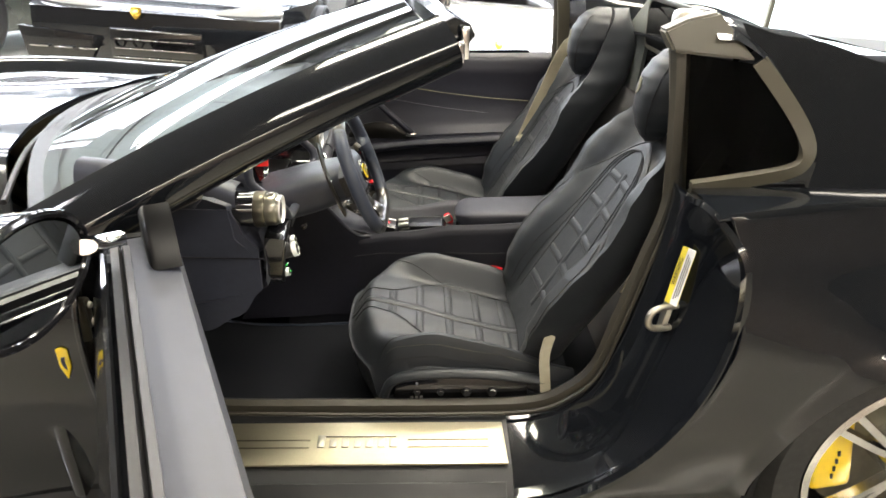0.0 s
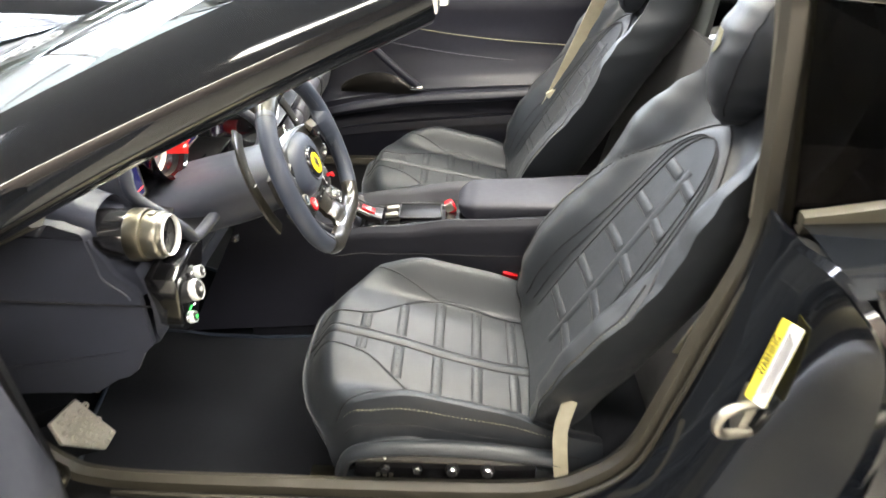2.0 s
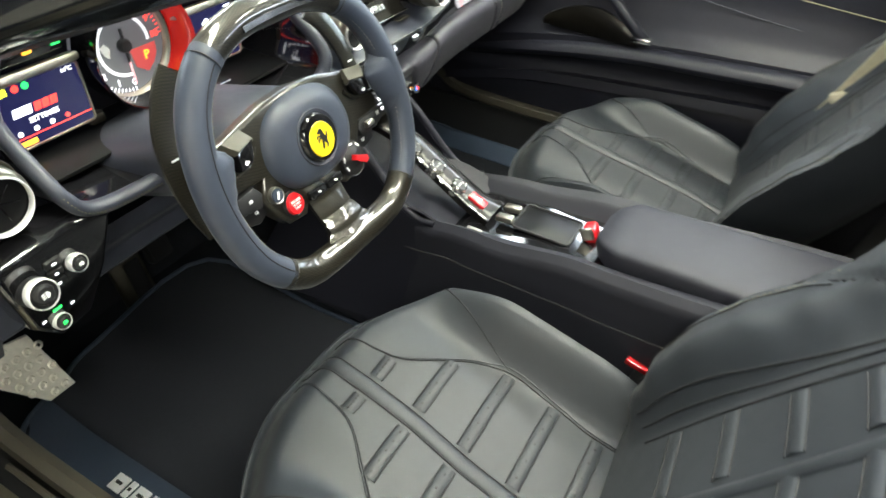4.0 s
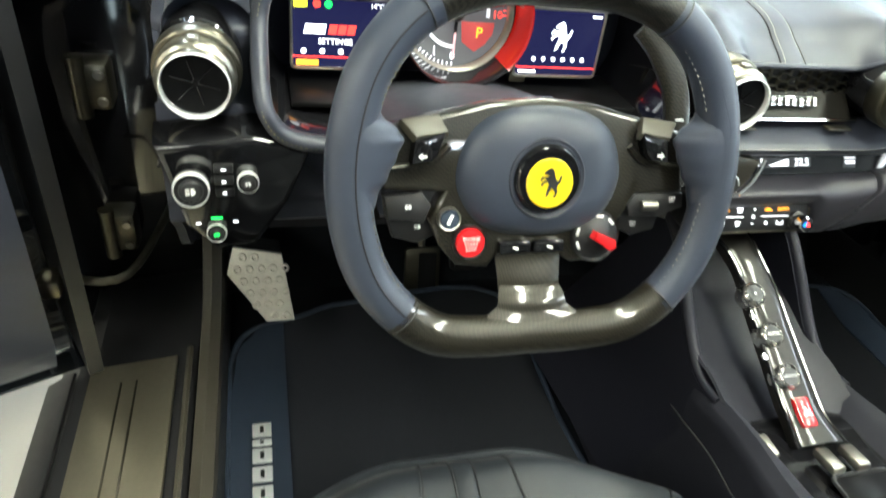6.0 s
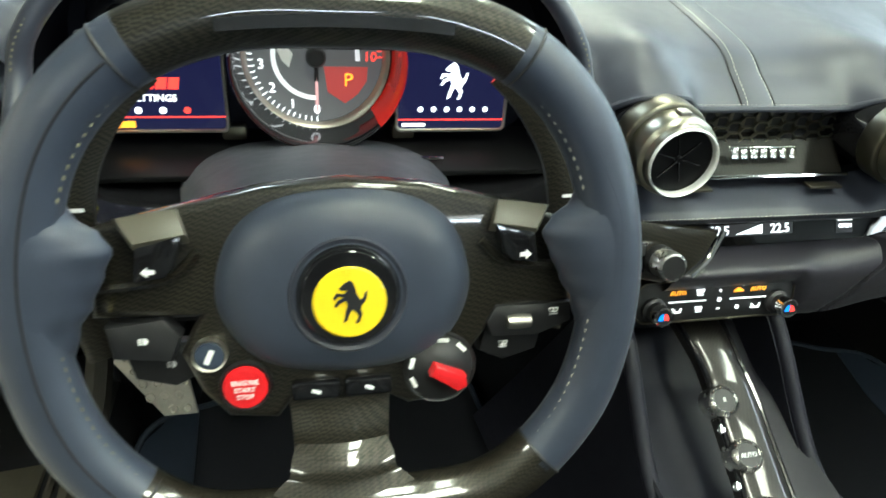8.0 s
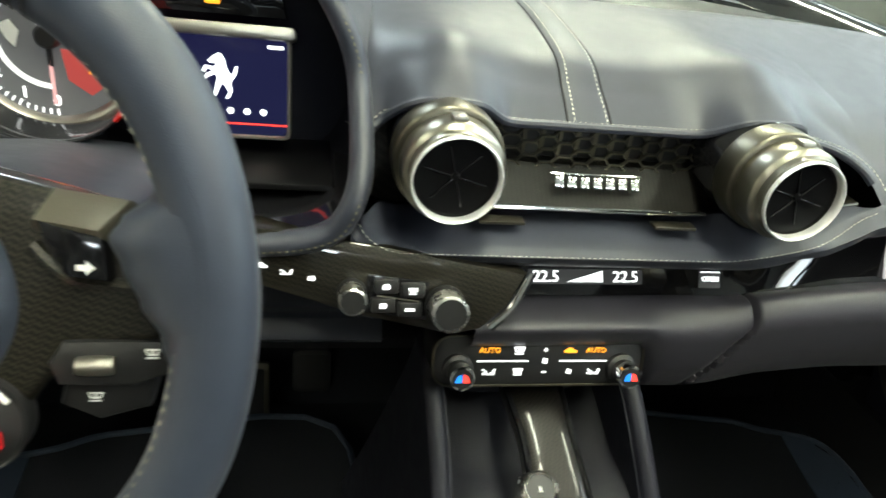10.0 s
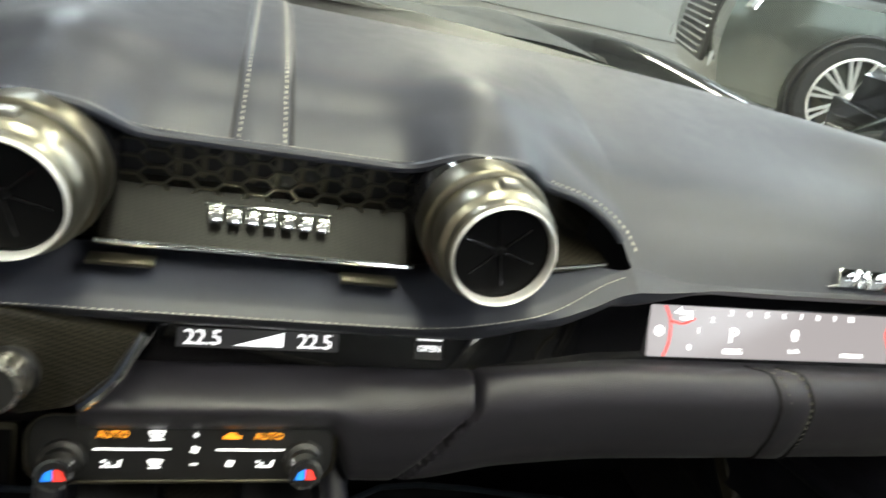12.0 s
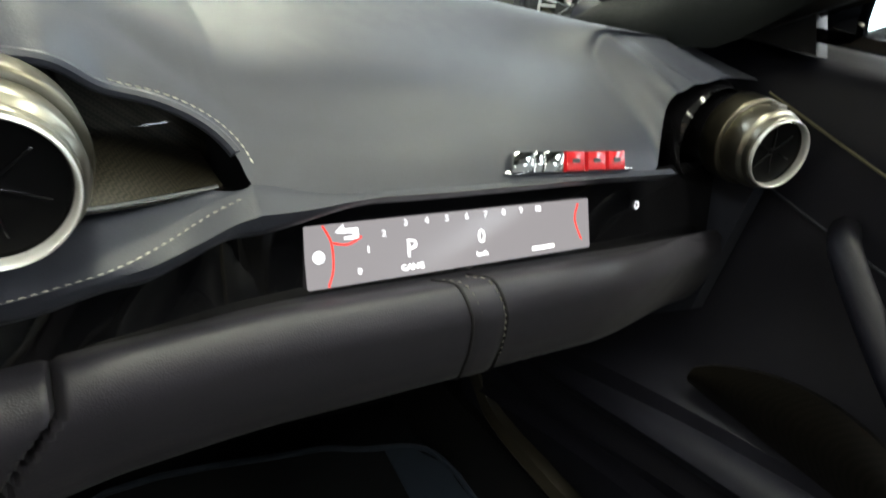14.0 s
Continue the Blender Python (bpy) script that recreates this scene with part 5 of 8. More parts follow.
    for k, xx in enumerate((-0.105, -0.045, 0.02, 0.085)):
        kb = part("seat_knob", lathe([(0, 0.010), (0.008, 0.010), (0.0095, 0.007), (0.0095, 0.0), (0.013, 0.0), (0.013, -0.004)] if k > 1 else [(0, 0.008), (0.006, 0.008), (0.007, 0.004), (0.009, 0)], 18, cm @ Matrix.Translation((xx * sgn, -0.004, 0.001))), PLASTIC, pan)
        part("knob_rim", lathe([(0.0085, 0.0105), (0.0102, 0.009), (0.0102, 0.004)] if k > 1 else [(0.006, 0.009), (0.0075, 0.008), (0.0075, 0.005)], 18, cm @ Matrix.Translation((xx * sgn, -0.004, 0.001))), CHROME, kb)
    for k in range(3):
        part("memory_key", moved(box((0, 0, 0), (0.008, 0.006, 0.004), 0.001), cm @ Matrix.Translation((sgn * (-0.118 + 0.012 * k), -0.018, 0.002))), SATIN, pan)
    part("panel_lamp", moved(box((0, 0, 0), (0.006, 0.006, 0.003), 0.001), cm @ Matrix.Translation((sgn * -0.105, 0.02, 0.001))), WHITE, pan)
    return st


driver_seat = seat("driver_seat", "blue-black leather sports seat with cross-banded cushion and back", SY, True)
passenger_seat = seat("passenger_seat", "blue-black leather sports seat beside the closed door", 2 * C - SY, False)


def belt(label, y0, s, crossed):
    """Seat belt hanging from the shoulder to the lap anchor; s: 1 towards the car's middle."""
    b = thing("seat_belt", label, "seat belt", "seat belts")
    if crossed:
        pts = [(0.735, 2.70, 1.045), (0.659, 2.66, 1.016), (0.585, 2.655, 0.841), (0.518, 2.655, 0.668), (0.468, 2.66, 0.547), (0.437, 2.675, 0.447), (0.43, 2.72, 0.36)]
    else:
        pts = [(0.430, y0 - 0.225 * s, 0.510), (0.412, y0 - 0.262 * s, 0.475), (0.413, y0 - 0.283 * s, 0.425), (0.420, y0 - 0.288 * s, 0.365)]
    path = curve(pts, 8)
    hw = 0.022 if crossed else 0.013
    part("webbing", sweep(path, [(-0.0012, -hw), (0.0012, -hw), (0.0012, hw), (-0.0012, hw)], up=(1, 0.2, 0) if crossed else (1, 0, 0)), BELT, b, "beige belt webbing")
    if crossed:
        part("tongue", box((0.515, 2.652, 0.662), (0.05, 0.02, 0.03), 0.006, m=pose(0, 0, 0, 0, -30, 0)), BELT, b)
        part("tongue_plate", box((0.508, 2.652, 0.642), (0.022, 0.006, 0.03), 0.002, m=pose(0, 0, 0, 0, -30, 0)), SATIN, b)
        part("guide", box((0.72, 2.685, 1.045), (0.05, 0.06, 0.022), 0.006), PLASTIC, b)
    else:
        part("anchor", box((0.420, y0 - 0.287 * s, 0.358), (0.036, 0.010, 0.026), 0.004), BELT, b)
        part("upper_webbing", sweep(curve([(0.60, y0 - 0.245 * s, 0.64), (0.66, y0 - 0.25 * s, 0.80), (0.73, y0 - 0.255 * s, 0.95), (0.76, y0 - 0.255 * s, 1.01)], 6), [(-0.0012, -0.022), (0.0012, -0.022), (0.0012, 0.022), (-0.0012, 0.022)], up=(1, 0.2, 0)), BELT, b)
        part("tongue", box((0.50, y0 - 0.19 * s, 0.555), (0.012, 0.045, 0.022), 0.004), BELT, b)
    return b


belt("beige seat belt with its lap part anchored beside the driver's seat", SY, 1, False)
belt("beige seat belt hanging down beside the passenger's seat", 2 * C - SY, -1, True)
for y in (1.948, 2 * C - 1.948):
    bk = thing("belt_buckle", "black belt buckle with a red release button", "belt buckle", "belt buckles")
    part("stalk", box((0.356, y, 0.385), (0.03, 0.022, 0.08), 0.006, m=pose(0, 0, 0, 0, 12, 0)), PLASTIC, bk)
    part("release_button", box((0.350, y, 0.430), (0.040, 0.020, 0.012), 0.003, m=pose(0, 0, 0, 0, 12, 0)), RED, bk, "red release button")

# ---- dashboard ----
dash = thing("dashboard", "navy leather dashboard with round silver air vents and pale stitching", "dashboard")
YV = (1.390, 1.954, 2.203, 2 * C - 1.388)  # middles of the four round vents
ZV = 0.858


def lip_z(y):
    return table(y, [(1.90, 0.794), (2.20, 0.794), (2.255, 0.806), (2.31, 0.823), (2.40, 0.834), (2.62, 0.839), (2.80, 0.842)])


def leaf(y):
    """Height of the leaf-shaped pocket: 1 along its middle, rounded to 0 at both tips."""
    a = min(1.0, max(0.0, (y - 2.248) / 0.068))
    b = min(1.0, max(0.0, (1.926 - y) / 0.038))
    return math.sqrt(max(0.0, 1 - max(a, b) ** 2))


def brow(y):
    """1 over a round vent, 0 away from it."""
    return math.exp(-((y - 1.955) / 0.037) ** 4) + math.exp(-((y - 2.208) / 0.037) ** 4)


def hump(y):
    """A softer ridge that runs back from each vent."""
    return math.exp(-((y - 1.957) / 0.044) ** 2) + math.exp(-((y - 2.210) / 0.044) ** 2)


def pocket_up(y):
    """Upper edge of the vent pocket."""
    return 0.843 + 0.037 * leaf(y) + 0.019 * brow(y)


def pocket_low(y):
    b = min(1.0, max(0.0, (1.926 - y) / 0.038))
    a = min(1.0, max(0.0, (y - 2.165) / 0.151))
    return 0.842 - 0.038 * math.sqrt(max(0.0, 1 - b * b)) * (1 - a ** 1.7)


def face_x(z, y):
    """Front of the leather at height z."""
    c = [(0.78, -0.212), (0.80, -0.206), (0.815, -0.208), (0.84, -0.232), (0.87, -0.252), (0.90, -0.285), (0.93, -0.40)]
    p = [(0.80, -0.226), (0.822, -0.218), (0.836, -0.226), (0.86, -0.246), (0.89, -0.285), (0.92, -0.36), (0.94, -0.46)]
    k = step(y, 2.24, 2.38)
    return lerp(table(z, c), table(z, p), k)


def upper_edge(y):
    """Front edge of the dash top: x and height."""
    if y < 1.898:
        t = step(y, 1.880, 1.897)
        x1, z1 = upper_edge(1.8981)
        return lerp(-0.40, x1, t), lerp(lerp(0.908, 0.93, step(y, 1.43, 1.52)), z1, t)
    z = pocket_up(y)
    if y > 2.316:
        t = step(y, 2.645, 2.682)
        zb = lerp(0.843, lip_z(y) + 0.004, step(y, 2.316, 2.40))
        return lerp(face_x(zb, y), -0.262, t), lerp(zb, table(y, [(2.65, 0.868), (2.672, 0.886), (2.69, 0.899), (2.71, 0.907), (2.755, 0.915), (2.79, 0.915)]), t)
    k = step(y, 1.885, 1.92) * (1 - step(y, 2.25, 2.316))
    return lerp(face_x(z, y), -0.266 + 0.022 * brow(y), k), z


def dash_top(u, v):
    y = lerp(1.345, 2.80, u)
    xf, zf = upper_edge(y)
    q = (y - C) / 0.73
    xb = -0.64 - 0.27 * (1 - q * q)
    crest = 0.938 - 0.010 * abs(q) ** 3 - 0.022 * (1 - step(y, 1.43, 1.52))
    k = step(y, 2.25, 2.36) * (1 - step(y, 2.63, 2.68))
    soft = hump(y) - brow(y) if y < 2.30 else 0.0
    xs, zs = xf + 0.022 * soft, zf + 0.019 * soft
    m0 = [(lerp(xs, -0.44, 0.5), lerp(zs, crest, 0.66) + 0.004), (lerp(xs, -0.44, 0.18), lerp(zs, crest, 0.32))]
    m1 = [(-0.325, 0.900), (-0.258, 0.866)]
    mid = [(lerp(a[0], b[0], k), lerp(a[1], b[1], k)) for a, b in zip(m0, m1)]
    xc = -0.53 + 0.16 * step(y, 2.42, 2.72)
    pts = [(xb, 0.880), (lerp(xb, xc, 0.45), 0.909), (xc, crest)] + mid + [(xf, zf)]
    n = len(pts) - 1
    f = v * n
    i = min(int(f), n - 1)
    t = f - i
    a, b, c, d = (Vector(pts[min(max(i + j, 0), n)]) for j in (-1, 0, 1, 2))
    p = 0.5 * ((2 * b) + (c - a) * t + (2 * a - 5 * b + 4 * c - d) * t * t + (3 * b - a - 3 * c + d) * t ** 3)
    z = p.y
    z += 0.009 * hump(y) * bell(p.x + 0.295, 0.050)
    return Vector((p.x, y, z))


part("dash_top", surf(lambda u, v: dash_top(u, lerp(0.395, 1.0, v)), 700, 32), LEATHER, dash, "smooth navy leather dash top")
part("dash_ledge", surf(lambda u, v: dash_top(u, lerp(0.0, 0.405, v)) + Vector((0, 0, -0.0015)), 120, 16), LEDGE, dash, "ledge behind the crest, shade put into its leather")


def dash_lip(u, v):
    y = lerp(1.888, 2.668, u)
    zl = lip_z(y)
    zu = pocket_low(y) if y < 2.316 else 0.843
    zu = lerp(zu, zl + 0.004, step(y, 2.316, 2.40))
    rec = step(y, 1.887, 1.915) * (1 - step(y, 2.262, 2.316))
    rows = [(face_x(zu, y) - 0.055 * rec, zu + 0.008 * rec), (face_x(zu, y) - 0.006 * rec, zu + 0.002 * rec), (face_x(zu, y) + 0.004 * rec, zu - 0.003 * rec), (face_x(zl, y) + 0.003, lerp(zu, zl, 0.5)), (face_x(zl, y) + 0.001, zl), (face_x(zl, y) - 0.010, zl - 0.008), (face_x(zl, y) - 0.035, zl - 0.010)]
    f = v * (len(rows) - 1)
    i = min(int(f), len(rows) - 2)
    return Vector((lerp(rows[i][0], rows[i + 1][0], f - i), y, lerp(rows[i][1], rows[i + 1][1], f - i)))


part("dash_lip", surf(dash_lip, 460, 18), LEATHER, dash, "navy leather lip under the vents")
up_path = [Vector((upper_edge(y)[0], y, pocket_up(y) + 0.002)) for y in [1.995 + 0.17 * i / 30 for i in range(31)]]
part("stitching", stitches([p + Vector((-0.002, 0, 0.0015)) for p in up_path], 0.0034, 0.0010, 0.00042), STITCH, dash)
low_path = [Vector((face_x(pocket_low(y), y) + 0.0055, y, pocket_low(y) - 0.0015)) for y in [2.101 - 0.2125 * math.cos(math.pi * i / 120) for i in range(121)]]
part("stitching", stitches(low_path, 0.0034, 0.0010, 0.00042), STITCH, dash)
for y0, y1 in ((1.8885, 1.915), (2.252, 2.3155)):
    part("stitching", stitches([Vector((upper_edge(y)[0] + 0.0035, y + (0.0030 if y > 2.1 else -0.0030), pocket_up(y) + 0.0050)) for y in [lerp(y0, y1, math.sin(math.pi / 2 * i / 20) if y0 > 2 else 1 - math.cos(math.pi / 2 * i / 20)) for i in range(21)]], 0.0034, 0.0010, 0.00042, up=(1, 0, 0)), STITCH, dash)
part("brow_edge", sweep([Vector((upper_edge(y)[0] + 0.0005, y, upper_edge(y)[1] + 0.0005)) for y in [1.900 + 0.412 * i / 160 for i in range(161)]], ring(0.0034, 8), up=(1, 0, 0.2)), LEATHER, dash, "rolled leather edge over the vents")
# stitched strap over the middle
for yy in (2.0555, 2.0825):
    sp = [dash_top((yy + (2.069 - yy) * 0.25 * (1 - k / 24) - 1.345) / 1.455, lerp(0.41, 0.985, k / 24)) + Vector((0.001, 0, 0.0026)) for k in range(25)]
    part("stitching", stitches(sp, 0.0036, 0.0011, 0.00042), STITCH, dash)
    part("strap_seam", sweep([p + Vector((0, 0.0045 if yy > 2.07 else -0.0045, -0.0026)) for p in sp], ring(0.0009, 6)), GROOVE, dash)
part("strap", surf(lambda u, v: dash_top((lerp(2.052, 2.086, u) - 1.345) / 1.455, lerp(0.405, 0.992, v)) + Vector((0.0008, 0, 0.0022 * (1 - abs(2 * u - 1) ** 4))), 6, 24), LEATHER, dash, "stitched leather strap")
part("screen_ledge", sweep([Vector((-0.66 - 0.27 * (1 - ((y - C) / 0.73) ** 2), y, 0.880)) for y in [1.36 + 1.43 * i / 24 for i in range(25)]], [(-0.03, -0.02), (0.03, -0.02), (0.03, 0.004), (-0.03, 0.004)]), SUEDE, dash, "dark strip along the windscreen")
slot = [Vector((-0.595 - 0.12 * (1 - ((y - C) / 0.73) ** 2), y, 0.910)) for y in [1.55 + 1.05 * i / 20 for i in range(21)]]
part("demist_slot", sweep(slot, [(-0.009, -0.006), (0.009, -0.006), (0.009, 0.006), (-0.009, 0.006)]), PLASTIC, dash, "long dark demister slot")

# vent pocket
part("pocket_panel", surf(lambda u, v: (lambda y: Vector((-0.292, y, lerp(pocket_low(y) - 0.004, pocket_up(y) + 0.008, v))))(lerp(1.888, 2.312, u)), 60, 6, (-0.006, 0, 0)), CARBON, dash, "dark carbon vent panel")
grille = part("grille_frame", box((-0.284, C, 0.868), (0.008, 0.176, 0.036), 0.003), PLASTIC, dash, "black honeycomb speaker grille")
HEX = [(0.0098 * a, 0.0050 * b) for a, b in ((1, 0), (0.5, 1), (-0.5, 1), (-1, 0), (-0.5, -1), (0.5, -1))]
for k in range(12):
    for r in range(3 if k % 2 else 4):
        o = (-0.277, C - 0.081 + 0.0147 * k, 0.8490 + 0.0098 * r + (0.0049 if k % 2 else 0))
        loop = [Vector((o[0] + 0.3 * (0.87 - o[2]), o[1] + a, o[2] + b)) for a, b in HEX]
        part("honeycomb_cell", sweep(loop, [(-0.0007, -0.0012), (0.0007, -0.0012), (0.0007, 0.0012), (-0.0007, 0.0012)], True, up=(1, 0, 0)), DARKMETAL, grille)
for k in range(9):
    part("grille_rib", box((-0.2795, C - 0.055 + 0.0147 * k, 0.866), (0.003, 0.004, 0.026), 0.001), DARKMETAL, grille)
bp = part("badge_panel", surf(lambda u, v: Vector((-0.272 + 0.03 * v, lerp(1.985, 2.168, u), lerp(0.848, 0.822, v))), 12, 4, (-0.003, 0, -0.003)), SATIN_CARBON, dash, "dark satin carbon badge panel")
part("bright_strip", sweep([Vector((-0.238, lerp(1.985, 2.168, i / 8), 0.8245)) for i in range(9)], ring(0.0018, 8)), CHROME, dash, "bright metal strip")
for i in range(7):
    h = 0.0125 if i == 0 else 0.0095
    part("badge_bar", moved(box((0, 0, 0), (0.0072, h, 0.003), 0.0012), facing((-0.252, C - 0.030 + 0.0105 * i, 0.8405 + (h - 0.0095) / 2), (0, 1, 0), (-0.5, 0, 0.87))), CHROME, bp, "bright badge bar")
part("badge_rule", moved(box((0, 0, 0), (0.074, 0.0015, 0.003), 0.0006), facing((-0.2545, C, 0.8465), (0, 1, 0), (-0.5, 0, 0.87))), CHROME, bp)
for y in (2.0, 2.14):
    part("ledge_clip", box((-0.232, y, 0.8165), (0.012, 0.035, 0.003), 0.001), DARKMETAL, dash)
part("pocket_tray", surf(lambda u, v: Vector((lerp(-0.286, -0.241, v), lerp(2.19, 2.306, u), lerp(0.862 - 0.020 * u, 0.827 + 0.012 * u * u, v))), 14, 5, (0, 0, -0.003)), CARBON, dash, "carbon wedge beside the vent")
part("tray_edge", tube([(-0.240, 2.20, 0.8275), (-0.240, 2.25, 0.8305), (-0.240, 2.303, 0.8390)], 0.0014, 6), CHROME, dash)


def air_vent(y, z, x=-0.2, yaw=0.0):
    m = Matrix.Translation((x, y, z)) @ pose(0, 0, 0, 0, 0, yaw) @ pose(0, 0, 0, 0, 90, 0)
    v = part("air_vent", lathe([(0.0375, -0.15), (0.0392, -0.055), (0.038, -0.052), (0.03, -0.05)], 48, m), GLOSS, dash, "round air vent in a glossy black housing")
    part("rear_collar", lathe([(0.0385, -0.056), (0.0395, -0.0545), (0.0400, -0.053), (0.0400, -0.034), (0.0396, -0.0325), (0.0385, -0.0315), (0.034, -0.0312)], 64, m), DARKMETAL, v, "satin bronze collar")
    part("front_collar", lathe([(0.0352, -0.033), (0.0354, -0.028), (0.0357, -0.027), (0.0357, -0.012), (0.0352, -0.0105), (0.0328, -0.0085), (0.0322, -0.0080), (0.0316, -0.003), (0.030, -0.002)], 64, m), VENT_SATIN, v, "satin aluminium collar")
    part("ring", lathe([(0.0300, -0.0025), (0.0309, -0.0005), (0.0306, 0.0016), (0.0299, 0.0021), (0.0292, 0.0014), (0.0288, -0.002), (0.0286, -0.006)], 64, m), RING, v, "bright silver ring")
    part("throat", lathe([(0.0286, -0.0055), (0.0278, -0.0075), (0.0, -0.0095)], 48, m), VENT_BLACK, v, "black louvre disc")
    part("nozzle", lathe([(0, -0.0055), (0.0025, -0.006), (0.003, -0.009)], 16, m), VENT_BLACK, v)
    for k in range(6):
        part("vane", moved(box((0.0125, 0, -0.0085), (0.019, 0.0011, 0.003), 0.0004), m @ pose(0, 0, 0, 0, 0, 60 * k + 15)), GLOSS, v)
    part("thumb_tab", moved(box((0, 0, 0), (0.005, 0.011, 0.011), 0.002), m @ Matrix.Translation((-0.0365, 0, -0.02))), SATIN, v)
    return v


for y in YV:
    air_vent(y, ZV + (0.008 if y in (YV[0], YV[3]) else 0.005), {YV[1]: -0.191, YV[2]: -0.183}.get(y, -0.20), -14.0 if y == YV[3] else 0.0)

part("end_pocket", surf(lambda u, v: Vector((-0.335 + 0.03 * (2 * u - 1) ** 2, lerp(2.66, 2.81, u), lerp(0.77, 0.884, v))), 10, 6, (-0.006, 0, 0)), GLOSS, dash, "gloss black panel round the end vent")
part("end_housing", lathe([(0.050, -0.10), (0.050, -0.05), (0.048, -0.032), (0.044, -0.026)], 40, Matrix.Translation((-0.235, 2.758, 0.862)) @ pose(0, 0, 0, 0, 90, 0)), GLOSS, dash)

# gloss strip with displays
def strip(u, v):
    y = lerp(1.985, 2.79, u)
    top = lip_z(y) - 0.008
    low = table(y, [(1.985, 0.752), (2.2, 0.755), (2.35, 0.765), (2.62, 0.768), (2.80, 0.765)])
    return Vector((-0.246 - 0.01 * step(y, 2.25, 2.4) + 0.018 * v - 0.012 * step(y, 2.62, 2.78), y, lerp(top, low, v)))


part("gloss_strip", surf(strip, 60, 6, (-0.006, 0, -0.002)), STRIP_GLOSS, dash, "gloss black strip with displays")


def on_strip(y, f, lift=0.0006):
    u = (y - 1.985) / 0.805
    p, q, r = strip(u, f), strip(u, f - 0.1), strip(u + 0.01, f)
    return facing(p + Vector((lift, 0, lift * 0.3)), r - p, q - p)


def fillet(txt, size, m, mat, parent, name="symbol"):
    return part(name, words(txt, size, m), mat, parent, smooth=False)


cd = part("climate_display", plate(rounded(0.098, 0.012, 0.001, 2), 0.001, on_strip(2.080, 0.60)), CLIMATE_LIT, dash, "lit climate display")
fillet("22.5", 0.013, on_strip(2.046, 0.60, 0.0012), GLOW_WHITE, cd, "word")
fillet("22.5", 0.013, on_strip(2.114, 0.60, 0.0012), GLOW_WHITE, cd, "word")
part("fan_wedge", plate([(-0.016, -0.004), (0.014, -0.004), (0.014, 0.005)], 0.0006, on_strip(2.080, 0.60, 0.0012)), GLOW_WHITE, cd)
ob_ = part("open_button", plate(rounded(0.020, 0.015, 0.001, 2), 0.001, on_strip(2.190, 0.62)), PLASTIC, dash)
fillet("OPEN", 0.006, on_strip(2.190, 0.62, 0.0014), GLOW_WHITE, ob_)
part("button_line", plate(rounded(0.018, 0.0008, 0.0002, 1, 0, 0.006), 0.0004, on_strip(2.190, 0.62, 0.0014)), GLOW_WHITE, ob_)
ps = facing((-0.2405, 2.478, 0.7925), (0.01, 1, 0.03), (-0.4, 0, 0.92))
pd = part("passenger_display", plate(rounded(0.240, 0.039, 0.001, 2), 0.002, ps), SCREEN_GLARE, dash, "wide passenger display, glare put into its glow")
for i, ch in enumerate(["0", "1", "2", "3", "4", "5", "6", "7", "8", "9", "10"]):
    pos = [(-0.085, -0.012), (-0.078, 0.001), (-0.066, 0.010)][i] if i < 3 else (-0.066 + 0.0165 * (i - 2), 0.0155)
    fillet(ch, 0.0062, ps @ Matrix.Translation((*pos, 0.0008)), GLOW_WHITE, pd, "digit")
fillet("P", 0.017, ps @ Matrix.Translation((-0.046, -0.002, 0.0008)), GLOW_WHITE, pd, "letter")
fillet("GANG", 0.0062, ps @ Matrix.Translation((-0.046, -0.014, 0.0008)), GLOW_WHITE, pd, "word")
fillet("0", 0.014, ps @ Matrix.Translation((0.012, 0.0, 0.0008)), GLOW_WHITE, pd, "digit")
fillet("km/h", 0.005, ps @ Matrix.Translation((0.012, -0.012, 0.0008)), GLOW_WHITE, pd, "word")
part("display_bar", plate(rounded(0.022, 0.003, 0.0005, 2, 0.07, -0.014), 0.0004, ps @ Matrix.Translation((0, 0, 0.0008))), GLOW_WHITE, pd)
part("menu_dot", lathe([(0, 0.0004), (0.004, 0.0004), (0.004, 0)], 16, ps @ Matrix.Translation((-0.112, 0.0, 0.0008))), GLOW_WHITE, pd)
part("menu_arrow", plate([(-0.1, 0.014), (-0.094, 0.019), (-0.094, 0.016), (-0.084, 0.016), (-0.084, 0.009), (-0.094, 0.009), (-0.094, 0.011), (-0.088, 0.011), (-0.088, 0.013), (-0.094, 0.013)], 0.0004, ps @ Matrix.Translation((0, 0, 0.0008))), GLOW_WHITE, pd)
for pts in ([(-0.108, 0.019, 0), (-0.103, 0.008, 0), (-0.103, -0.008, 0), (-0.107, -0.019, 0)], [(-0.103, 0.008, 0), (-0.092, 0.006, 0), (-0.082, 0.010, 0)], [(0.108, 0.016, 0), (0.104, 0.004, 0), (0.110, -0.012, 0)]):
    part("red_line", moved(sweep(curve(pts, 6), ring(0.0007, 6)), ps @ Matrix.Translation((0, 0, 0.0008))), GLOW_RED, pd)
part("strip_icon", lathe([(0.0025, 0), (0.0035, 0.0004), (0.0025, 0.0006)], 12, on_strip(2.665, 0.45)), GLOW_WHITE, dash)

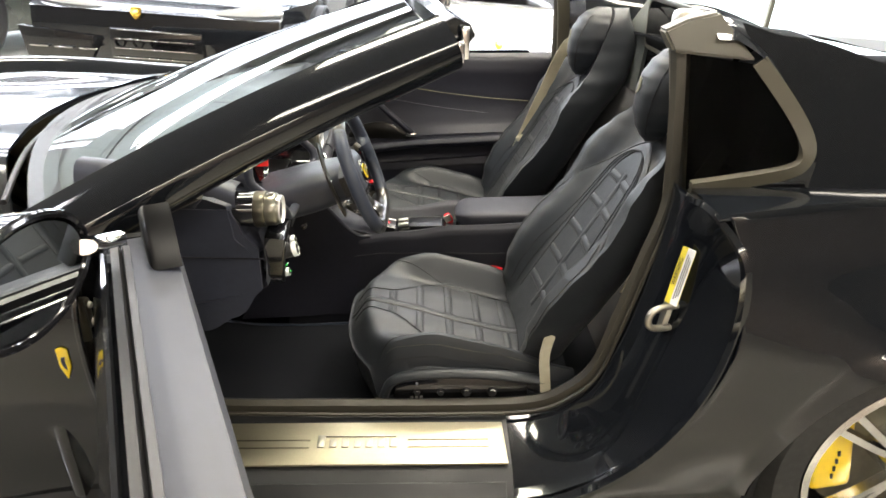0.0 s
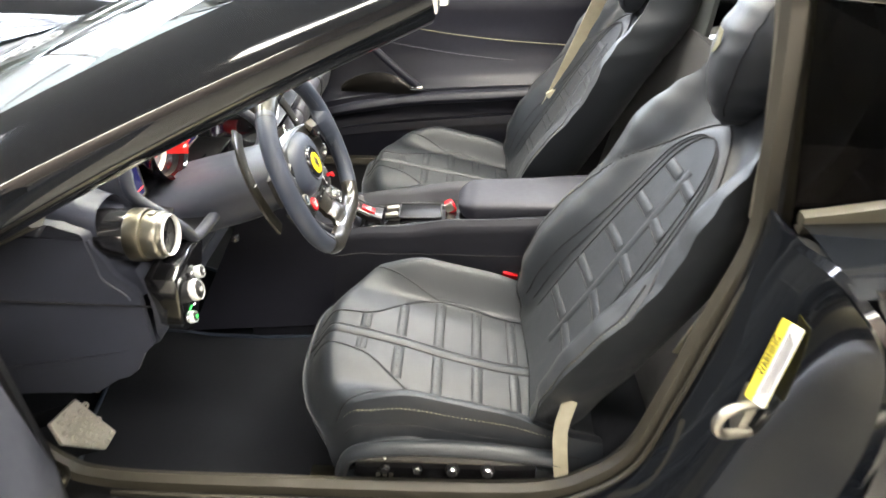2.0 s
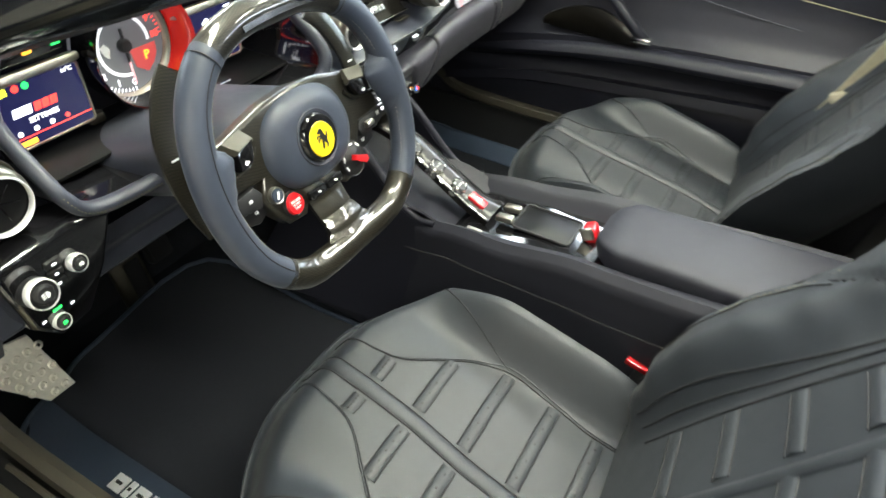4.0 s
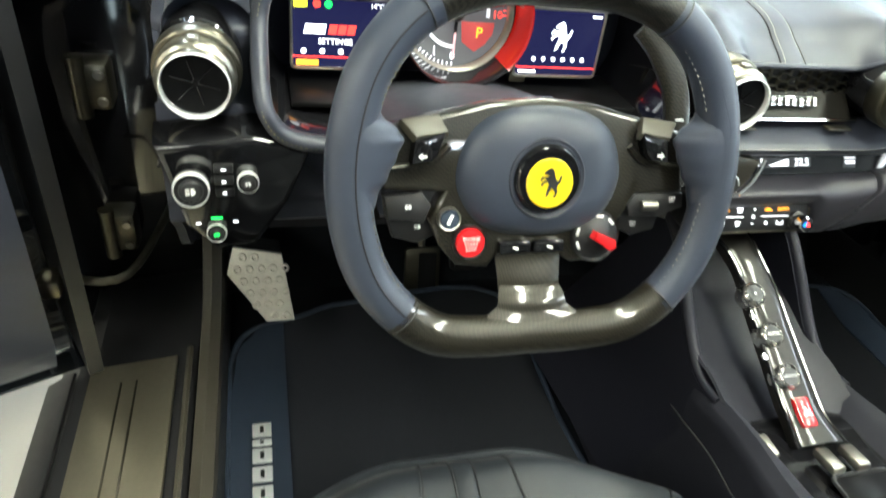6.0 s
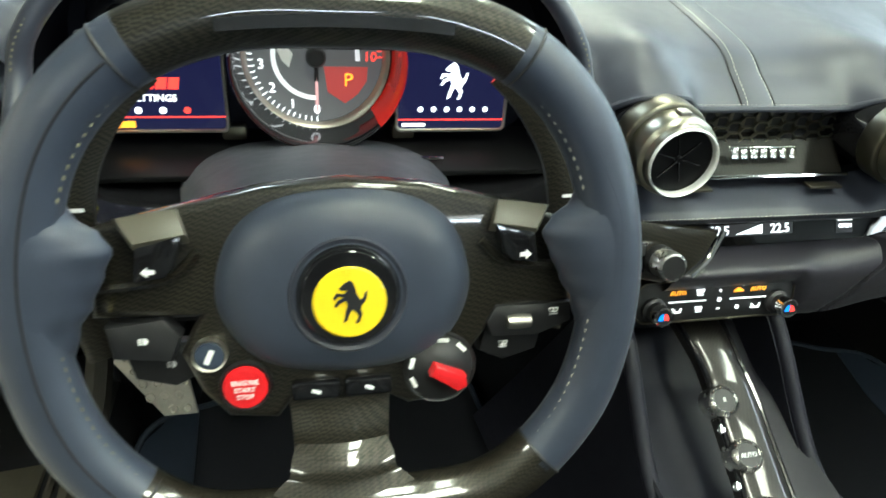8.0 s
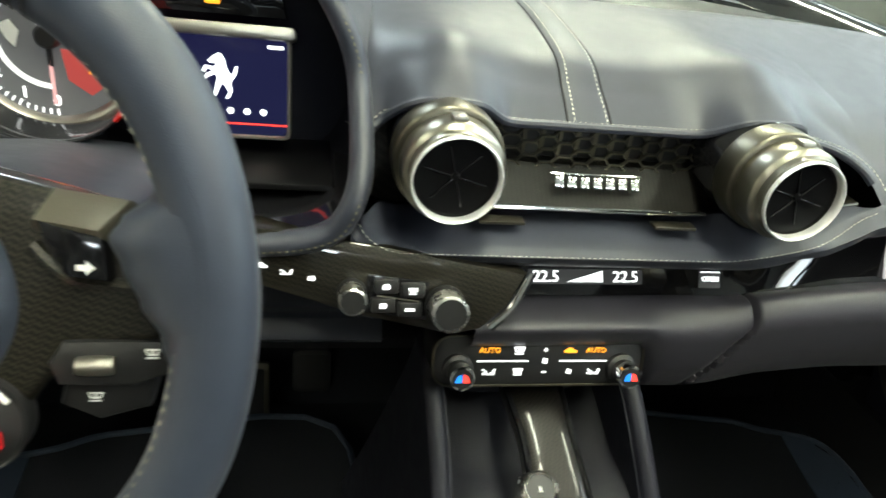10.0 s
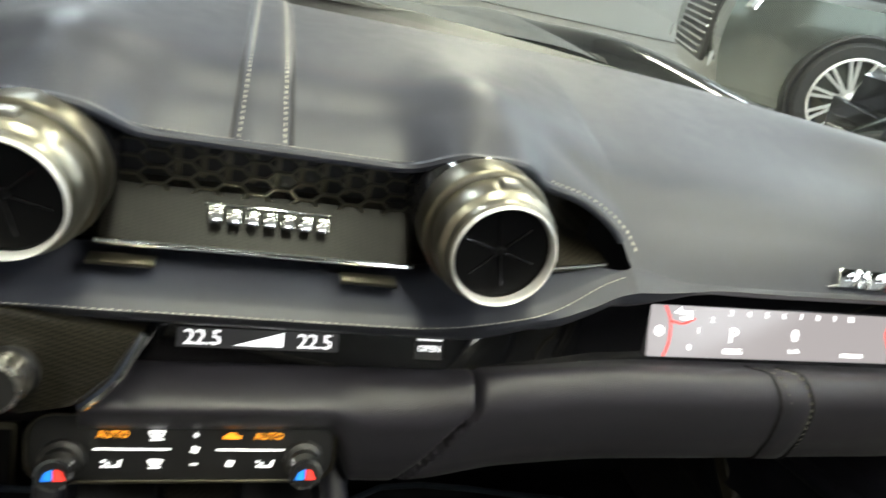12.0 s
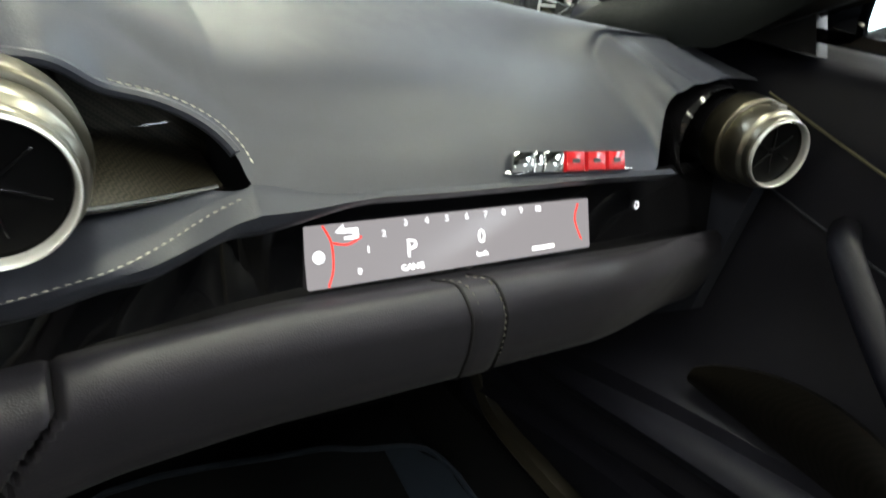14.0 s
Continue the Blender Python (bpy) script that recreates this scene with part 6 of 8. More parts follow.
# model badge on the passenger's side: plain slanted blocks
bm_ = facing((-0.2335, 2.552, 0.8505), (0, 1, 0), (-0.55, 0, 0.83))
bd = part("model_badge", plate([(-0.066, -0.0075), (0.062, -0.0075), (0.066, -0.0055), (-0.062, -0.0055)], 0.002, bm_, 0.0005), CHROME, dash, "chrome and red block badge")
for i in range(6):
    w_ = 0.008 if i == 1 else 0.0185
    x_ = (-0.062, -0.0425, -0.033, -0.0115, 0.0105, 0.0325)[i]
    blk = [(x_, -0.0072), (x_ + w_, -0.0072), (x_ + w_ + 0.003, 0.0072), (x_ + 0.003, 0.0072)]
    part("badge_block", plate(blk, 0.004, bm_ @ Matrix.Translation((0.003, 0, 0.003)), 0.0012), CHROME if i < 3 else RED, bd, "chrome block" if i < 3 else "red block")
    cut = [(x_ + w_ * 0.34, -0.0015), (x_ + w_ * 0.75, -0.0015), (x_ + w_ * 0.78, 0.0015), (x_ + w_ * 0.37, 0.0015)]
    part("block_slot", plate(cut, 0.001, bm_ @ Matrix.Translation((0.003, 0, 0.0034))), PLASTIC, bd)

# padded lower dash
def pad(u, v):
    y = lerp(1.985, 2.79, u)
    top = table(y, [(1.985, 0.752), (2.2, 0.755), (2.35, 0.765), (2.62, 0.768), (2.80, 0.765)])
    fade = 0.03 * step(y, 2.60, 2.80)
    up_ = 0.014 * step(y, 2.16, 2.26)
    pts = [(-0.262, top - 0.001), (-0.232, top - 0.001 + up_ * 0.2), (-0.212 - fade, top - 0.006 + up_), (-0.199 - fade, top - 0.020 + up_), (-0.199 - fade, top - 0.040 + up_), (-0.206 - fade, top - 0.070 + up_), (-0.226 - fade, top - 0.098 + up_), (-0.32, top - 0.126)]
    hgt = table(y, [(1.985, 0.42), (2.126, 0.42), (2.150, 0.94), (2.215, 1.0)])
    pts = pts[:3] + [(a, top - 0.006 + (b - top + 0.006) * hgt) for a, b in pts[3:]]
    f = v * (len(pts) - 1)
    i = min(int(f), len(pts) - 2)
    t = f - i
    a, b, c, d = (Vector(pts[min(max(i + j, 0), len(pts) - 1)]) for j in (-1, 0, 1, 2))
    p = 0.5 * ((2 * b) + (c - a) * t + (2 * a - 5 * b + 4 * c - d) * t * t + (3 * b - a - 3 * c + d) * t ** 3)
    gap = 0.012 * bell(y - (2.222 - 0.55 * max(0, v - 0.45) * 0.2), 0.0022)
    return Vector((p.x - gap, y, p.y - gap * 0.4))


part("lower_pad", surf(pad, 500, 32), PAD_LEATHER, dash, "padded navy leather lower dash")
for yy in (2.4405, 2.4605):
    part("stitching", stitches([pad((yy + 0.012 + 0.03 * k / 20 - 1.985) / 0.805, 0.16 + 0.6 * k / 20) + Vector((0.0012, 0, 0.0004)) for k in range(21)], 0.004, 0.0025, up=(0, 1, 0)), STITCH, dash)
    part("strap_seam", sweep([pad((yy + 0.012 + 0.03 * k / 20 + (0.005 if yy > 2.45 else -0.005) - 1.985) / 0.805, 0.14 + 0.72 * k / 20) + Vector((0.0004, 0, 0)) for k in range(21)], ring(0.0013, 6), up=(0, 1, 0)), GROOVE, dash)
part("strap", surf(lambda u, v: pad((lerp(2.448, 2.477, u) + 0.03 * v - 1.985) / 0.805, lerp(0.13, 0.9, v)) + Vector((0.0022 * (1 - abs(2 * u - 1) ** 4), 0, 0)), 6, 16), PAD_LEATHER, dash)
part("under_dash", surf(lambda u, v: Vector((lerp(-0.30, -0.74, v), lerp(1.36, 2.79, u), lerp(0.655, 0.60, v))), 6, 6, 0.01), SUEDE, dash, "black underside of the dash")
part("dash_end", plate([(-0.225, 0.835), (-0.24, 0.68), (-0.32, 0.62), (-0.74, 0.60), (-0.74, 0.86), (-0.5, 0.92), (-0.3, 0.88)], 0.02, facing((0, 2.80, 0), (1, 0, 0), (0, 0, 1))), LEATHER, dash)

def icon(kind, h, m):
    """A small printed symbol of height h, lying on m."""
    def bar(x, y, w, t, turn=0):
        return moved(box((0, 0, 0), (w * h, t * h, 0.0006), 0.0), m @ Matrix.Translation((x * h, y * h, 0.0003)) @ pose(0, 0, 0, 0, 0, turn))

    def flat(pts):
        return plate([(x * h, y * h) for x, y in pts], 0.0006, m @ Matrix.Translation((0, 0, 0.0006)))
    if kind == "lamp":
        return merge(flat([(0.0, -0.5), (0.35, -0.45), (0.62, 0.0), (0.35, 0.45), (0.0, 0.5)]), *[bar(-0.42, y, 0.55, 0.16, 12) for y in (-0.32, 0.0, 0.32)])
    if kind == "screen":
        return merge(bar(0, 0.45, 1.5, 0.16), bar(0, -0.15, 0.9, 0.16), bar(-0.62, 0.15, 0.16, 0.66, 24), bar(0.62, 0.15, 0.16, 0.66, -24), bar(0, -0.5, 1.3, 0.16), bar(0, 0.15, 0.3, 0.35))
    if kind == "seat":
        return merge(flat([(0.1, -0.5), (0.9, -0.5), (0.95, -0.25), (1.15, 0.45), (0.9, 0.5), (0.66, -0.2), (0.1, -0.22)]), *[bar(x, y, 0.34, 0.28, 20) for x, y in ((-0.9, 0.3), (-0.45, 0.0), (-0.9, -0.35), (-0.3, -0.4))])
    if kind == "car":
        return flat([(-1.2, -0.4), (1.2, -0.4), (1.2, 0.0), (0.7, 0.1), (0.3, 0.5), (-0.5, 0.5), (-0.8, 0.1), (-1.2, 0.0)])
    if kind == "fan":
        return merge(*[bar(0.32 * math.cos(a), 0.32 * math.sin(a), 0.42, 0.3, math.degrees(a) + 35) for a in (0.4, 1.97, 3.54, 5.11)])
    if kind == "plus":
        return merge(bar(0, 0, 1.0, 0.26), bar(0, 0.32, 0.26, 0.4), bar(0, -0.32, 0.26, 0.4))
    return bar(0, 0, 1.6, 0.45)


# climate control panel
ac = facing((-0.204, 2.045, 0.7055), (0, 1, 0), (-0.28, 0, 0.96))
acp = part("climate_panel", plate(rounded(0.176, 0.042, 0.014), 0.05, ac, 0.003), PLASTIC, dash, "black climate control panel")
part("panel_rim", moved(sweep([Vector((a, b, 0)) for a, b in rounded(0.176, 0.042, 0.014)], ring(0.0011, 6), True), ac), DARKMETAL, acp)
for s in (-1, 1):
    kn = part("temperature_knob", lathe([(0, 0.021), (0.0085, 0.021), (0.0095, 0.019), (0.0095, 0.006), (0.0125, 0.004), (0.0125, 0)], 28, ac @ Matrix.Translation((0.0685 * s, -0.006, 0))), PLASTIC, acp)
    part("knob_rim", lathe([(0.0078, 0.0212), (0.0098, 0.0208), (0.0098, 0.012)], 28, ac @ Matrix.Translation((0.0685 * s, -0.006, 0))), CHROME, kn)
    part("blue_mark", plate([(-0.006, -0.003), (-0.0005, -0.003), (-0.0005, 0.004), (-0.004, 0.002)], 0.0003, ac @ Matrix.Translation((0.0685 * s, -0.006, 0.0215))), material("blue_mark", (0.02, 0.2, 0.8), 0.4, 0, 0, emit=(0.02, 0.25, 1), power=0.8), kn)
    part("red_mark", plate([(0.0005, -0.003), (0.006, -0.003), (0.004, 0.002), (0.0005, 0.004)], 0.0003, ac @ Matrix.Translation((0.0685 * s, -0.006, 0.0215))), GLOW_RED, kn)
for k, (dx, txt, mt) in enumerate(((-0.043, "AUTO", GLOW_AMBER), (0.046, "AUTO", GLOW_AMBER))):
    fillet(txt, 0.0062, ac @ Matrix.Translation((dx, 0.009, 0.0006)), mt, acp, "word")
for dx, dy, kind, h_, mt in ((-0.019, 0.009, "screen", 0.0055, GLOW_WHITE), (0.003, 0.0095, "plus", 0.003, GLOW_WHITE), (0.024, 0.009, "car", 0.0045, GLOW_AMBER), (-0.043, -0.009, "seat", 0.0048, GLOW_WHITE), (-0.019, -0.009, "screen", 0.0050, GLOW_WHITE),
                             (0.003, 0.0, "fan", 0.0048, GLOW_WHITE), (0.003, -0.0095, "bar", 0.0022, GLOW_WHITE), (0.024, -0.009, "fan", 0.0046, GLOW_WHITE), (0.045, -0.009, "seat", 0.0048, GLOW_WHITE)):
    part("symbol", icon(kind, h_, ac @ Matrix.Translation((dx, dy, 0.0004))), mt, acp, smooth=False)
for a, b in ((-0.053, -0.011), (0.015, 0.056)):
    part("divider", plate(rounded(b - a, 0.001, 0.0003, 1, (a + b) / 2, 0.0), 0.0004, ac @ Matrix.Translation((0, 0, 0.0008))), GLOW_WHITE, acp)

# carbon switch panel beside the wheel
cp = facing((-0.192, 1.932, 0.778), (0.0, 1, 0.02), (-0.3, 0, 0.95))
cpan = part("switch_panel", plate([(-0.11, 0.045), (-0.02, 0.032), (0.085, 0.012), (0.072, -0.012), (0.052, -0.030), (0.03, -0.034), (-0.04, -0.018), (-0.11, 0.005)], 0.05, cp, 0.005), CARBON, dash, "carbon switch panel")
part("bright_edge", moved(tube([(0.087, 0.013, 0.001), (0.074, -0.012, 0.002), (0.058, -0.028, 0.001)], 0.003, 8), cp), CHROME, cpan)
for (dx, dy, r_) in ((0.024, -0.010, 0.0128), (-0.042, -0.001, 0.0092)):
    kn = part("rotary_knob", lathe([(0, 0.026), (r_ * 0.86, 0.026), (r_, 0.023), (r_, 0.008), (r_ * 1.12, 0.006), (r_ * 1.12, 0)], 32, cp @ Matrix.Translation((dx, dy, 0.0))), PLASTIC, cpan)
    part("knob_rim", lathe([(r_ * 0.86, 0.0264), (r_ * 1.01, 0.0258), (r_ * 1.04, 0.022), (r_ * 1.06, 0.0085)], 32, cp @ Matrix.Translation((dx, dy, 0.0))), KNOB_SILVER, kn, "bright brushed knob side")
part("key_plate", plate([(-0.031, 0.0125), (0.0125, 0.0065), (0.0105, -0.0215), (-0.033, -0.0155)], 0.004, cp @ Matrix.Translation((0, 0, 0.0012)), 0.001), GLOSS, cpan, "gloss black key plate")
part("key_line", moved(box((0, 0, 0), (0.030, 0.0008, 0.0006), 0.0), cp @ Matrix.Translation((-0.010, -0.0045, 0.0045)) @ pose(0, 0, 0, 0, 0, -8)), SATIN, cpan)
for i in range(2):
    for j in range(2):
        key = part("switch_key", moved(box((0, 0, 0), (0.017, 0.011, 0.006), 0.0015), cp @ Matrix.Translation((-0.018 + 0.0185 * i - 0.002 * j, 0.004 - 0.0135 * j - 0.003 * i, 0.002))), PLASTIC, cpan)
        part("symbol", icon(("lamp", "lamp", "screen", "bar")[2 * i + j], 0.0040, cp @ Matrix.Translation((-0.018 + 0.0185 * i - 0.002 * j, 0.004 - 0.0135 * j - 0.003 * i, 0.0051))), GLOW_WHITE, key, smooth=False)
for k in range(3):
    part("symbol", icon(("car", "seat", "lamp")[k], 0.0036, cp @ Matrix.Translation((-0.103 + 0.017 * k, 0.018 - 0.0045 * k, 0.0006))), GLOW_WHITE, cpan, smooth=False)

# driver's side: outer pod, switch pod, knee panel
def pod(u, v):
    a = 2 * math.pi * u
    x = table(v, [(0, -0.62), (0.55, -0.36), (1, -0.290)])
    ry, rz = table(v, [(0, 0.050), (0.6, 0.048), (1, 0.045)]), table(v, [(0, 0.13), (0.6, 0.082), (1, 0.054)])
    e = lambda t: math.copysign(abs(t) ** 0.7, t)
    return Vector((x, 1.399 + ry * e(math.cos(a)) + 0.008 * (1 - v), 0.865 + rz * e(math.sin(a)) - 0.02 * (1 - v)))


part("outer_pod", surf(pod, 40, 16, wrap_u=True), LEATHER, dash, "navy leather pod round the outer vent")
part("outer_face", surf(lambda u, v: (lambda z: Vector((table(z, [(0.775, -0.246), (0.82, -0.280), (0.888, -0.286), (0.906, -0.325), (0.914, -0.43)]) - 0.02 * (1 - math.sin(math.pi * min(1, u * 3) / 2)), lerp(1.345, 1.446, u), z)))(lerp(0.775, 0.914, v)), 16, 30), LEATHER, dash, "navy leather round the outer vent")


def knee(u, v):
    y = lerp(1.348, 1.92, u)
    inner = step(y, 1.44, 1.50)
    pts = [(lerp(-0.245, -0.245, inner), lerp(0.83, 0.752, inner)), (lerp(-0.236, -0.238, inner), lerp(0.78, 0.735, inner)), (lerp(-0.240, -0.25, inner), 0.715), (-0.25, 0.690), (-0.38, 0.655), (-0.62, 0.61)]
    f = v * (len(pts) - 1)
    i = min(int(f), len(pts) - 2)
    t = f - i
    a, b, c, d = (Vector(pts[min(max(i + j, 0), len(pts) - 1)]) for j in (-1, 0, 1, 2))
    p = 0.5 * ((2 * b) + (c - a) * t + (2 * a - 5 * b + 4 * c - d) * t * t + (3 * b - a - 3 * c + d) * t ** 3)
    return Vector((p.x, y, p.y))


part("knee_panel", surf(knee, 30, 24), LEATHER, dash, "navy leather knee panel")
part("dash_side", surf(lambda u, v: Vector((lerp(-0.72, table(v, [(0, -0.30), (0.25, -0.282), (0.5, -0.25), (1, -0.25)]), u), 1.346 + 0.008 * math.sin(math.pi * u), lerp(0.88, table(u, [(0, 0.555), (0.70, 0.575), (0.88, 0.618), (1, 0.690)]), v))), 24, 20, (0, 0.01, 0)), LEATHER, dash, "navy leather dash end panel")
part("side_seam", sweep([Vector((lerp(-0.68, -0.235, i / 10), 1.3445, 0.776 - 0.010 * i / 10)) for i in range(11)], ring(0.0016, 6)), GROOVE, dash)
sp_m = facing((-0.201, 1.408, 0.745), (-0.06, 1, 0), (0.12, 0, 1))
pods = part("light_switch_pod", plate([(-0.060, 0.066), (0.03, 0.074), (0.085, 0.060), (0.062, -0.006), (0.030, -0.060), (-0.012, -0.066), (-0.040, -0.031)], 0.045, sp_m, 0.008, 3), GLOSS, dash, "gloss black light switch panel")
LIGHT_KNOBS = [((-0.170, 1.380, 0.776), 0.0170, 0.032), ((-0.184, 1.431, 0.775), 0.0105, 0.018), ((-0.196, 1.397, 0.709), 0.0100, 0.0121)]
for pos, r_, ln_ in LIGHT_KNOBS:
    km = facing(pos, (-0.06, 1, 0), (-0.25, 0, 0.97))
    kn = part("rotary_knob", lathe([(0, 0.0), (r_ * 0.60, 0.0), (r_ * 0.68, -0.003), (r_ * 0.94, -0.003), (r_ * 0.96, -0.006), (r_ * 0.96, -ln_)], 36, km), PLASTIC, pods)
    part("knob_rim", lathe([(r_ * 0.88, -0.0030), (r_ * 0.91, -0.0010), (r_ * 0.98, -0.0024), (r_ * 1.0, -0.007), (r_ * 0.98, -0.012)], 36, km), RING, kn)
    part("knob_face", lathe([(0, 0.0012), (r_ * 0.5, 0.0010), (r_ * 0.56, 0.0)], 24, km), PLASTIC, kn)
    part("symbol", icon("lamp", r_ * 0.42, km @ Matrix.Translation((0, 0, 0.0012))), GLOW_GREEN if ln_ < 0.015 else WHITE, kn, "green lit symbol" if ln_ < 0.015 else "")
part("lit_word_bar", moved(box((0, 0, 0), (0.011, 0.003, 0.0008), 0.0004), sp_m @ Matrix.Translation((-0.010, -0.020, 0.0008))), GLOW_GREEN, pods)
for dy in (0.042, 0.028, 0.014):
    pk = part("pod_key", moved(box((0, 0, 0), (0.018, 0.010, 0.006), 0.0015), sp_m @ Matrix.Translation((0.000, dy, 0.001))), PLASTIC, pods)
    part("symbol", icon("lamp" if dy < 0.04 else "bar", 0.0030, sp_m @ Matrix.Translation((0.000, dy, 0.0040))), GLOW_WHITE, pk)
for dx in (-0.028, 0.008):
    part("symbol", moved(box((0, 0, 0), (0.0048, 0.0018, 0.0008), 0.0003), sp_m @ Matrix.Translation((dx, -0.026, 0.0008))), GLOW_WHITE, pods)
SVM = facing((-0.368, 1.378, 0.912), (0, 1, 0), (-0.75, 0, 0.66))
sv = part("small_vent", plate(rounded(0.058, 0.030, 0.008), 0.03, SVM, 0.003), LEATHER, dash, "small demister vent in a leather frame")
# Raised black plate for the dark gap behind the slats.
part("vent_recess", plate(rounded(0.044, 0.019, 0.004), 0.001, SVM @ Matrix.Translation((0, 0, 0.0008))), GROOVE, sv)
for k in range(4):
    part("vent_slat", moved(box((0, 0, 0), (0.042, 0.0018, 0.004), 0.0004), SVM @ Matrix.Translation((0, -0.0068 + 0.0045 * k, 0.002)) @ pose(0, 0, 0, 25, 0, 0)), PLASTIC, sv)

# ---- instrument cluster ----
HORSE = [(0.0000, 0.0130), (0.0018, 0.0118), (0.0032, 0.0088), (0.0036, 0.0058), (0.0050, 0.0030), (0.0062, 0.0016), (0.0070, 0.0024), (0.0086, 0.0062), (0.0098, 0.0064), (0.0092, 0.0026), (0.0078, -0.0002), (0.0066, -0.0012), (0.0058, -0.0040), (0.0068, -0.0066), (0.0050, -0.0112), (0.0030, -0.0118), (0.0046, -0.0078), (0.0030, -0.0050), (0.0012, -0.0036), (-0.0004, -0.0062), (-0.0018, -0.0100), (-0.0040, -0.0112), (-0.0030, -0.0078), (-0.0022, -0.0042), (-0.0012, -0.0010),
         (-0.0022, 0.0016), (-0.0058, 0.0000), (-0.0074, -0.0022), (-0.0086, -0.0014), (-0.0070, 0.0014), (-0.0032, 0.0034), (-0.0064, 0.0042), (-0.0080, 0.0020), (-0.0092, 0.0030), (-0.0074, 0.0060), (-0.0030, 0.0054), (-0.0012, 0.0074), (-0.0052, 0.0074), (-0.0058, 0.0088), (-0.0030, 0.0112)]
cl = thing("instrument_cluster", "lit instrument cluster with a red-rimmed rev counter between two screens", "instrument cluster")
YC = 1.676


def rim_x(z):
    """How far forward the padded rim lies at height z."""
    return -0.205 - 0.075 * step(z, 0.83, 0.915) - 0.03 * step(z, 0.92, 1.0)


def cl_out(k, d=0.0, n=10):
    """Outline of the hood's opening, in y and z."""
    pts = [(1.446, 0.87), (1.452, 0.835), (1.476, 0.812), (1.54, 0.804), (YC, 0.802), (1.81, 0.804), (1.868, 0.812), (1.888, 0.835), (1.894, 0.87), (1.884, 0.93), (1.84, 0.982), (1.76, 1.003), (YC, 1.008), (1.59, 1.003), (1.505, 0.982), (1.454, 0.93)]
    out = curve([(0, y, z) for y, z in pts], n, True)
    return [Vector((0, YC + (p.y - YC) * k, 0.88 + (p.z - 0.88) * k)) for p in out]


o1, o2 = cl_out(1.0, n=5), cl_out(0.97, n=5)
part("cluster_well", surf(lambda u, v: (lambda i: Vector((lerp(rim_x(o1[i].z), -0.385, v), *(lerp(a, b, v) for a, b in zip((o1[i].y, o1[i].z), (o2[i].y, o2[i].z))))))(round(u * len(o1)) % len(o1)), len(o1), 4, wrap_u=True), GLOSS, cl, "gloss black cluster well")
part("back_plate", plate([(p.y, p.z) for p in o2], 0.004, facing((-0.384, 0, 0), (0, 1, 0), (0, 0, 1))), SUEDE, cl)
part("hood_rim", sweep([Vector((rim_x(p.z), p.y, p.z)) for p in o1], ring(0.0085, 12, 0.011), True, up=(1, 0, 0)), LEATHER, cl, "padded leather rim")
o3 = cl_out(1.018, n=5)
part("stitching", stitches([Vector((rim_x(p.z) + 0.0108, p.y, p.z)) for p in cl_out(1.010, n=5)], 0.0030, 0.0018, 0.0006, up=(1, 0, 0)), STITCH_DARK, cl)


def hood_fn(u, v):
    i = u * (len(o3) - 1)
    p = o3[round(i) % len(o3)]
    back = Vector((-0.60, YC + (p.y - YC) * 1.18, min(p.z, 0.90)))
    q = Vector((rim_x(p.z) - 0.003, p.y, p.z))
    f = q.lerp(back, v)
    f.z += 0.02 * math.sin(math.pi * v) if p.z > 0.9 else 0
    return f


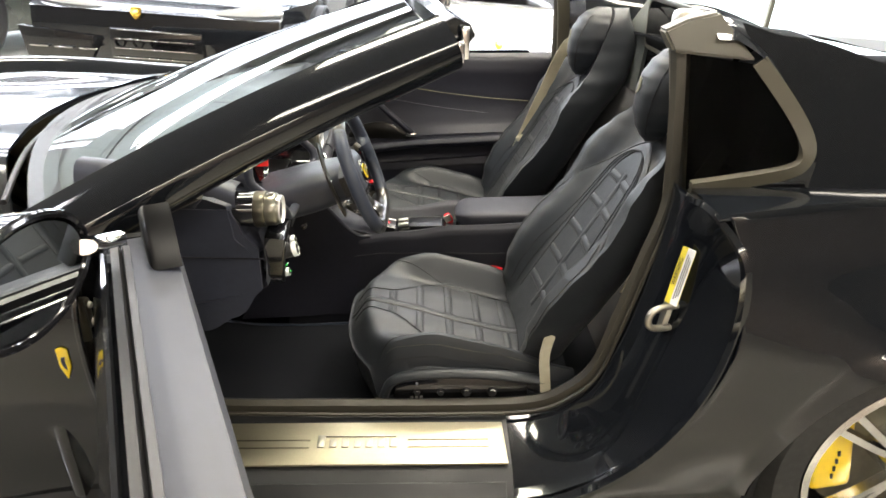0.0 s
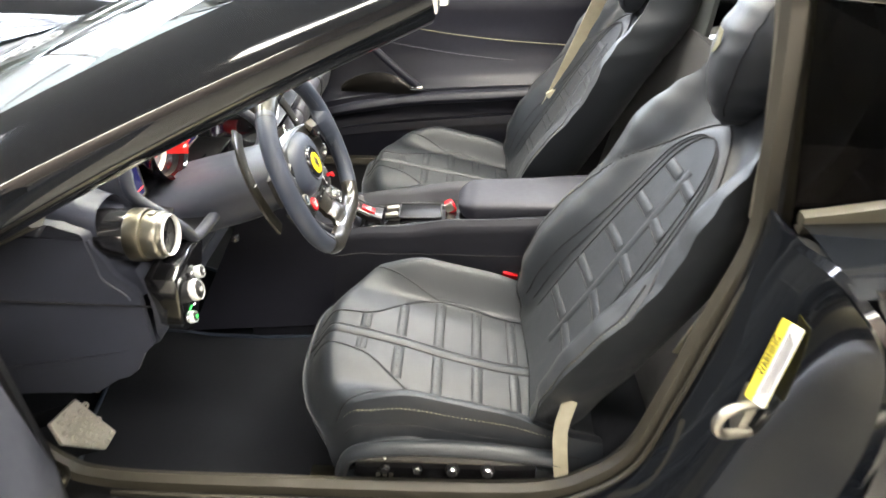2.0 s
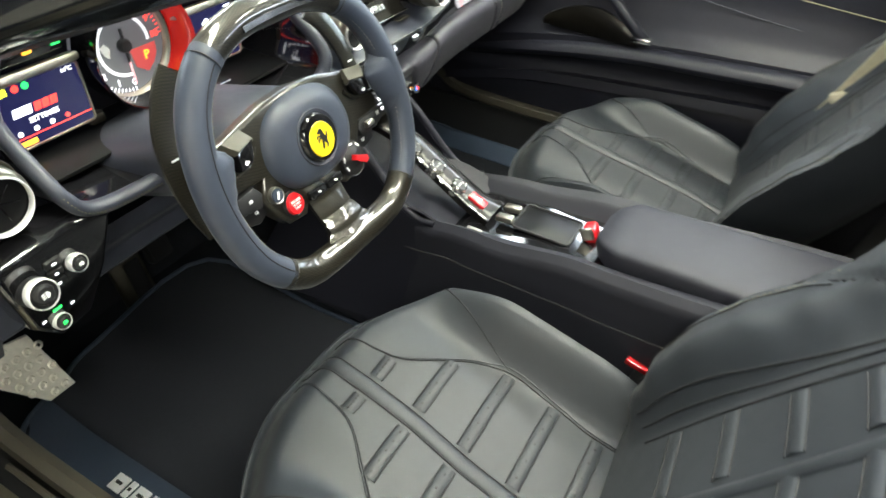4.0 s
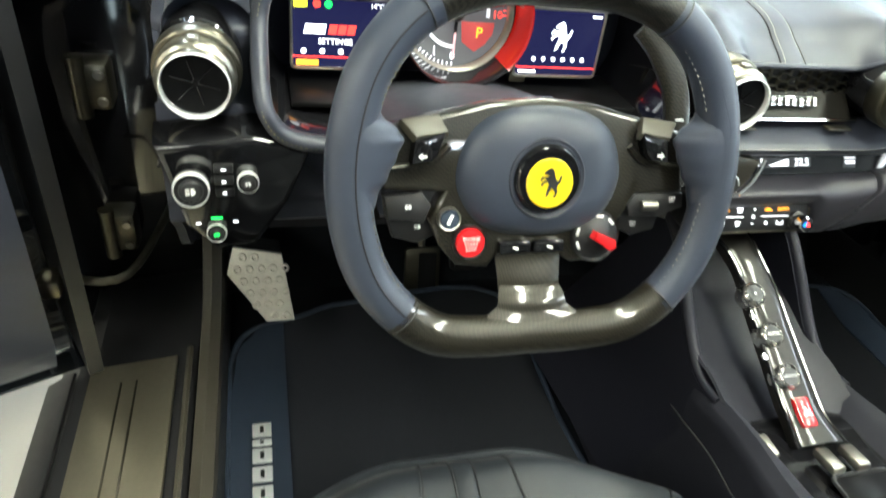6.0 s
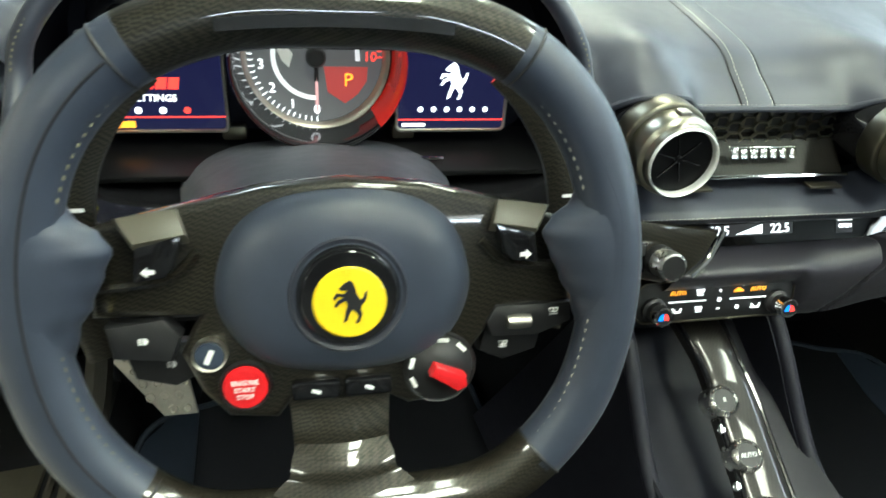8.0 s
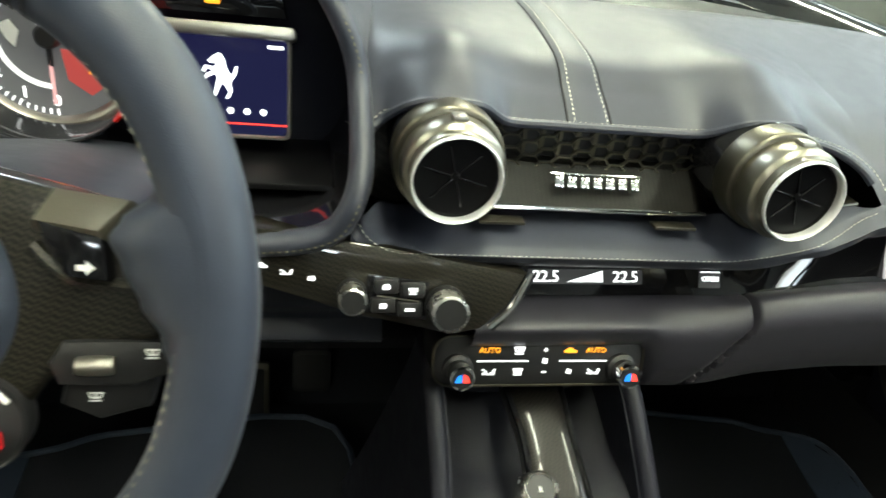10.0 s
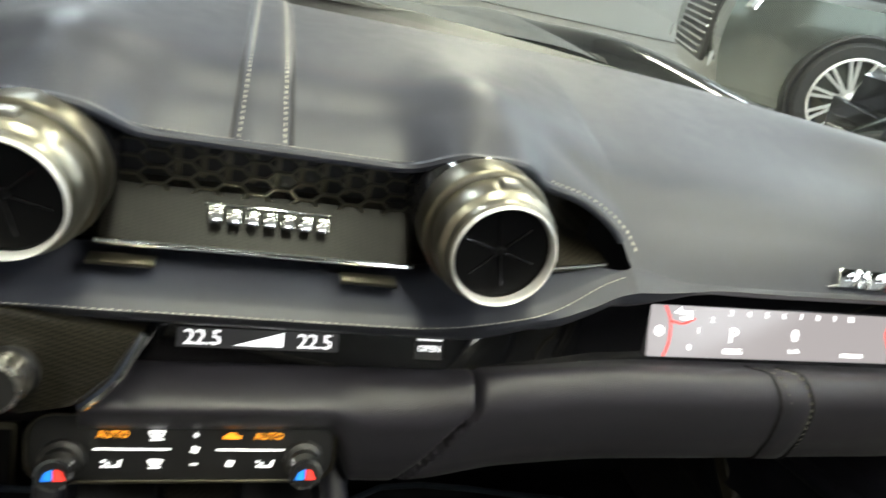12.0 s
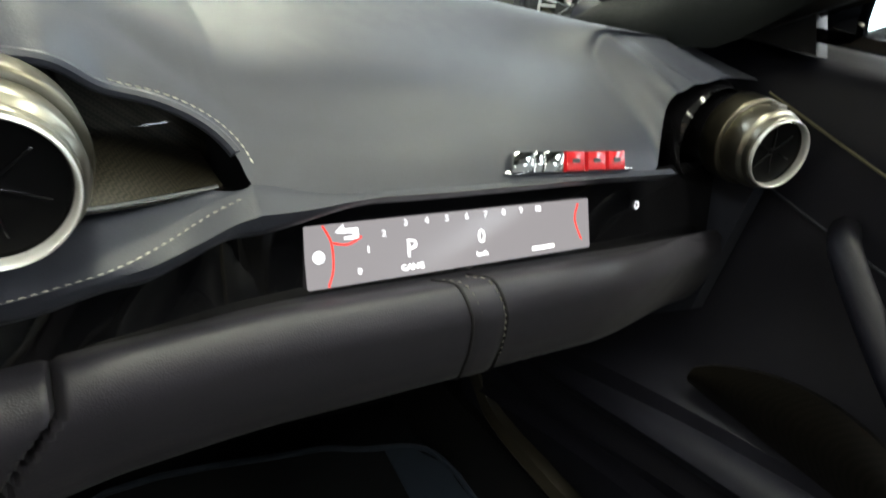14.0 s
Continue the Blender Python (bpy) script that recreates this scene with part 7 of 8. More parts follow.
part("cluster_hood", surf(hood_fn, len(o3) - 1, 12), LEATHER, cl, "navy leather cluster hood")
for nm, y0, y1, z0, z1 in (("left_screen", 1.481, 1.583, 0.838, 0.909), ("right_screen", 1.738, 1.839, 0.837, 0.911)):
    sm = facing((-0.331, (y0 + y1) / 2, (z0 + z1) / 2), (0, 1, 0), (-0.08, 0, 1))
    sc_ = part(nm, plate(rounded(y1 - y0, z1 - z0, 0.004, 3), 0.004, sm), SCREEN, cl, "dark blue lit screen")
    part("screen_frame", moved(sweep([Vector((a, b, 0)) for a, b in rounded(y1 - y0 + 0.004, z1 - z0 + 0.004, 0.005, 4)], ring(0.0018, 6), True), sm), SATIN, sc_)
    L2 = sm @ Matrix.Translation((0, 0, 0.0006))
    if nm == "right_screen":
        part("white_emblem", plate([(a * 1.4, b * 1.4 + 0.007) for a, b in HORSE], 0.0004, L2), GLOW_WHITE, sc_, "white abstract emblem")
        for k in range(6):
            part("menu_icon", lathe([(0, 0.0004), (0.0026, 0.0004), (0.0026, 0)], 10, L2 @ Matrix.Translation((-0.03 + 0.0125 * k, -0.0185, 0))), GLOW_WHITE, sc_)
        part("red_rule", plate(rounded(0.104, 0.0012, 0.0002, 1, 0, -0.0285), 0.0004, L2), GLOW_RED, sc_)
        part("status_bar", plate(rounded(0.022, 0.003, 0.0004, 1, -0.036, -0.0335), 0.0004, L2), GLOW_WHITE, sc_)
        part("status_word", plate(rounded(0.012, 0.0025, 0.0004, 1, 0.042, 0.032), 0.0004, L2), GLOW_WHITE, sc_)
    else:
        for i in range(6):
            w_ = 0.004 if i == 1 else 0.0085
            x_ = (-0.040, -0.0305, -0.026, -0.014, -0.004, 0.006)[i]
            part("title_block", plate([(x_, 0.0), (x_ + w_, 0.0), (x_ + w_ + 0.002, 0.010), (x_ + 0.002, 0.010)], 0.0004, L2), GLOW_WHITE if i < 3 else GLOW_RED, sc_)
        fillet("SETTINGS", 0.0085, L2 @ Matrix.Translation((-0.006, -0.008, 0)), GLOW_WHITE, sc_, "word")
        fillet("14°C", 0.007, L2 @ Matrix.Translation((0.038, 0.031, 0)), GLOW_WHITE, sc_, "word")
        part("yellow_warning", plate(rounded(0.014, 0.008, 0.001, 2, -0.043, 0.031), 0.0004, L2), GLOW_YELLOW, sc_)
        part("red_warning", lathe([(0, 0.0004), (0.0042, 0.0004), (0.0042, 0)], 12, L2 @ Matrix.Translation((-0.026, 0.031, 0))), GLOW_RED, sc_)
        part("green_warning", lathe([(0, 0.0004), (0.0042, 0.0004), (0.0042, 0)], 12, L2 @ Matrix.Translation((-0.014, 0.031, 0))), GLOW_GREEN, sc_)
        part("amber_bar", plate(rounded(0.024, 0.006, 0.0008, 2, -0.036, -0.031), 0.0004, L2), GLOW_AMBER, sc_)
        part("red_rule", plate(rounded(0.104, 0.0012, 0.0002, 1, 0, -0.0245), 0.0004, L2), GLOW_RED, sc_)
        for k in range(4):
            part("menu_icon", lathe([(0, 0.0004), (0.003, 0.0004), (0.003, 0)], 10, L2 @ Matrix.Translation((-0.04 + 0.02 * k, -0.0185, 0))), GLOW_RED if k == 3 else GLOW_WHITE, sc_)
GM = facing((-0.352, 1.664, 0.897), (0, 1, 0), (-0.08, 0, 1))
dial = part("rev_counter", lathe([(0, 0.0), (0.060, 0.0), (0.062, 0.004), (0.062, -0.02)], 56, GM), DIAL, cl, "grey rev counter face")
part("dial_ring", lathe([(0.060, 0.002), (0.0625, 0.008), (0.066, 0.010), (0.067, 0.004)], 64, GM), SATIN, dial)
TUNNEL = [(0.066, 0.008), (0.068, 0.020), (0.072, 0.048), (0.0735, 0.050), (0.075, 0.046), (0.072, 0.0)]


def tunnel(a0, a1):
    def fn(u, v):
        k = v * (len(TUNNEL) - 1)
        i = min(int(k), len(TUNNEL) - 2)
        r, h = (lerp(a, b, k - i) for a, b in zip(TUNNEL[i], TUNNEL[i + 1]))
        a = radians(lerp(a0, a1, u))
        return GM @ Vector((0.002 + r * math.cos(a), 0.002 + r * math.sin(a), h))
    return surf(fn, 40, 10)


# One red tunnel; its lit right and dim left are put into colour.
part("dial_bezel", tunnel(-45, 100), DIAL_RED, dial, "right side of the bezel, red glow put into it")
part("dial_bezel", tunnel(100, 315), GLOSS, dial, "left side of the bezel, shade put into its black")
part("inner_ring", surf(lambda u, v: (lambda a: GM @ Vector((lerp(0.0355, 0.0395, v) * math.cos(a), lerp(0.0355, 0.0395, v) * math.sin(a), 0.0014)))(radians(lerp(270, -5, u))), 60, 2, 0.0008), GLOW_RING, dial, "white lit arc")
for i in range(11):
    a = radians(270 - 27 * i)
    fillet(str(i), 0.0125, GM @ Matrix.Translation((0.049 * math.cos(a), 0.049 * math.sin(a), 0.0008)), GLOW_WHITE if i < 9 else GLOW_RED, dial, "digit")
for i in range(51):
    a = radians(270 - 5.4 * i)
    part("tick", moved(box((0.0575, 0, 0.0008), (0.004 if i % 5 else 0.005, 0.0009, 0.0006), 0), GM @ Matrix.Rotation(a, 4, "Z")), GLOW_WHITE if i < 44 else GLOW_RED, dial, smooth=False)
part("needle", moved(box((0.034, 0, 0.004), (0.034, 0.0024, 0.002), 0.0006), GM @ Matrix.Rotation(radians(-90), 4, "Z")), GLOW_PINK, dial, "pale red needle")
part("needle_tail", moved(box((0.0, 0, 0.004), (0.044, 0.0040, 0.002), 0.0006), GM @ Matrix.Rotation(radians(-90), 4, "Z")), PLASTIC, dial, "black needle tail")
part("needle_hub", lathe([(0, 0.009), (0.007, 0.009), (0.009, 0.006), (0.009, 0)], 24, GM), PLASTIC, dial)
gs = part("gear_shield", plate([(0.007, -0.009), (0.047, -0.009), (0.046, -0.022), (0.038, -0.034), (0.026, -0.043), (0.010, -0.032)], 0.001, GM @ Matrix.Translation((0, 0, 0.0012)), 0.0003), SHIELD_RED, dial, "red gear shield")
fillet("P", 0.017, GM @ Matrix.Translation((0.029, -0.021, 0.0026)), GLOW_AMBER, gs, "letter")
part("white_emblem", plate([(-0.034, 0.006), (-0.026, 0.010), (-0.020, 0.002), (-0.024, -0.010), (-0.030, -0.004)], 0.0004, GM @ Matrix.Translation((0, 0, 0.0012))), WHITE, dial)
for k, (yy, mt) in enumerate(((1.535, GLOW_AMBER), (1.552, GLOW_AMBER), (1.570, GLOW_GREEN), (1.765, GLOW_RED), (1.785, GLOW_AMBER))):
    part("warning_lamp", box((-0.3365, yy, 0.937 + 0.003 * (k % 2)), (0.003, 0.011, 0.006), 0.001), mt, cl)
for y0, y1 in ((1.474, 1.588), (1.732, 1.846)):
    yc = (y0 + y1) / 2
    part("screen_brow", plate(rounded(y1 - y0, 0.010, 0.004, 4), 0.020, facing((-0.326, yc, 0.9185), (0, 1, 0), (-0.3, 0, 1)), 0.002), SATIN, cl, "satin silver band over the screen")
    part("lamp_pod", plate([(-0.050, -0.010), (0.050, -0.010), (0.046, 0.008), (0.030, 0.014), (-0.030, 0.014), (-0.046, 0.008)], 0.015, facing((-0.338, yc, 0.936), (0, 1, 0), (-0.1, 0, 1)), 0.003), GLOSS, cl, "black warning lamp pod")
    part("screen_foot", box((-0.336, YC + (yc - YC) * 0.60, 0.832), (0.012, 0.022, 0.014), 0.003), DARKMETAL, cl)
part("lower_rail", sweep([Vector((-0.290, lerp(1.58, 1.775, i / 8), 0.824)) for i in range(9)], ring(0.0016, 6)), CHROME, cl)
part("lower_shelf", box((-0.320, YC, 0.818), (0.10, 0.40, 0.006), 0.002), VENT_BLACK, cl, "black shelf under the screens")

# ---- steering wheel ----
WHEEL_M = facing((-0.043, 1.669, 0.859), (0, 1, 0), (-math.sin(radians(20)), 0, math.cos(radians(20))))
sw = thing("steering_wheel", "navy leather steering wheel with a flat carbon bottom and yellow badge", "steering wheel")
WM = WHEEL_M


def wheel_part(name, bm, mat, parent=None, label="", smooth=True):
    return part(name, moved(bm, WM), mat, parent or sw, label, smooth)


RIM = [(0.0, 0.150), (0.055, 0.147), (0.105, 0.127), (0.140, 0.088), (0.157, 0.035), (0.158, -0.02), (0.145, -0.07), (0.118, -0.107), (0.085, -0.128), (0.045, -0.133), (0.0, -0.133)]
rim_pts = [Vector((a - 0.003, b, 0)) for a, b in RIM] + [Vector((-a - 0.003, b, 0)) for a, b in RIM[-2:0:-1]]
rim_curve = curve(rim_pts, 10, True)


def rim_piece(sel, r, r2, closed=False):
    pts = [p for p in rim_curve if sel(p)]
    i = 0
    for k in range(len(pts)):
        if (pts[k] - pts[k - 1]).length > 0.05:
            i = k
    pts = pts[i:] + pts[:i]
    return sweep(pts, ring(r, 14, r2), False, up=(0, 0, 1))




def ear_inner(y):
    """Distance from the middle of the wheel to the inner edge of the leather web between grip and spoke."""
    return table(y, [(-0.062, 0.143), (-0.030, 0.141), (-0.010, 0.136), (0.004, 0.128), (0.020, 0.121), (0.032, 0.116), (0.040, 0.121), (0.050, 0.133), (0.064, 0.141), (0.080, 0.143)])


def rim_side(y):
    return table(y, [(-0.07, 0.145), (-0.02, 0.1575), (0.01, 0.1585), (0.035, 0.157), (0.088, 0.140)])


def grip_web(s):
    def fn(u, v):
        y = lerp(0.080, -0.062, u)
        a = math.pi * v
        xc, xi = rim_side(y), ear_inner(y)
        z = math.copysign(abs(math.cos(a)) ** 1.3, math.cos(a)) * 0.0162
        return Vector((s * (xc - (xc - xi) * math.sin(a)) - 0.003, y, z - 0.004 * math.sin(a)))
    return surf(fn, 48, 18)


for s, nm in ((1, "grip"), (-1, "grip")):
    g = wheel_part(nm, rim_piece(lambda p: p.x * s > 0 and -0.112 < p.y < 0.134, 0.0178, 0.0165), WHEEL_LEATHER, None, "dark navy leather grip")
    inner = [p for p in rim_curve if p.x * s > 0 and -0.105 < p.y < 0.127]
    inner = sorted(inner, key=lambda p: -p.y)
    for lo, hi in ((0.052, 0.13), (-0.11, -0.018)):
        run = [Vector((p.x - 0.0155 * s * min(1, abs(p.x) / 0.12), p.y * 0.95, 0.0075)) for p in inner if lo < p.y < hi]
        wheel_part("stitching", stitches(run, 0.0036, 0.0022, 0.0006), THREAD if s > 0 else STITCH_DARK, g)
    if s < 0:
        wheel_part("grip_seam", sweep([Vector((p.x + 0.004, p.y, 0.0163)) for p in inner], ring(0.0007, 6)), GROOVE, g)
    wheel_part("thumb_rest", grip_web(s), WHEEL_LEATHER, g)
wheel_part("rim_top", rim_piece(lambda p: p.y >= 0.126, 0.0178, 0.0160), CARBON, None, "carbon upper rim")
wheel_part("rim_bottom", rim_piece(lambda p: p.y <= -0.107, 0.0185, 0.0165), CARBON, None, "carbon lower rim")
for i_, p_ in enumerate(rim_curve):
    q_ = rim_curve[(i_ + 1) % len(rim_curve)]
    if any((p_.y - lv) * (q_.y - lv) <= 0 and abs(p_.x) > 0.05 for lv in (0.129, -0.109)):
        wheel_part("rim_joint", lathe([(0.0178, -0.0009), (0.0183, 0), (0.0178, 0.0009)], 24, Matrix.Translation(p_) @ (q_ - p_).to_track_quat("Z", "Y").to_matrix().to_4x4()), PLASTIC, None)
led = wheel_part("shift_light_bar", sweep([Vector((lerp(-0.06, 0.055, i / 10), 0.1445 - 0.9 * (lerp(-0.06, 0.055, i / 10)) ** 2, 0.0150)) for i in range(11)], [(-0.003, -0.002), (0.003, -0.002), (0.003, 0.002), (-0.003, 0.002)]), GLOSS)

# hub pad
PAD = [(0.0768, 0.001), (0.0665, 0.036), (0.041, 0.0555), (0.0, 0.0615), (-0.041, 0.0555), (-0.0665, 0.036), (-0.0768, 0.001), (-0.0665, -0.028), (-0.0435, -0.0465), (0.0, -0.0530), (0.0435, -0.0475), (0.0665, -0.030)]
pad_line = curve([(a, b, 0) for a, b in PAD], 6, True)


def pad_hub(u, v):
    """Domed pad: from the middle out to its rounded edge."""
    p = pad_line[round(u * len(pad_line)) % len(pad_line)]
    k = math.sin(v * math.pi / 2) ** 0.55
    return Vector((p.x * k, 0.004 + (p.y - 0.004) * k, -0.002 - 0.030 * (1 - math.cos(v * math.pi / 2)) ** 1.25))


wheel_part("hub_pad", surf(pad_hub, 72, 18, wrap_u=True), WHEEL_LEATHER, None, "padded navy leather hub")
em = wheel_part("emblem", lathe([(0, 0.003), (0.026, 0.003), (0.0285, 0.0005), (0.030, -0.006)], 40, Matrix.Translation((0.0, 0.001, 0))), GLOSS, None, "round black badge with a yellow disc")
wheel_part("yellow_disc", lathe([(0, 0.0042), (0.0195, 0.0042), (0.0205, 0.003)], 40, Matrix.Translation((0.0, -0.0015, 0))), YELLOW, em, "yellow enamel disc")
wheel_part("dark_figure", plate(HORSE, 0.0008, Matrix.Translation((0.0, -0.0015, 0.0050))), PLASTIC, em)
wheel_part("badge_bezel", lathe([(0.029, -0.003), (0.0325, -0.001), (0.036, -0.006)], 40, Matrix.Translation((0, 0.001, 0))), LEATHER, em)

# spokes
wheel_part("upper_spoke", plate([(-0.134, 0.040), (-0.092, 0.050), (-0.045, 0.0605), (0.0, 0.064), (0.045, 0.0605), (0.092, 0.049), (0.130, 0.038), (0.140, -0.016), (0.093, -0.018), (0.085, -0.032), (0.077, -0.042), (0.056, -0.075), (0.036, -0.077), (0.022, -0.069), (-0.034, -0.068), (-0.042, -0.0785), (-0.070, -0.075), (-0.084, -0.058), (-0.094, -0.034), (-0.087, -0.019), (-0.082, -0.012), (-0.138, -0.010)], 0.02, Matrix.Translation((0, 0, -0.018)), 0.005, 3), CARBON, None, "carbon spoke")
for s in (-1, 1):
    wheel_part("spoke_ridge", tube([(s * 0.134, 0.008, -0.018), (s * 0.112, 0.0095, -0.0175), (s * 0.094, 0.013, -0.017), (s * 0.080, 0.026, -0.018)], 0.0032, 8, r2=0.0045), CARBON, None, "glossy carbon ridge")
wheel_part("lower_spoke", surf(lambda u, v: Vector((lerp(-1, 1, u) * table(v, [(0, 0.0265), (0.45, 0.0245), (0.56, 0.0275), (1, 0.052)]) - 0.006, lerp(-0.066, -0.137, v), table(v, [(0, -0.022), (0.44, -0.015), (0.50, -0.008), (0.6, -0.004), (1, 0.006)]) - 0.005 * (2 * u - 1) ** 2)), 12, 36, 0.010), CARBON, None, "carbon lower spoke")
for s in (-1, 1):
    # indicator rockers
    def side(pts):
        return [(s * a, b) for a, b in pts][:: -1 if s > 0 else 1]
    rk = wheel_part("indicator_rocker", plate(side([(0.110, 0.0345), (0.085, 0.0390), (0.091, 0.020), (0.096, 0.0145), (0.1125, 0.0125)]), 0.014, Matrix.Translation((0, 0, -0.005)), 0.003), GLOSS, None, "gloss black indicator rocker")
    tilt = Matrix.Translation((0, 0.036, -0.003)) @ pose(0, 0, 0, -38, 0, 0)
    wheel_part("rocker_cap", plate(side([(0.121, 0.015), (0.089, 0.020), (0.083, 0.003), (0.110, -0.002)]), 0.010, tilt, 0.003), TAUPE, rk, "satin taupe rocker cap")
    wheel_part("symbol", plate([(0.0035 * s, 0), (0.0, 0.0030), (0.0, 0.0012), (-0.0035 * s, 0.0012), (-0.0035 * s, -0.0012), (0.0, -0.0012), (0.0, -0.0030)][:: s], 0.0004, Matrix.Translation((s * 0.104, 0.0190, -0.0045))), WHITE, rk)
    # thumb key pads
    pad_out = [(0.139, -0.0155), (0.090, -0.0155), (0.0835, -0.0260), (0.0875, -0.0360), (0.118, -0.0370), (0.140, -0.0290)] if s > 0 else [(-0.132, -0.0145), (-0.129, -0.0335), (-0.0985, -0.0370), (-0.0925, -0.0225), (-0.101, -0.0110)]
    kp = wheel_part("key_pad", plate(pad_out, 0.014, Matrix.Translation((0, 0, -0.016)), 0.003), PLASTIC, None, "black thumb key pad")
    wheel_part("pad_backing", plate([(s * a, b) for a, b in [(0.128, -0.030), (0.088, -0.030), (0.083, -0.050), (0.100, -0.058), (0.122, -0.052)]][:: -s], 0.010, Matrix.Translation((0, 0, -0.030)), 0.003), PLASTIC, kp)
    for sx_, sy_, sz_ in ((0.112, -0.023, -0.0155), (0.101, -0.043, -0.0295)) if s < 0 else ((0.127, -0.021, -0.0155), (0.099, -0.046, -0.0295)):
        wheel_part("symbol", icon("lamp" if s < 0 else "screen", 0.0040, Matrix.Translation((s * sx_, sy_, sz_))), WHITE, kp)
    # shift paddle behind the rim
    PADDLE = [(0.126, 0.104), (0.105, 0.124), (0.070, 0.143), (0.030, 0.149), (-0.010, 0.146), (-0.045, 0.136)]
    mids = curve([(s * (b + (0.004 if s < 0 else 0)), a, -0.055) for a, b in PADDLE], 6)
    pdl = wheel_part("shift_paddle", sweep(mids, [(-0.0125, -0.0025), (0.0125, -0.0025), (0.0125, 0.0015), (0.008, 0.0028), (-0.008, 0.0028), (-0.0125, 0.0015)]), CARBON, None, "carbon shift paddle")
    wheel_part("paddle_mark", plate(rounded(0.009, 0.0022, 0.0005), 0.0004, Matrix.Translation((s * 0.149, 0.045, -0.0515))), WHITE, pdl)
wheel_part("thumb_wheel", lathe([(0, 0.007), (0.004, 0.0075), (0.0045, 0.003), (0.0045, -0.003), (0.004, -0.0075), (0, -0.007)], 16, Matrix.Translation((0.104, -0.026, -0.014)) @ pose(0, 0, 0, 0, 90, 0)), SATIN)
# buttons under the hub
sb = wheel_part("start_button", lathe([(0, 0.002), (0.0115, 0.0018), (0.0128, 0.0), (0.0128, -0.012)], 36, Matrix.Translation((-0.0597, -0.0540, -0.012))), RED, None, "round red start button")
for k, (t, sz) in enumerate((("ENGINE", 0.0042), ("START", 0.0040), ("STOP", 0.0040))):
    wheel_part("word", words(t, sz, Matrix.Translation((-0.0597, -0.0500 - 0.0043 * k, -0.0096)), 0.0002), WHITE, sb, smooth=False)
wheel_part("button_rim", lathe([(0.0126, -0.002), (0.0142, -0.001), (0.0150, -0.008)], 36, Matrix.Translation((-0.0597, -0.0540, -0.012))), PLASTIC, sb)
db = wheel_part("damper_button", lathe([(0, 0.001), (0.0075, 0.0008), (0.0085, -0.001), (0.0085, -0.010)], 28, Matrix.Translation((-0.078, -0.0335, -0.013))), MAT_LEATHER, None, "small blue button")
wheel_part("button_rim", lathe([(0.0082, 0.0), (0.0094, 0.0006), (0.0100, -0.006)], 28, Matrix.Translation((-0.078, -0.0335, -0.013))), SATIN, db)
wheel_part("symbol", moved(box((0, 0, 0), (0.003, 0.009, 0.0006), 0.0002), Matrix.Translation((-0.078, -0.0335, -0.0115)) @ pose(0, 0, 0, 0, 0, -25)), WHITE, db)
for k, x in enumerate((-0.020, 0.011)):
    ky = wheel_part("phone_key", box((x, -0.0595, -0.016), (0.0285, 0.0115, 0.010), 0.0025), GLOSS, None, "black phone key")
    wheel_part("symbol", moved(box((0, 0, 0), (0.0055, 0.0022, 0.0006), 0.0003), Matrix.Translation((x, -0.0595, -0.0105)) @ pose(0, 0, 0, 0, 0, -20)), WHITE, ky)
MN = Matrix.Translation((0.0545, -0.0520, -0.013))
mn = wheel_part("drive_mode_dial", lathe([(0, 0.004), (0.010, 0.004), (0.0125, 0.002), (0.0205, 0.0), (0.022, -0.004), (0.022, -0.012)], 36, MN), PLASTIC, None, "black drive mode dial")
wheel_part("red_lever", plate([(-0.010, 0.0035), (0.010, 0.0055), (0.014, 0.0), (0.010, -0.0055), (-0.010, -0.0035)], 0.009, MN @ Matrix.Translation((0.002, -0.001, 0.0135)) @ pose(0, 0, 0, 0, 0, -28), 0.002), RED, mn, "red dial lever")
for k in range(5):
    a = radians(205 - 40 * k)
    wheel_part("dial_mark", moved(box((0.0182, 0, 0.0012), (0.0026, 0.0070, 0.0006), 0.0002), MN @ Matrix.Rotation(a, 4, "Z")), WHITE if k != 2 else BELT, mn)
wheel_part("dial_ring", lathe([(0.0212, -0.0002), (0.0220, 0.0003), (0.0228, -0.002)], 36, MN), PLASTIC, mn)
# column behind the wheel
def column(u, v):
    a = 2 * math.pi * u
    t = v
    c = Vector((lerp(-0.075, -0.335, t), lerp(1.669, 1.660, t), lerp(0.842, 0.772, t)))
    ry, rz = table(t, [(0, 0.075), (0.3, 0.100), (1, 0.125)]), table(t, [(0, 0.050), (0.4, 0.056), (1, 0.052)])
    e = lambda k: math.copysign(abs(k) ** 0.75, k)
    return c + Vector((0, ry * e(math.cos(a)), rz * e(math.sin(a))))


cs = thing("steering_column", "navy leather steering column shroud behind the wheel", "steering column")
part("shroud", surf(column, 48, 16, wrap_u=True), LEATHER, cs, "smooth navy leather shroud")
part("shroud_cap", lathe([(0, 0.002), (0.06, 0.001), (0.066, -0.004)], 36, facing((-0.072, 1.669, 0.842), (0, 1, 0), (-0.34, 0, 0.94))), PLASTIC, cs)
part("under_lamp", lathe([(0, 0.01), (0.008, 0.008), (0.010, 0)], 18, facing((-0.20, 1.62, 0.725), (0, 1, 0), (0.9, 0, 0.4))), GLOSS, cs)

# ---- centre console ----
con = thing("centre_console", "navy leather centre console with a carbon button bridge and padded armrest", "console")


def con_half(x):
    return table(x, [(-0.30, 0.085), (-0.05, 0.095), (0.10, 0.105), (0.6, 0.115)])


def con_top(x):
    return table(x, [(-0.30, 0.49), (-0.12, 0.50), (0.0, 0.520), (0.12, 0.532), (0.22, 0.537), (0.62, 0.560)])


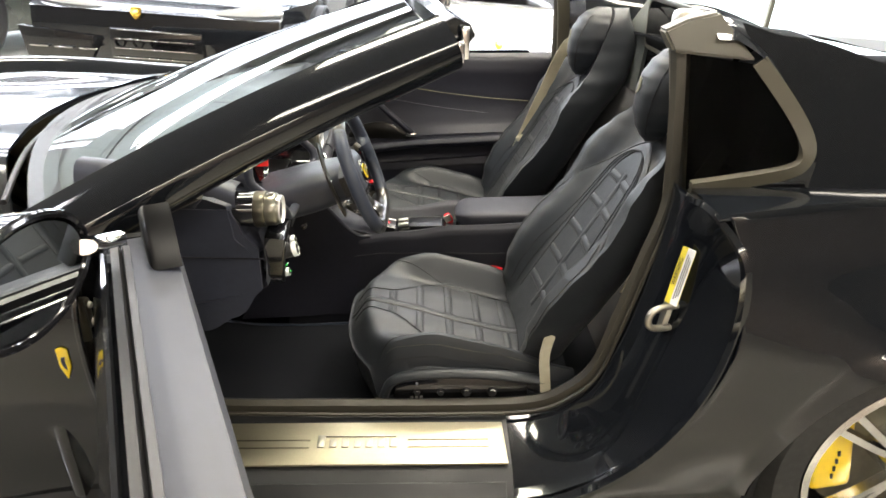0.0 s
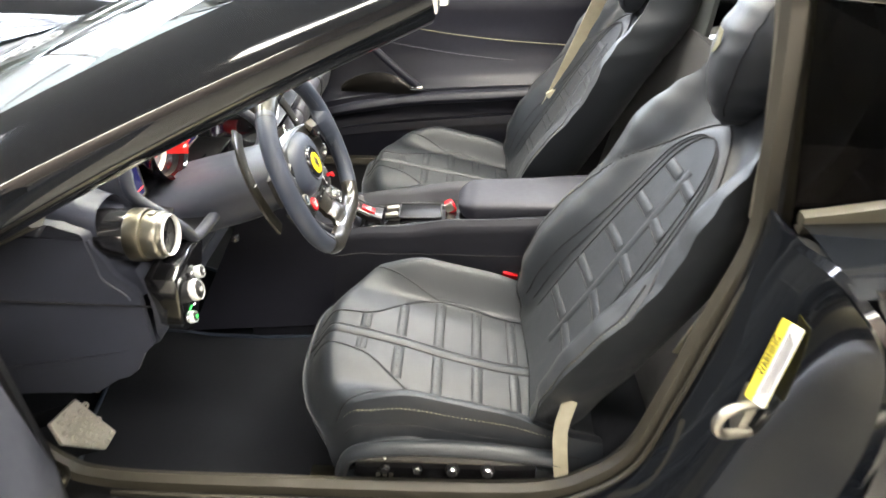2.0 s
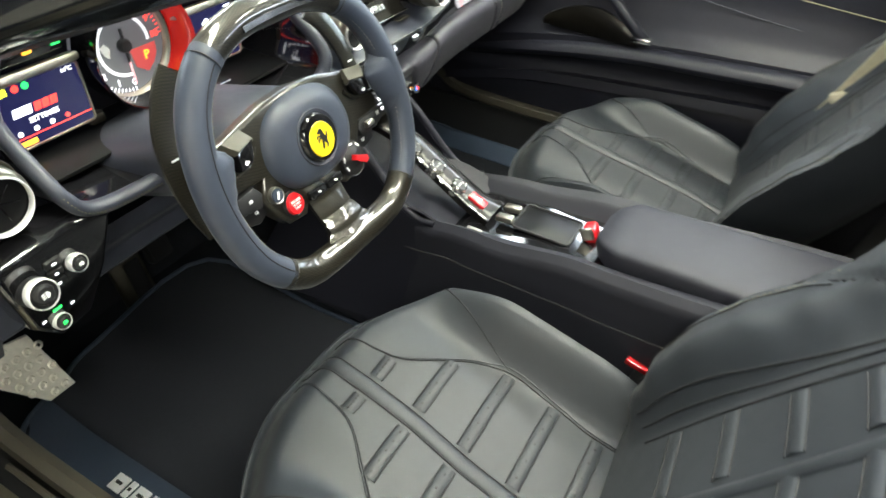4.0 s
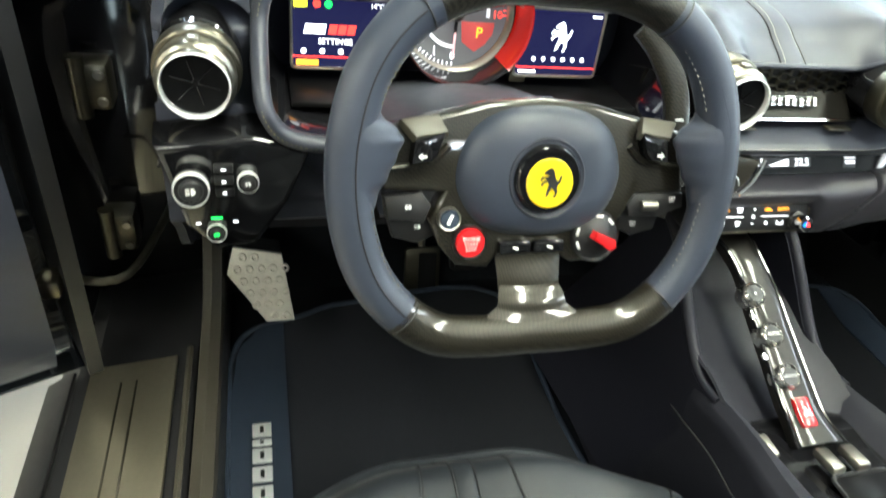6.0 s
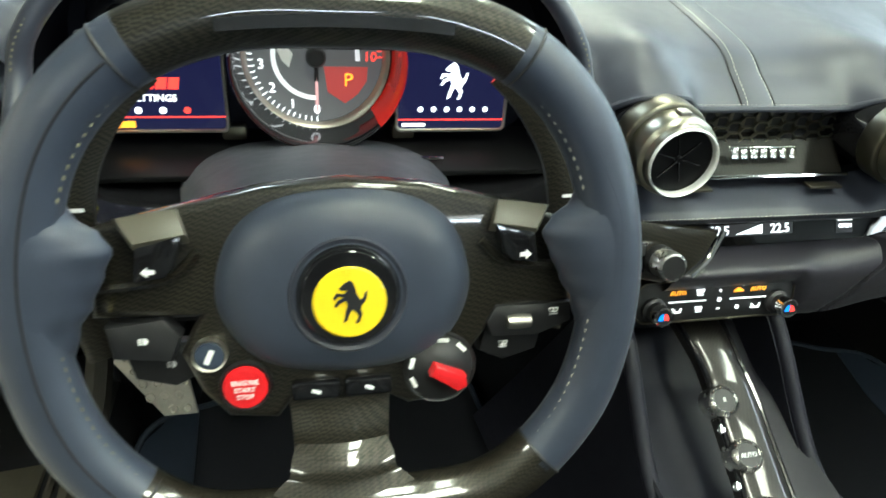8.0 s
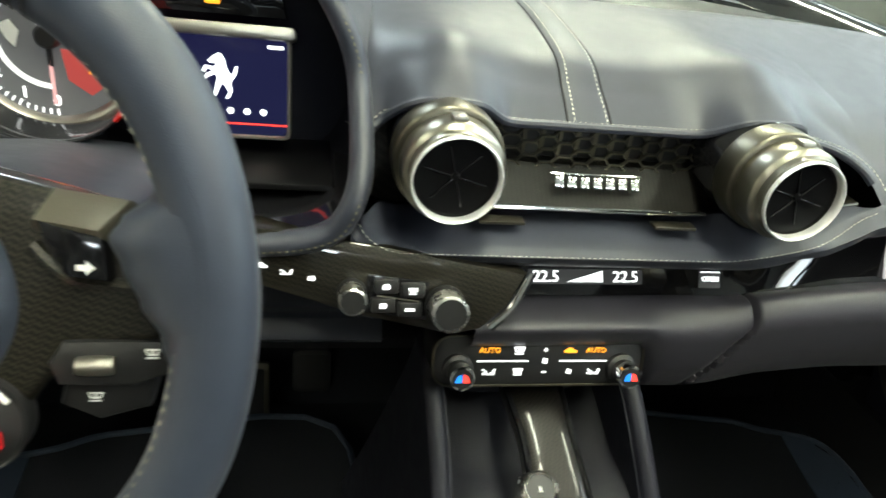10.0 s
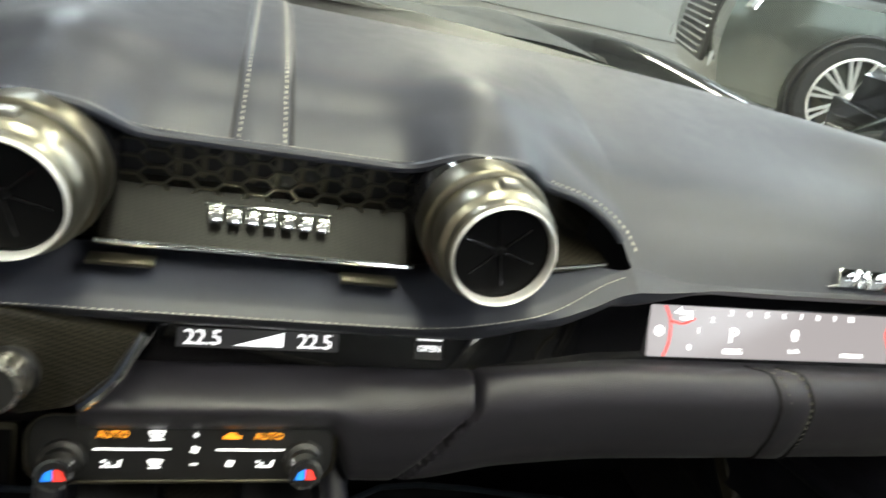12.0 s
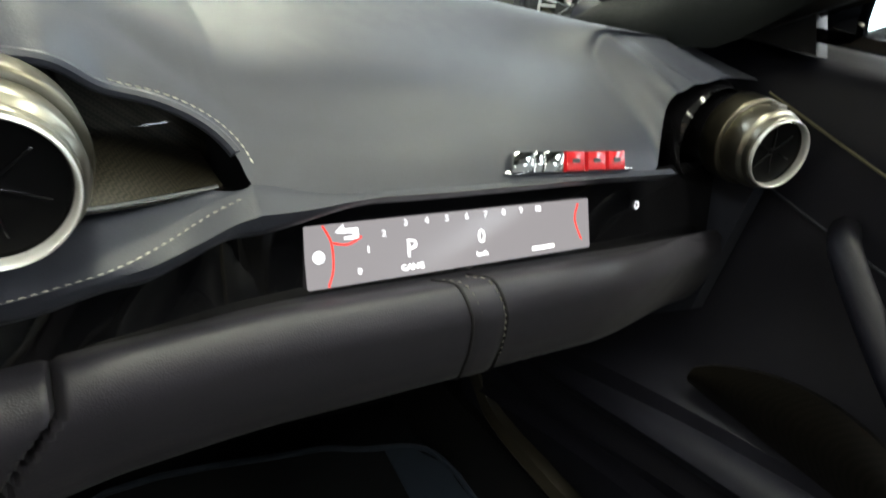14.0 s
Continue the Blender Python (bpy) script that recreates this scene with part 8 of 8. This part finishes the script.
def con_side(s):
    def fn(u, v):
        x = lerp(-0.34, 0.66, u)
        h, t = con_half(x), con_top(x)
        r = table(x, [(-0.34, 0.50), (-0.13, 0.527), (0.05, 0.548), (0.22, 0.572), (0.62, 0.592)]) - t
        rows = [(0.062, t - 0.005), (0.086, t + r * 0.75), (h, t + r), (h + 0.012, t + r - 0.014), (h + 0.015, t - 0.06), (h + 0.03, 0.33), (h + 0.035, 0.20)]
        f = v * (len(rows) - 1)
        i = min(int(f), len(rows) - 2)
        d, z = (lerp(a, b, f - i) for a, b in zip(rows[i], rows[i + 1]))
        return Vector((x, C + s * d, z))
    return fn


for s in (-1, 1):
    part("side_panel", surf(con_side(s), 40, 24), CONSOLE_LEATHER, con, "navy leather console side")
    part("side_seam", sweep([Vector((x, C + s * (con_half(x) + 0.0165), con_top(x) - 0.045 - 0.02 * math.sin(3 * x))) for x in [-0.25 + 0.85 * i / 30 for i in range(31)]], ring(0.0018, 6)), GROOVE, con)
part("deck", surf(lambda u, v: Vector((lerp(-0.035, 0.25, u), C + lerp(-0.078, 0.078, v), con_top(lerp(-0.035, 0.25, u)) - 0.001)), 30, 6, 0.01), GLOSS, con, "gloss black console deck")
# Opening is not cut; a flat black plate stands for its shade.
part("recess_plate", box((0.118, C + 0.004, 0.5325), (0.105, 0.075, 0.006), 0.002), VENT_BLACK, con, "flat black plate in place of an open tray")
part("recess_rim", sweep([Vector((0.118 + a, C + 0.004 + b, 0.5360)) for a, b in rounded(0.108, 0.078, 0.008)], ring(0.0022, 6), True), PLASTIC, con)
def tray_fn(u, v):
    x = lerp(-0.29, -0.03, u)
    d = 2 * v - 1
    return Vector((x, 2.047 + 0.028 * u + d * 0.094, table(x, [(-0.29, 0.615), (-0.20, 0.570), (-0.10, 0.528), (-0.03, 0.507)]) + 0.020 * abs(d) ** 4))


tray = part("storage_tray", surf(tray_fn, 24, 16, 0.004), CONSOLE_LEATHER, con, "leather lined storage tray")
part("tray_wall", surf(lambda u, v: Vector((-0.26 - 0.03 * v, C + lerp(-0.085, 0.085, u), lerp(0.48, 0.67, v))), 8, 6, 0.01), LEATHER, con)
# leather cheeks that fall from the climate panel to the console
def cheek(s):
    def fn(u, v):
        out = lerp(0.045 if s < 0 else 0.075, 0.026, u)
        return Vector((lerp(-0.262 - 0.22 * v, -0.06, u), 2.045 + s * lerp(0.092, 0.102, u) + s * out * v ** 1.4 + 0.032 * u, lerp(lerp(0.685, 0.528, step(u, 0.0, 0.9)), 0.26, v)))
    return fn


for s in (-1, 1):
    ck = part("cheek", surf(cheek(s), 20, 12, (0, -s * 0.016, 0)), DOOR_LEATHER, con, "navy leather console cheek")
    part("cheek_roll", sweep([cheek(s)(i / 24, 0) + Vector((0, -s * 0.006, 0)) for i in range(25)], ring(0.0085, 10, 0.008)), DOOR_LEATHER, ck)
part("tray_seam", sweep([tray_fn(0.50, 0.12 + 0.76 * i / 12) + Vector((0, 0, 0.0012)) for i in range(13)], ring(0.0016, 6)), GROOVE, tray)
# bridge with the three buttons
BR = [(-0.235, 0.668), (-0.20, 0.657), (-0.17, 0.643), (-0.143, 0.6255), (-0.099, 0.597), (-0.054, 0.5685), (-0.016, 0.5455), (0.02, 0.534)]
bpts = curve([(x, 0, z) for x, z in BR], 8)


def bridge(u, v):
    i = u * (len(bpts) - 1)
    k = min(int(i), len(bpts) - 2)
    p = bpts[k].lerp(bpts[k + 1], i - k)
    w = table(u, [(0, 0.026), (0.25, 0.022), (0.5, 0.025), (0.85, 0.027), (1, 0.034)])
    d = lerp(-1, 1, v)
    return Vector((p.x, C - 0.026 + 0.02 * u + d * w, p.z - 0.005 * d ** 4))


br = part("button_bridge", surf(bridge, 50, 12, (-0.006, 0, -0.012)), DARK_CARBON, con, "glossy dark carbon button bridge")
part("bridge_edge", sweep([bridge(i / 40, 0.02) for i in range(41)], ring(0.0030, 8)), GLOSS, br)
part("bridge_edge", sweep([bridge(i / 40, 0.98) for i in range(41)], ring(0.0030, 8)), GLOSS, br)
for (x, y, z, t) in ((-0.143, 2.040, 0.6255, "R"), (-0.099, 2.049, 0.5965, "AUTO"), (-0.054, 2.054, 0.5685, "LAUNCH")):
    m = facing((x, y, z), (0, 1, 0), (-0.843, 0, 0.538))
    b = part("gear_button", lathe([(0, 0.0085), (0.0112, 0.0085), (0.0116, 0.007), (0.0120, -0.004)], 32, m), PLASTIC, br, "black round gear button")
    part("button_rim", lathe([(0.0112, 0.0088), (0.0122, 0.0096), (0.0148, 0.0080), (0.0160, 0.004), (0.0164, -0.003), (0.0166, -0.012)], 32, m), KNOB_SILVER, b, "bright metal rim")
    part("word", words(t, 0.0062 if len(t) < 5 else 0.0048, m @ Matrix.Translation((0, 0, 0.0088)), 0.0002), WHITE, b, smooth=False)
for k in range(2):
    part("bright_stud", lathe([(0, 0.003), (0.004, 0.002), (0.0045, 0)], 14, facing((-0.121 + 0.044 * k, 2.032, 0.6115 - 0.029 * k), (0, 1, 0), (-0.843, 0, 0.538))), CHROME, br)
hz = part("hazard_button", moved(box((0, 0, 0), (0.022, 0.036, 0.010), 0.003), facing((-0.016, 2.063, 0.5465), (0, 1, 0), (-0.9, 0, 0.43))), RED, br, "red hazard button")
part("triangle", plate([(-0.006, -0.005), (0.006, -0.005), (0, 0.006)], 0.0004, facing((-0.0138, 2.063, 0.5515), (0, 1, 0), (-0.9, 0, 0.43))), WHITE, hz)
for k in range(2):
    part("window_switch", box((0.045, C - 0.022 + 0.035 * k, 0.537), (0.034, 0.018, 0.012), 0.004, m=pose(0, 0, 0, 0, -8, 0)), SATIN, con, "satin window switch")
part("side_chrome", box((0.01, C - 0.075, 0.528), (0.03, 0.012, 0.008), 0.003), SATIN, con)
# armrest
def arm(u, v):
    x = lerp(0.218, 0.68, u)
    a = 2 * math.pi * v
    e = lambda t, p: math.copysign(abs(t) ** p, t)
    f = min(1.0, (u / 0.09)) ** 0.5 if u < 0.09 else 1.0
    w, h = (0.080 + 0.014 * u) * (0.45 + 0.55 * f), 0.028 * (0.3 + 0.7 * f)
    return Vector((x, C + w * e(math.cos(a), 0.38), 0.570 + 0.012 * u + h * e(math.sin(a), 0.42)))


part("armrest", surf(arm, 40, 36), CONSOLE_LEATHER, con, "padded leather armrest")
part("armrest_end", surf(lambda u, v: Vector((0.2185, C + lerp(-0.028, 0.028, u), 0.568 + lerp(-0.006, 0.006, v))), 2, 2), LEATHER, con)

key = thing("key_fob", "red and silver key fob in the console tray", "key")
part("fob", box((0.196, 2.090, 0.545), (0.026, 0.036, 0.030), 0.008, 3, pose(0, 0, 0, 0, -25, 10)), RED, key, "red fob shell")
part("fob_edge", box((0.193, 2.072, 0.551), (0.022, 0.006, 0.024), 0.002, 2, pose(0, 0, 0, 0, -25, 10)), SATIN, key)

# ---- footwell ----
fr = thing("footrest", "drilled aluminium footrest with raised round studs", "footrest")
FM = facing((-0.49, 1.437, 0.390), (0.0, 1, 0.0), (-0.36, 0, 0.93)) @ Matrix.Diagonal((1.15, 1.26, 1, 1))
part("tread", plate([(-0.040, 0.058), (0.026, 0.047), (0.042, -0.046), (0.002, -0.046), (-0.050, 0.022)], 0.008, FM, 0.002), PEDAL, fr, "brushed aluminium tread")
for r in range(6):
    for k in range(5):
        px, py = -0.036 + 0.0165 * k + (0.008 if r % 2 else 0), -0.038 + 0.0165 * r
        if px > 0.034 - 0.12 * max(0, py) or px < -0.042 + 0.7 * max(0, 0.018 - py) or py > 0.05 or py > 0.043 - 0.15 * px:
            continue
        part("stud", lathe([(0.0026, 0.0004), (0.0034, 0.0036), (0.0050, 0.0036), (0.0062, 0.0)], 16, FM @ Matrix.Translation((px, py, 0))), PEDAL, fr)
part("backing", plate([(-0.038, 0.054), (0.024, 0.044), (0.039, -0.043), (0.0, -0.043), (-0.046, 0.020)], 0.10, FM @ Matrix.Translation((0, 0, -0.009))), CARPET, fr)
PB = facing((-0.72, 1.862, 0.270), (0, 1, 0), (-0.35, 0, 0.94))
bp_ = thing("brake_pedal", "small pedal with a rubber centre, blackened for shade", "pedal")
# Pedal is lost in the dark footwell, so its pad is near-black.
part("pad", plate(rounded(0.065, 0.075, 0.012), 0.010, PB, 0.002), PLASTIC, bp_, "pad blackened for the footwell shade")
part("rubber", plate(rounded(0.045, 0.062, 0.004), 0.002, PB @ Matrix.Translation((0, 0, 0.0025))), PLASTIC, bp_)
part("arm", tube([PB @ Vector((0, 0, -0.012)), PB @ Vector((0, 0.12, -0.05)), PB @ Vector((0, 0.25, -0.06))], 0.010, 8), DARKMETAL, bp_)
PG = facing((-0.666, 1.757, 0.245), (0, 1, 0), (-0.30, 0, 0.95))
gp = thing("accelerator_pedal", "tall aluminium accelerator pedal with a dark slotted centre", "pedal")
# Aluminium in darker metal: the footwell's shade is in its colour.
part("pad", plate(rounded(0.075, 0.145, 0.008), 0.010, PG, 0.002), DARKMETAL, gp, "aluminium pad, darkened for the footwell shade")
part("rubber", plate(rounded(0.038, 0.125, 0.004), 0.002, PG @ Matrix.Translation((0.010, 0, 0.0025))), PLASTIC, gp)
part("arm", tube([PG @ Vector((0, 0.05, -0.012)), PG @ Vector((0, 0.18, -0.04)), PG @ Vector((0, 0.28, -0.04))], 0.008, 8), DARKMETAL, gp)


def floor_mat(label, mirror):
    mt = thing("floor_mat", label, "floor mat", "floor mats")
    def Y(y):
        return 2 * C - y if mirror else y
    out = [(-0.60, 1.60), (-0.575, 1.50), (-0.55, 1.41), (-0.50, 1.378), (-0.42, 1.372), (-0.10, 1.378), (0.10, 1.40), (0.12, 1.90), (-0.30, 1.93), (-0.60, 1.90)]
    zf = lambda x: 0.222 + 0.22 * max(0, -0.46 - x)
    pts = [(p.x, p.y) for p in curve([(a, b, 0) for a, b in out], 5, True)]
    b = bmesh.new()
    cen = (-0.2, 1.65)
    rings = []
    for k in (1.0, 0.75, 0.5, 0.25):
        rings.append([b.verts.new((lerp(cen[0], x, k), Y(lerp(cen[1], y, k)), zf(lerp(cen[0], x, k)))) for x, y in pts])
    for r, q in zip(rings, rings[1:]):
        for j in range(len(pts)):
            b.faces.new((r[j], r[(j + 1) % len(pts)], q[(j + 1) % len(pts)], q[j]))
    b.faces.new(rings[-1])
    bmesh.ops.recalc_face_normals(b, faces=b.faces)
    bmesh.ops.solidify(b, geom=b.faces[:], thickness=0.006)
    part("carpet_sheet", b, CARPET, mt, "black carpet pile")
    part("binding", sweep([Vector((x, Y(y), zf(x) + 0.001)) for x, y in pts], ring(0.005, 8), True), MAT_LEATHER, mt, "dark blue binding")
    part("side_panel", surf(lambda u, v: (lambda x: Vector((x, Y(lerp(table(x, [(-0.56, 1.425), (-0.50, 1.384), (-0.40, 1.376), (-0.10, 1.381), (0.10, 1.403)]), 1.468, v)), zf(x) + 0.0035)))(lerp(-0.56, 0.10, u)), 30, 4, (0, 0, -0.003)), MAT_LEATHER, mt, "blue leather side band")
    if not mirror:
        for i in range(6):
            w_ = 0.012 if i == 1 else 0.027
            x_ = (-0.345, -0.313, -0.296, -0.262, -0.228, -0.194)[i]
            part("badge_block", moved(box((0, 0, 0), (w_, 0.030, 0.004), 0.0015), Matrix.Translation((x_ + w_ / 2, 1.425, 0.2275))), RING, mt, "raised silver block")
            part("block_slot", moved(box((0, 0, 0), (w_ * 0.5, 0.006, 0.002), 0.0005), Matrix.Translation((x_ + w_ / 2, 1.425, 0.2290))), PLASTIC, mt)
    return mt


floor_mat("black carpet mat with a blue leather side band", False)
floor_mat("black carpet mat in the passenger's footwell", True)
part("footwell_side", box((-0.62, 1.362, 0.43), (0.14, 0.012, 0.42), 0.005), SUEDE, car)
part("tread_strip", box((-0.10, 2.70, 0.226), (0.10, 0.012, 0.006), 0.002), SATIN, car, "bright tread strip")
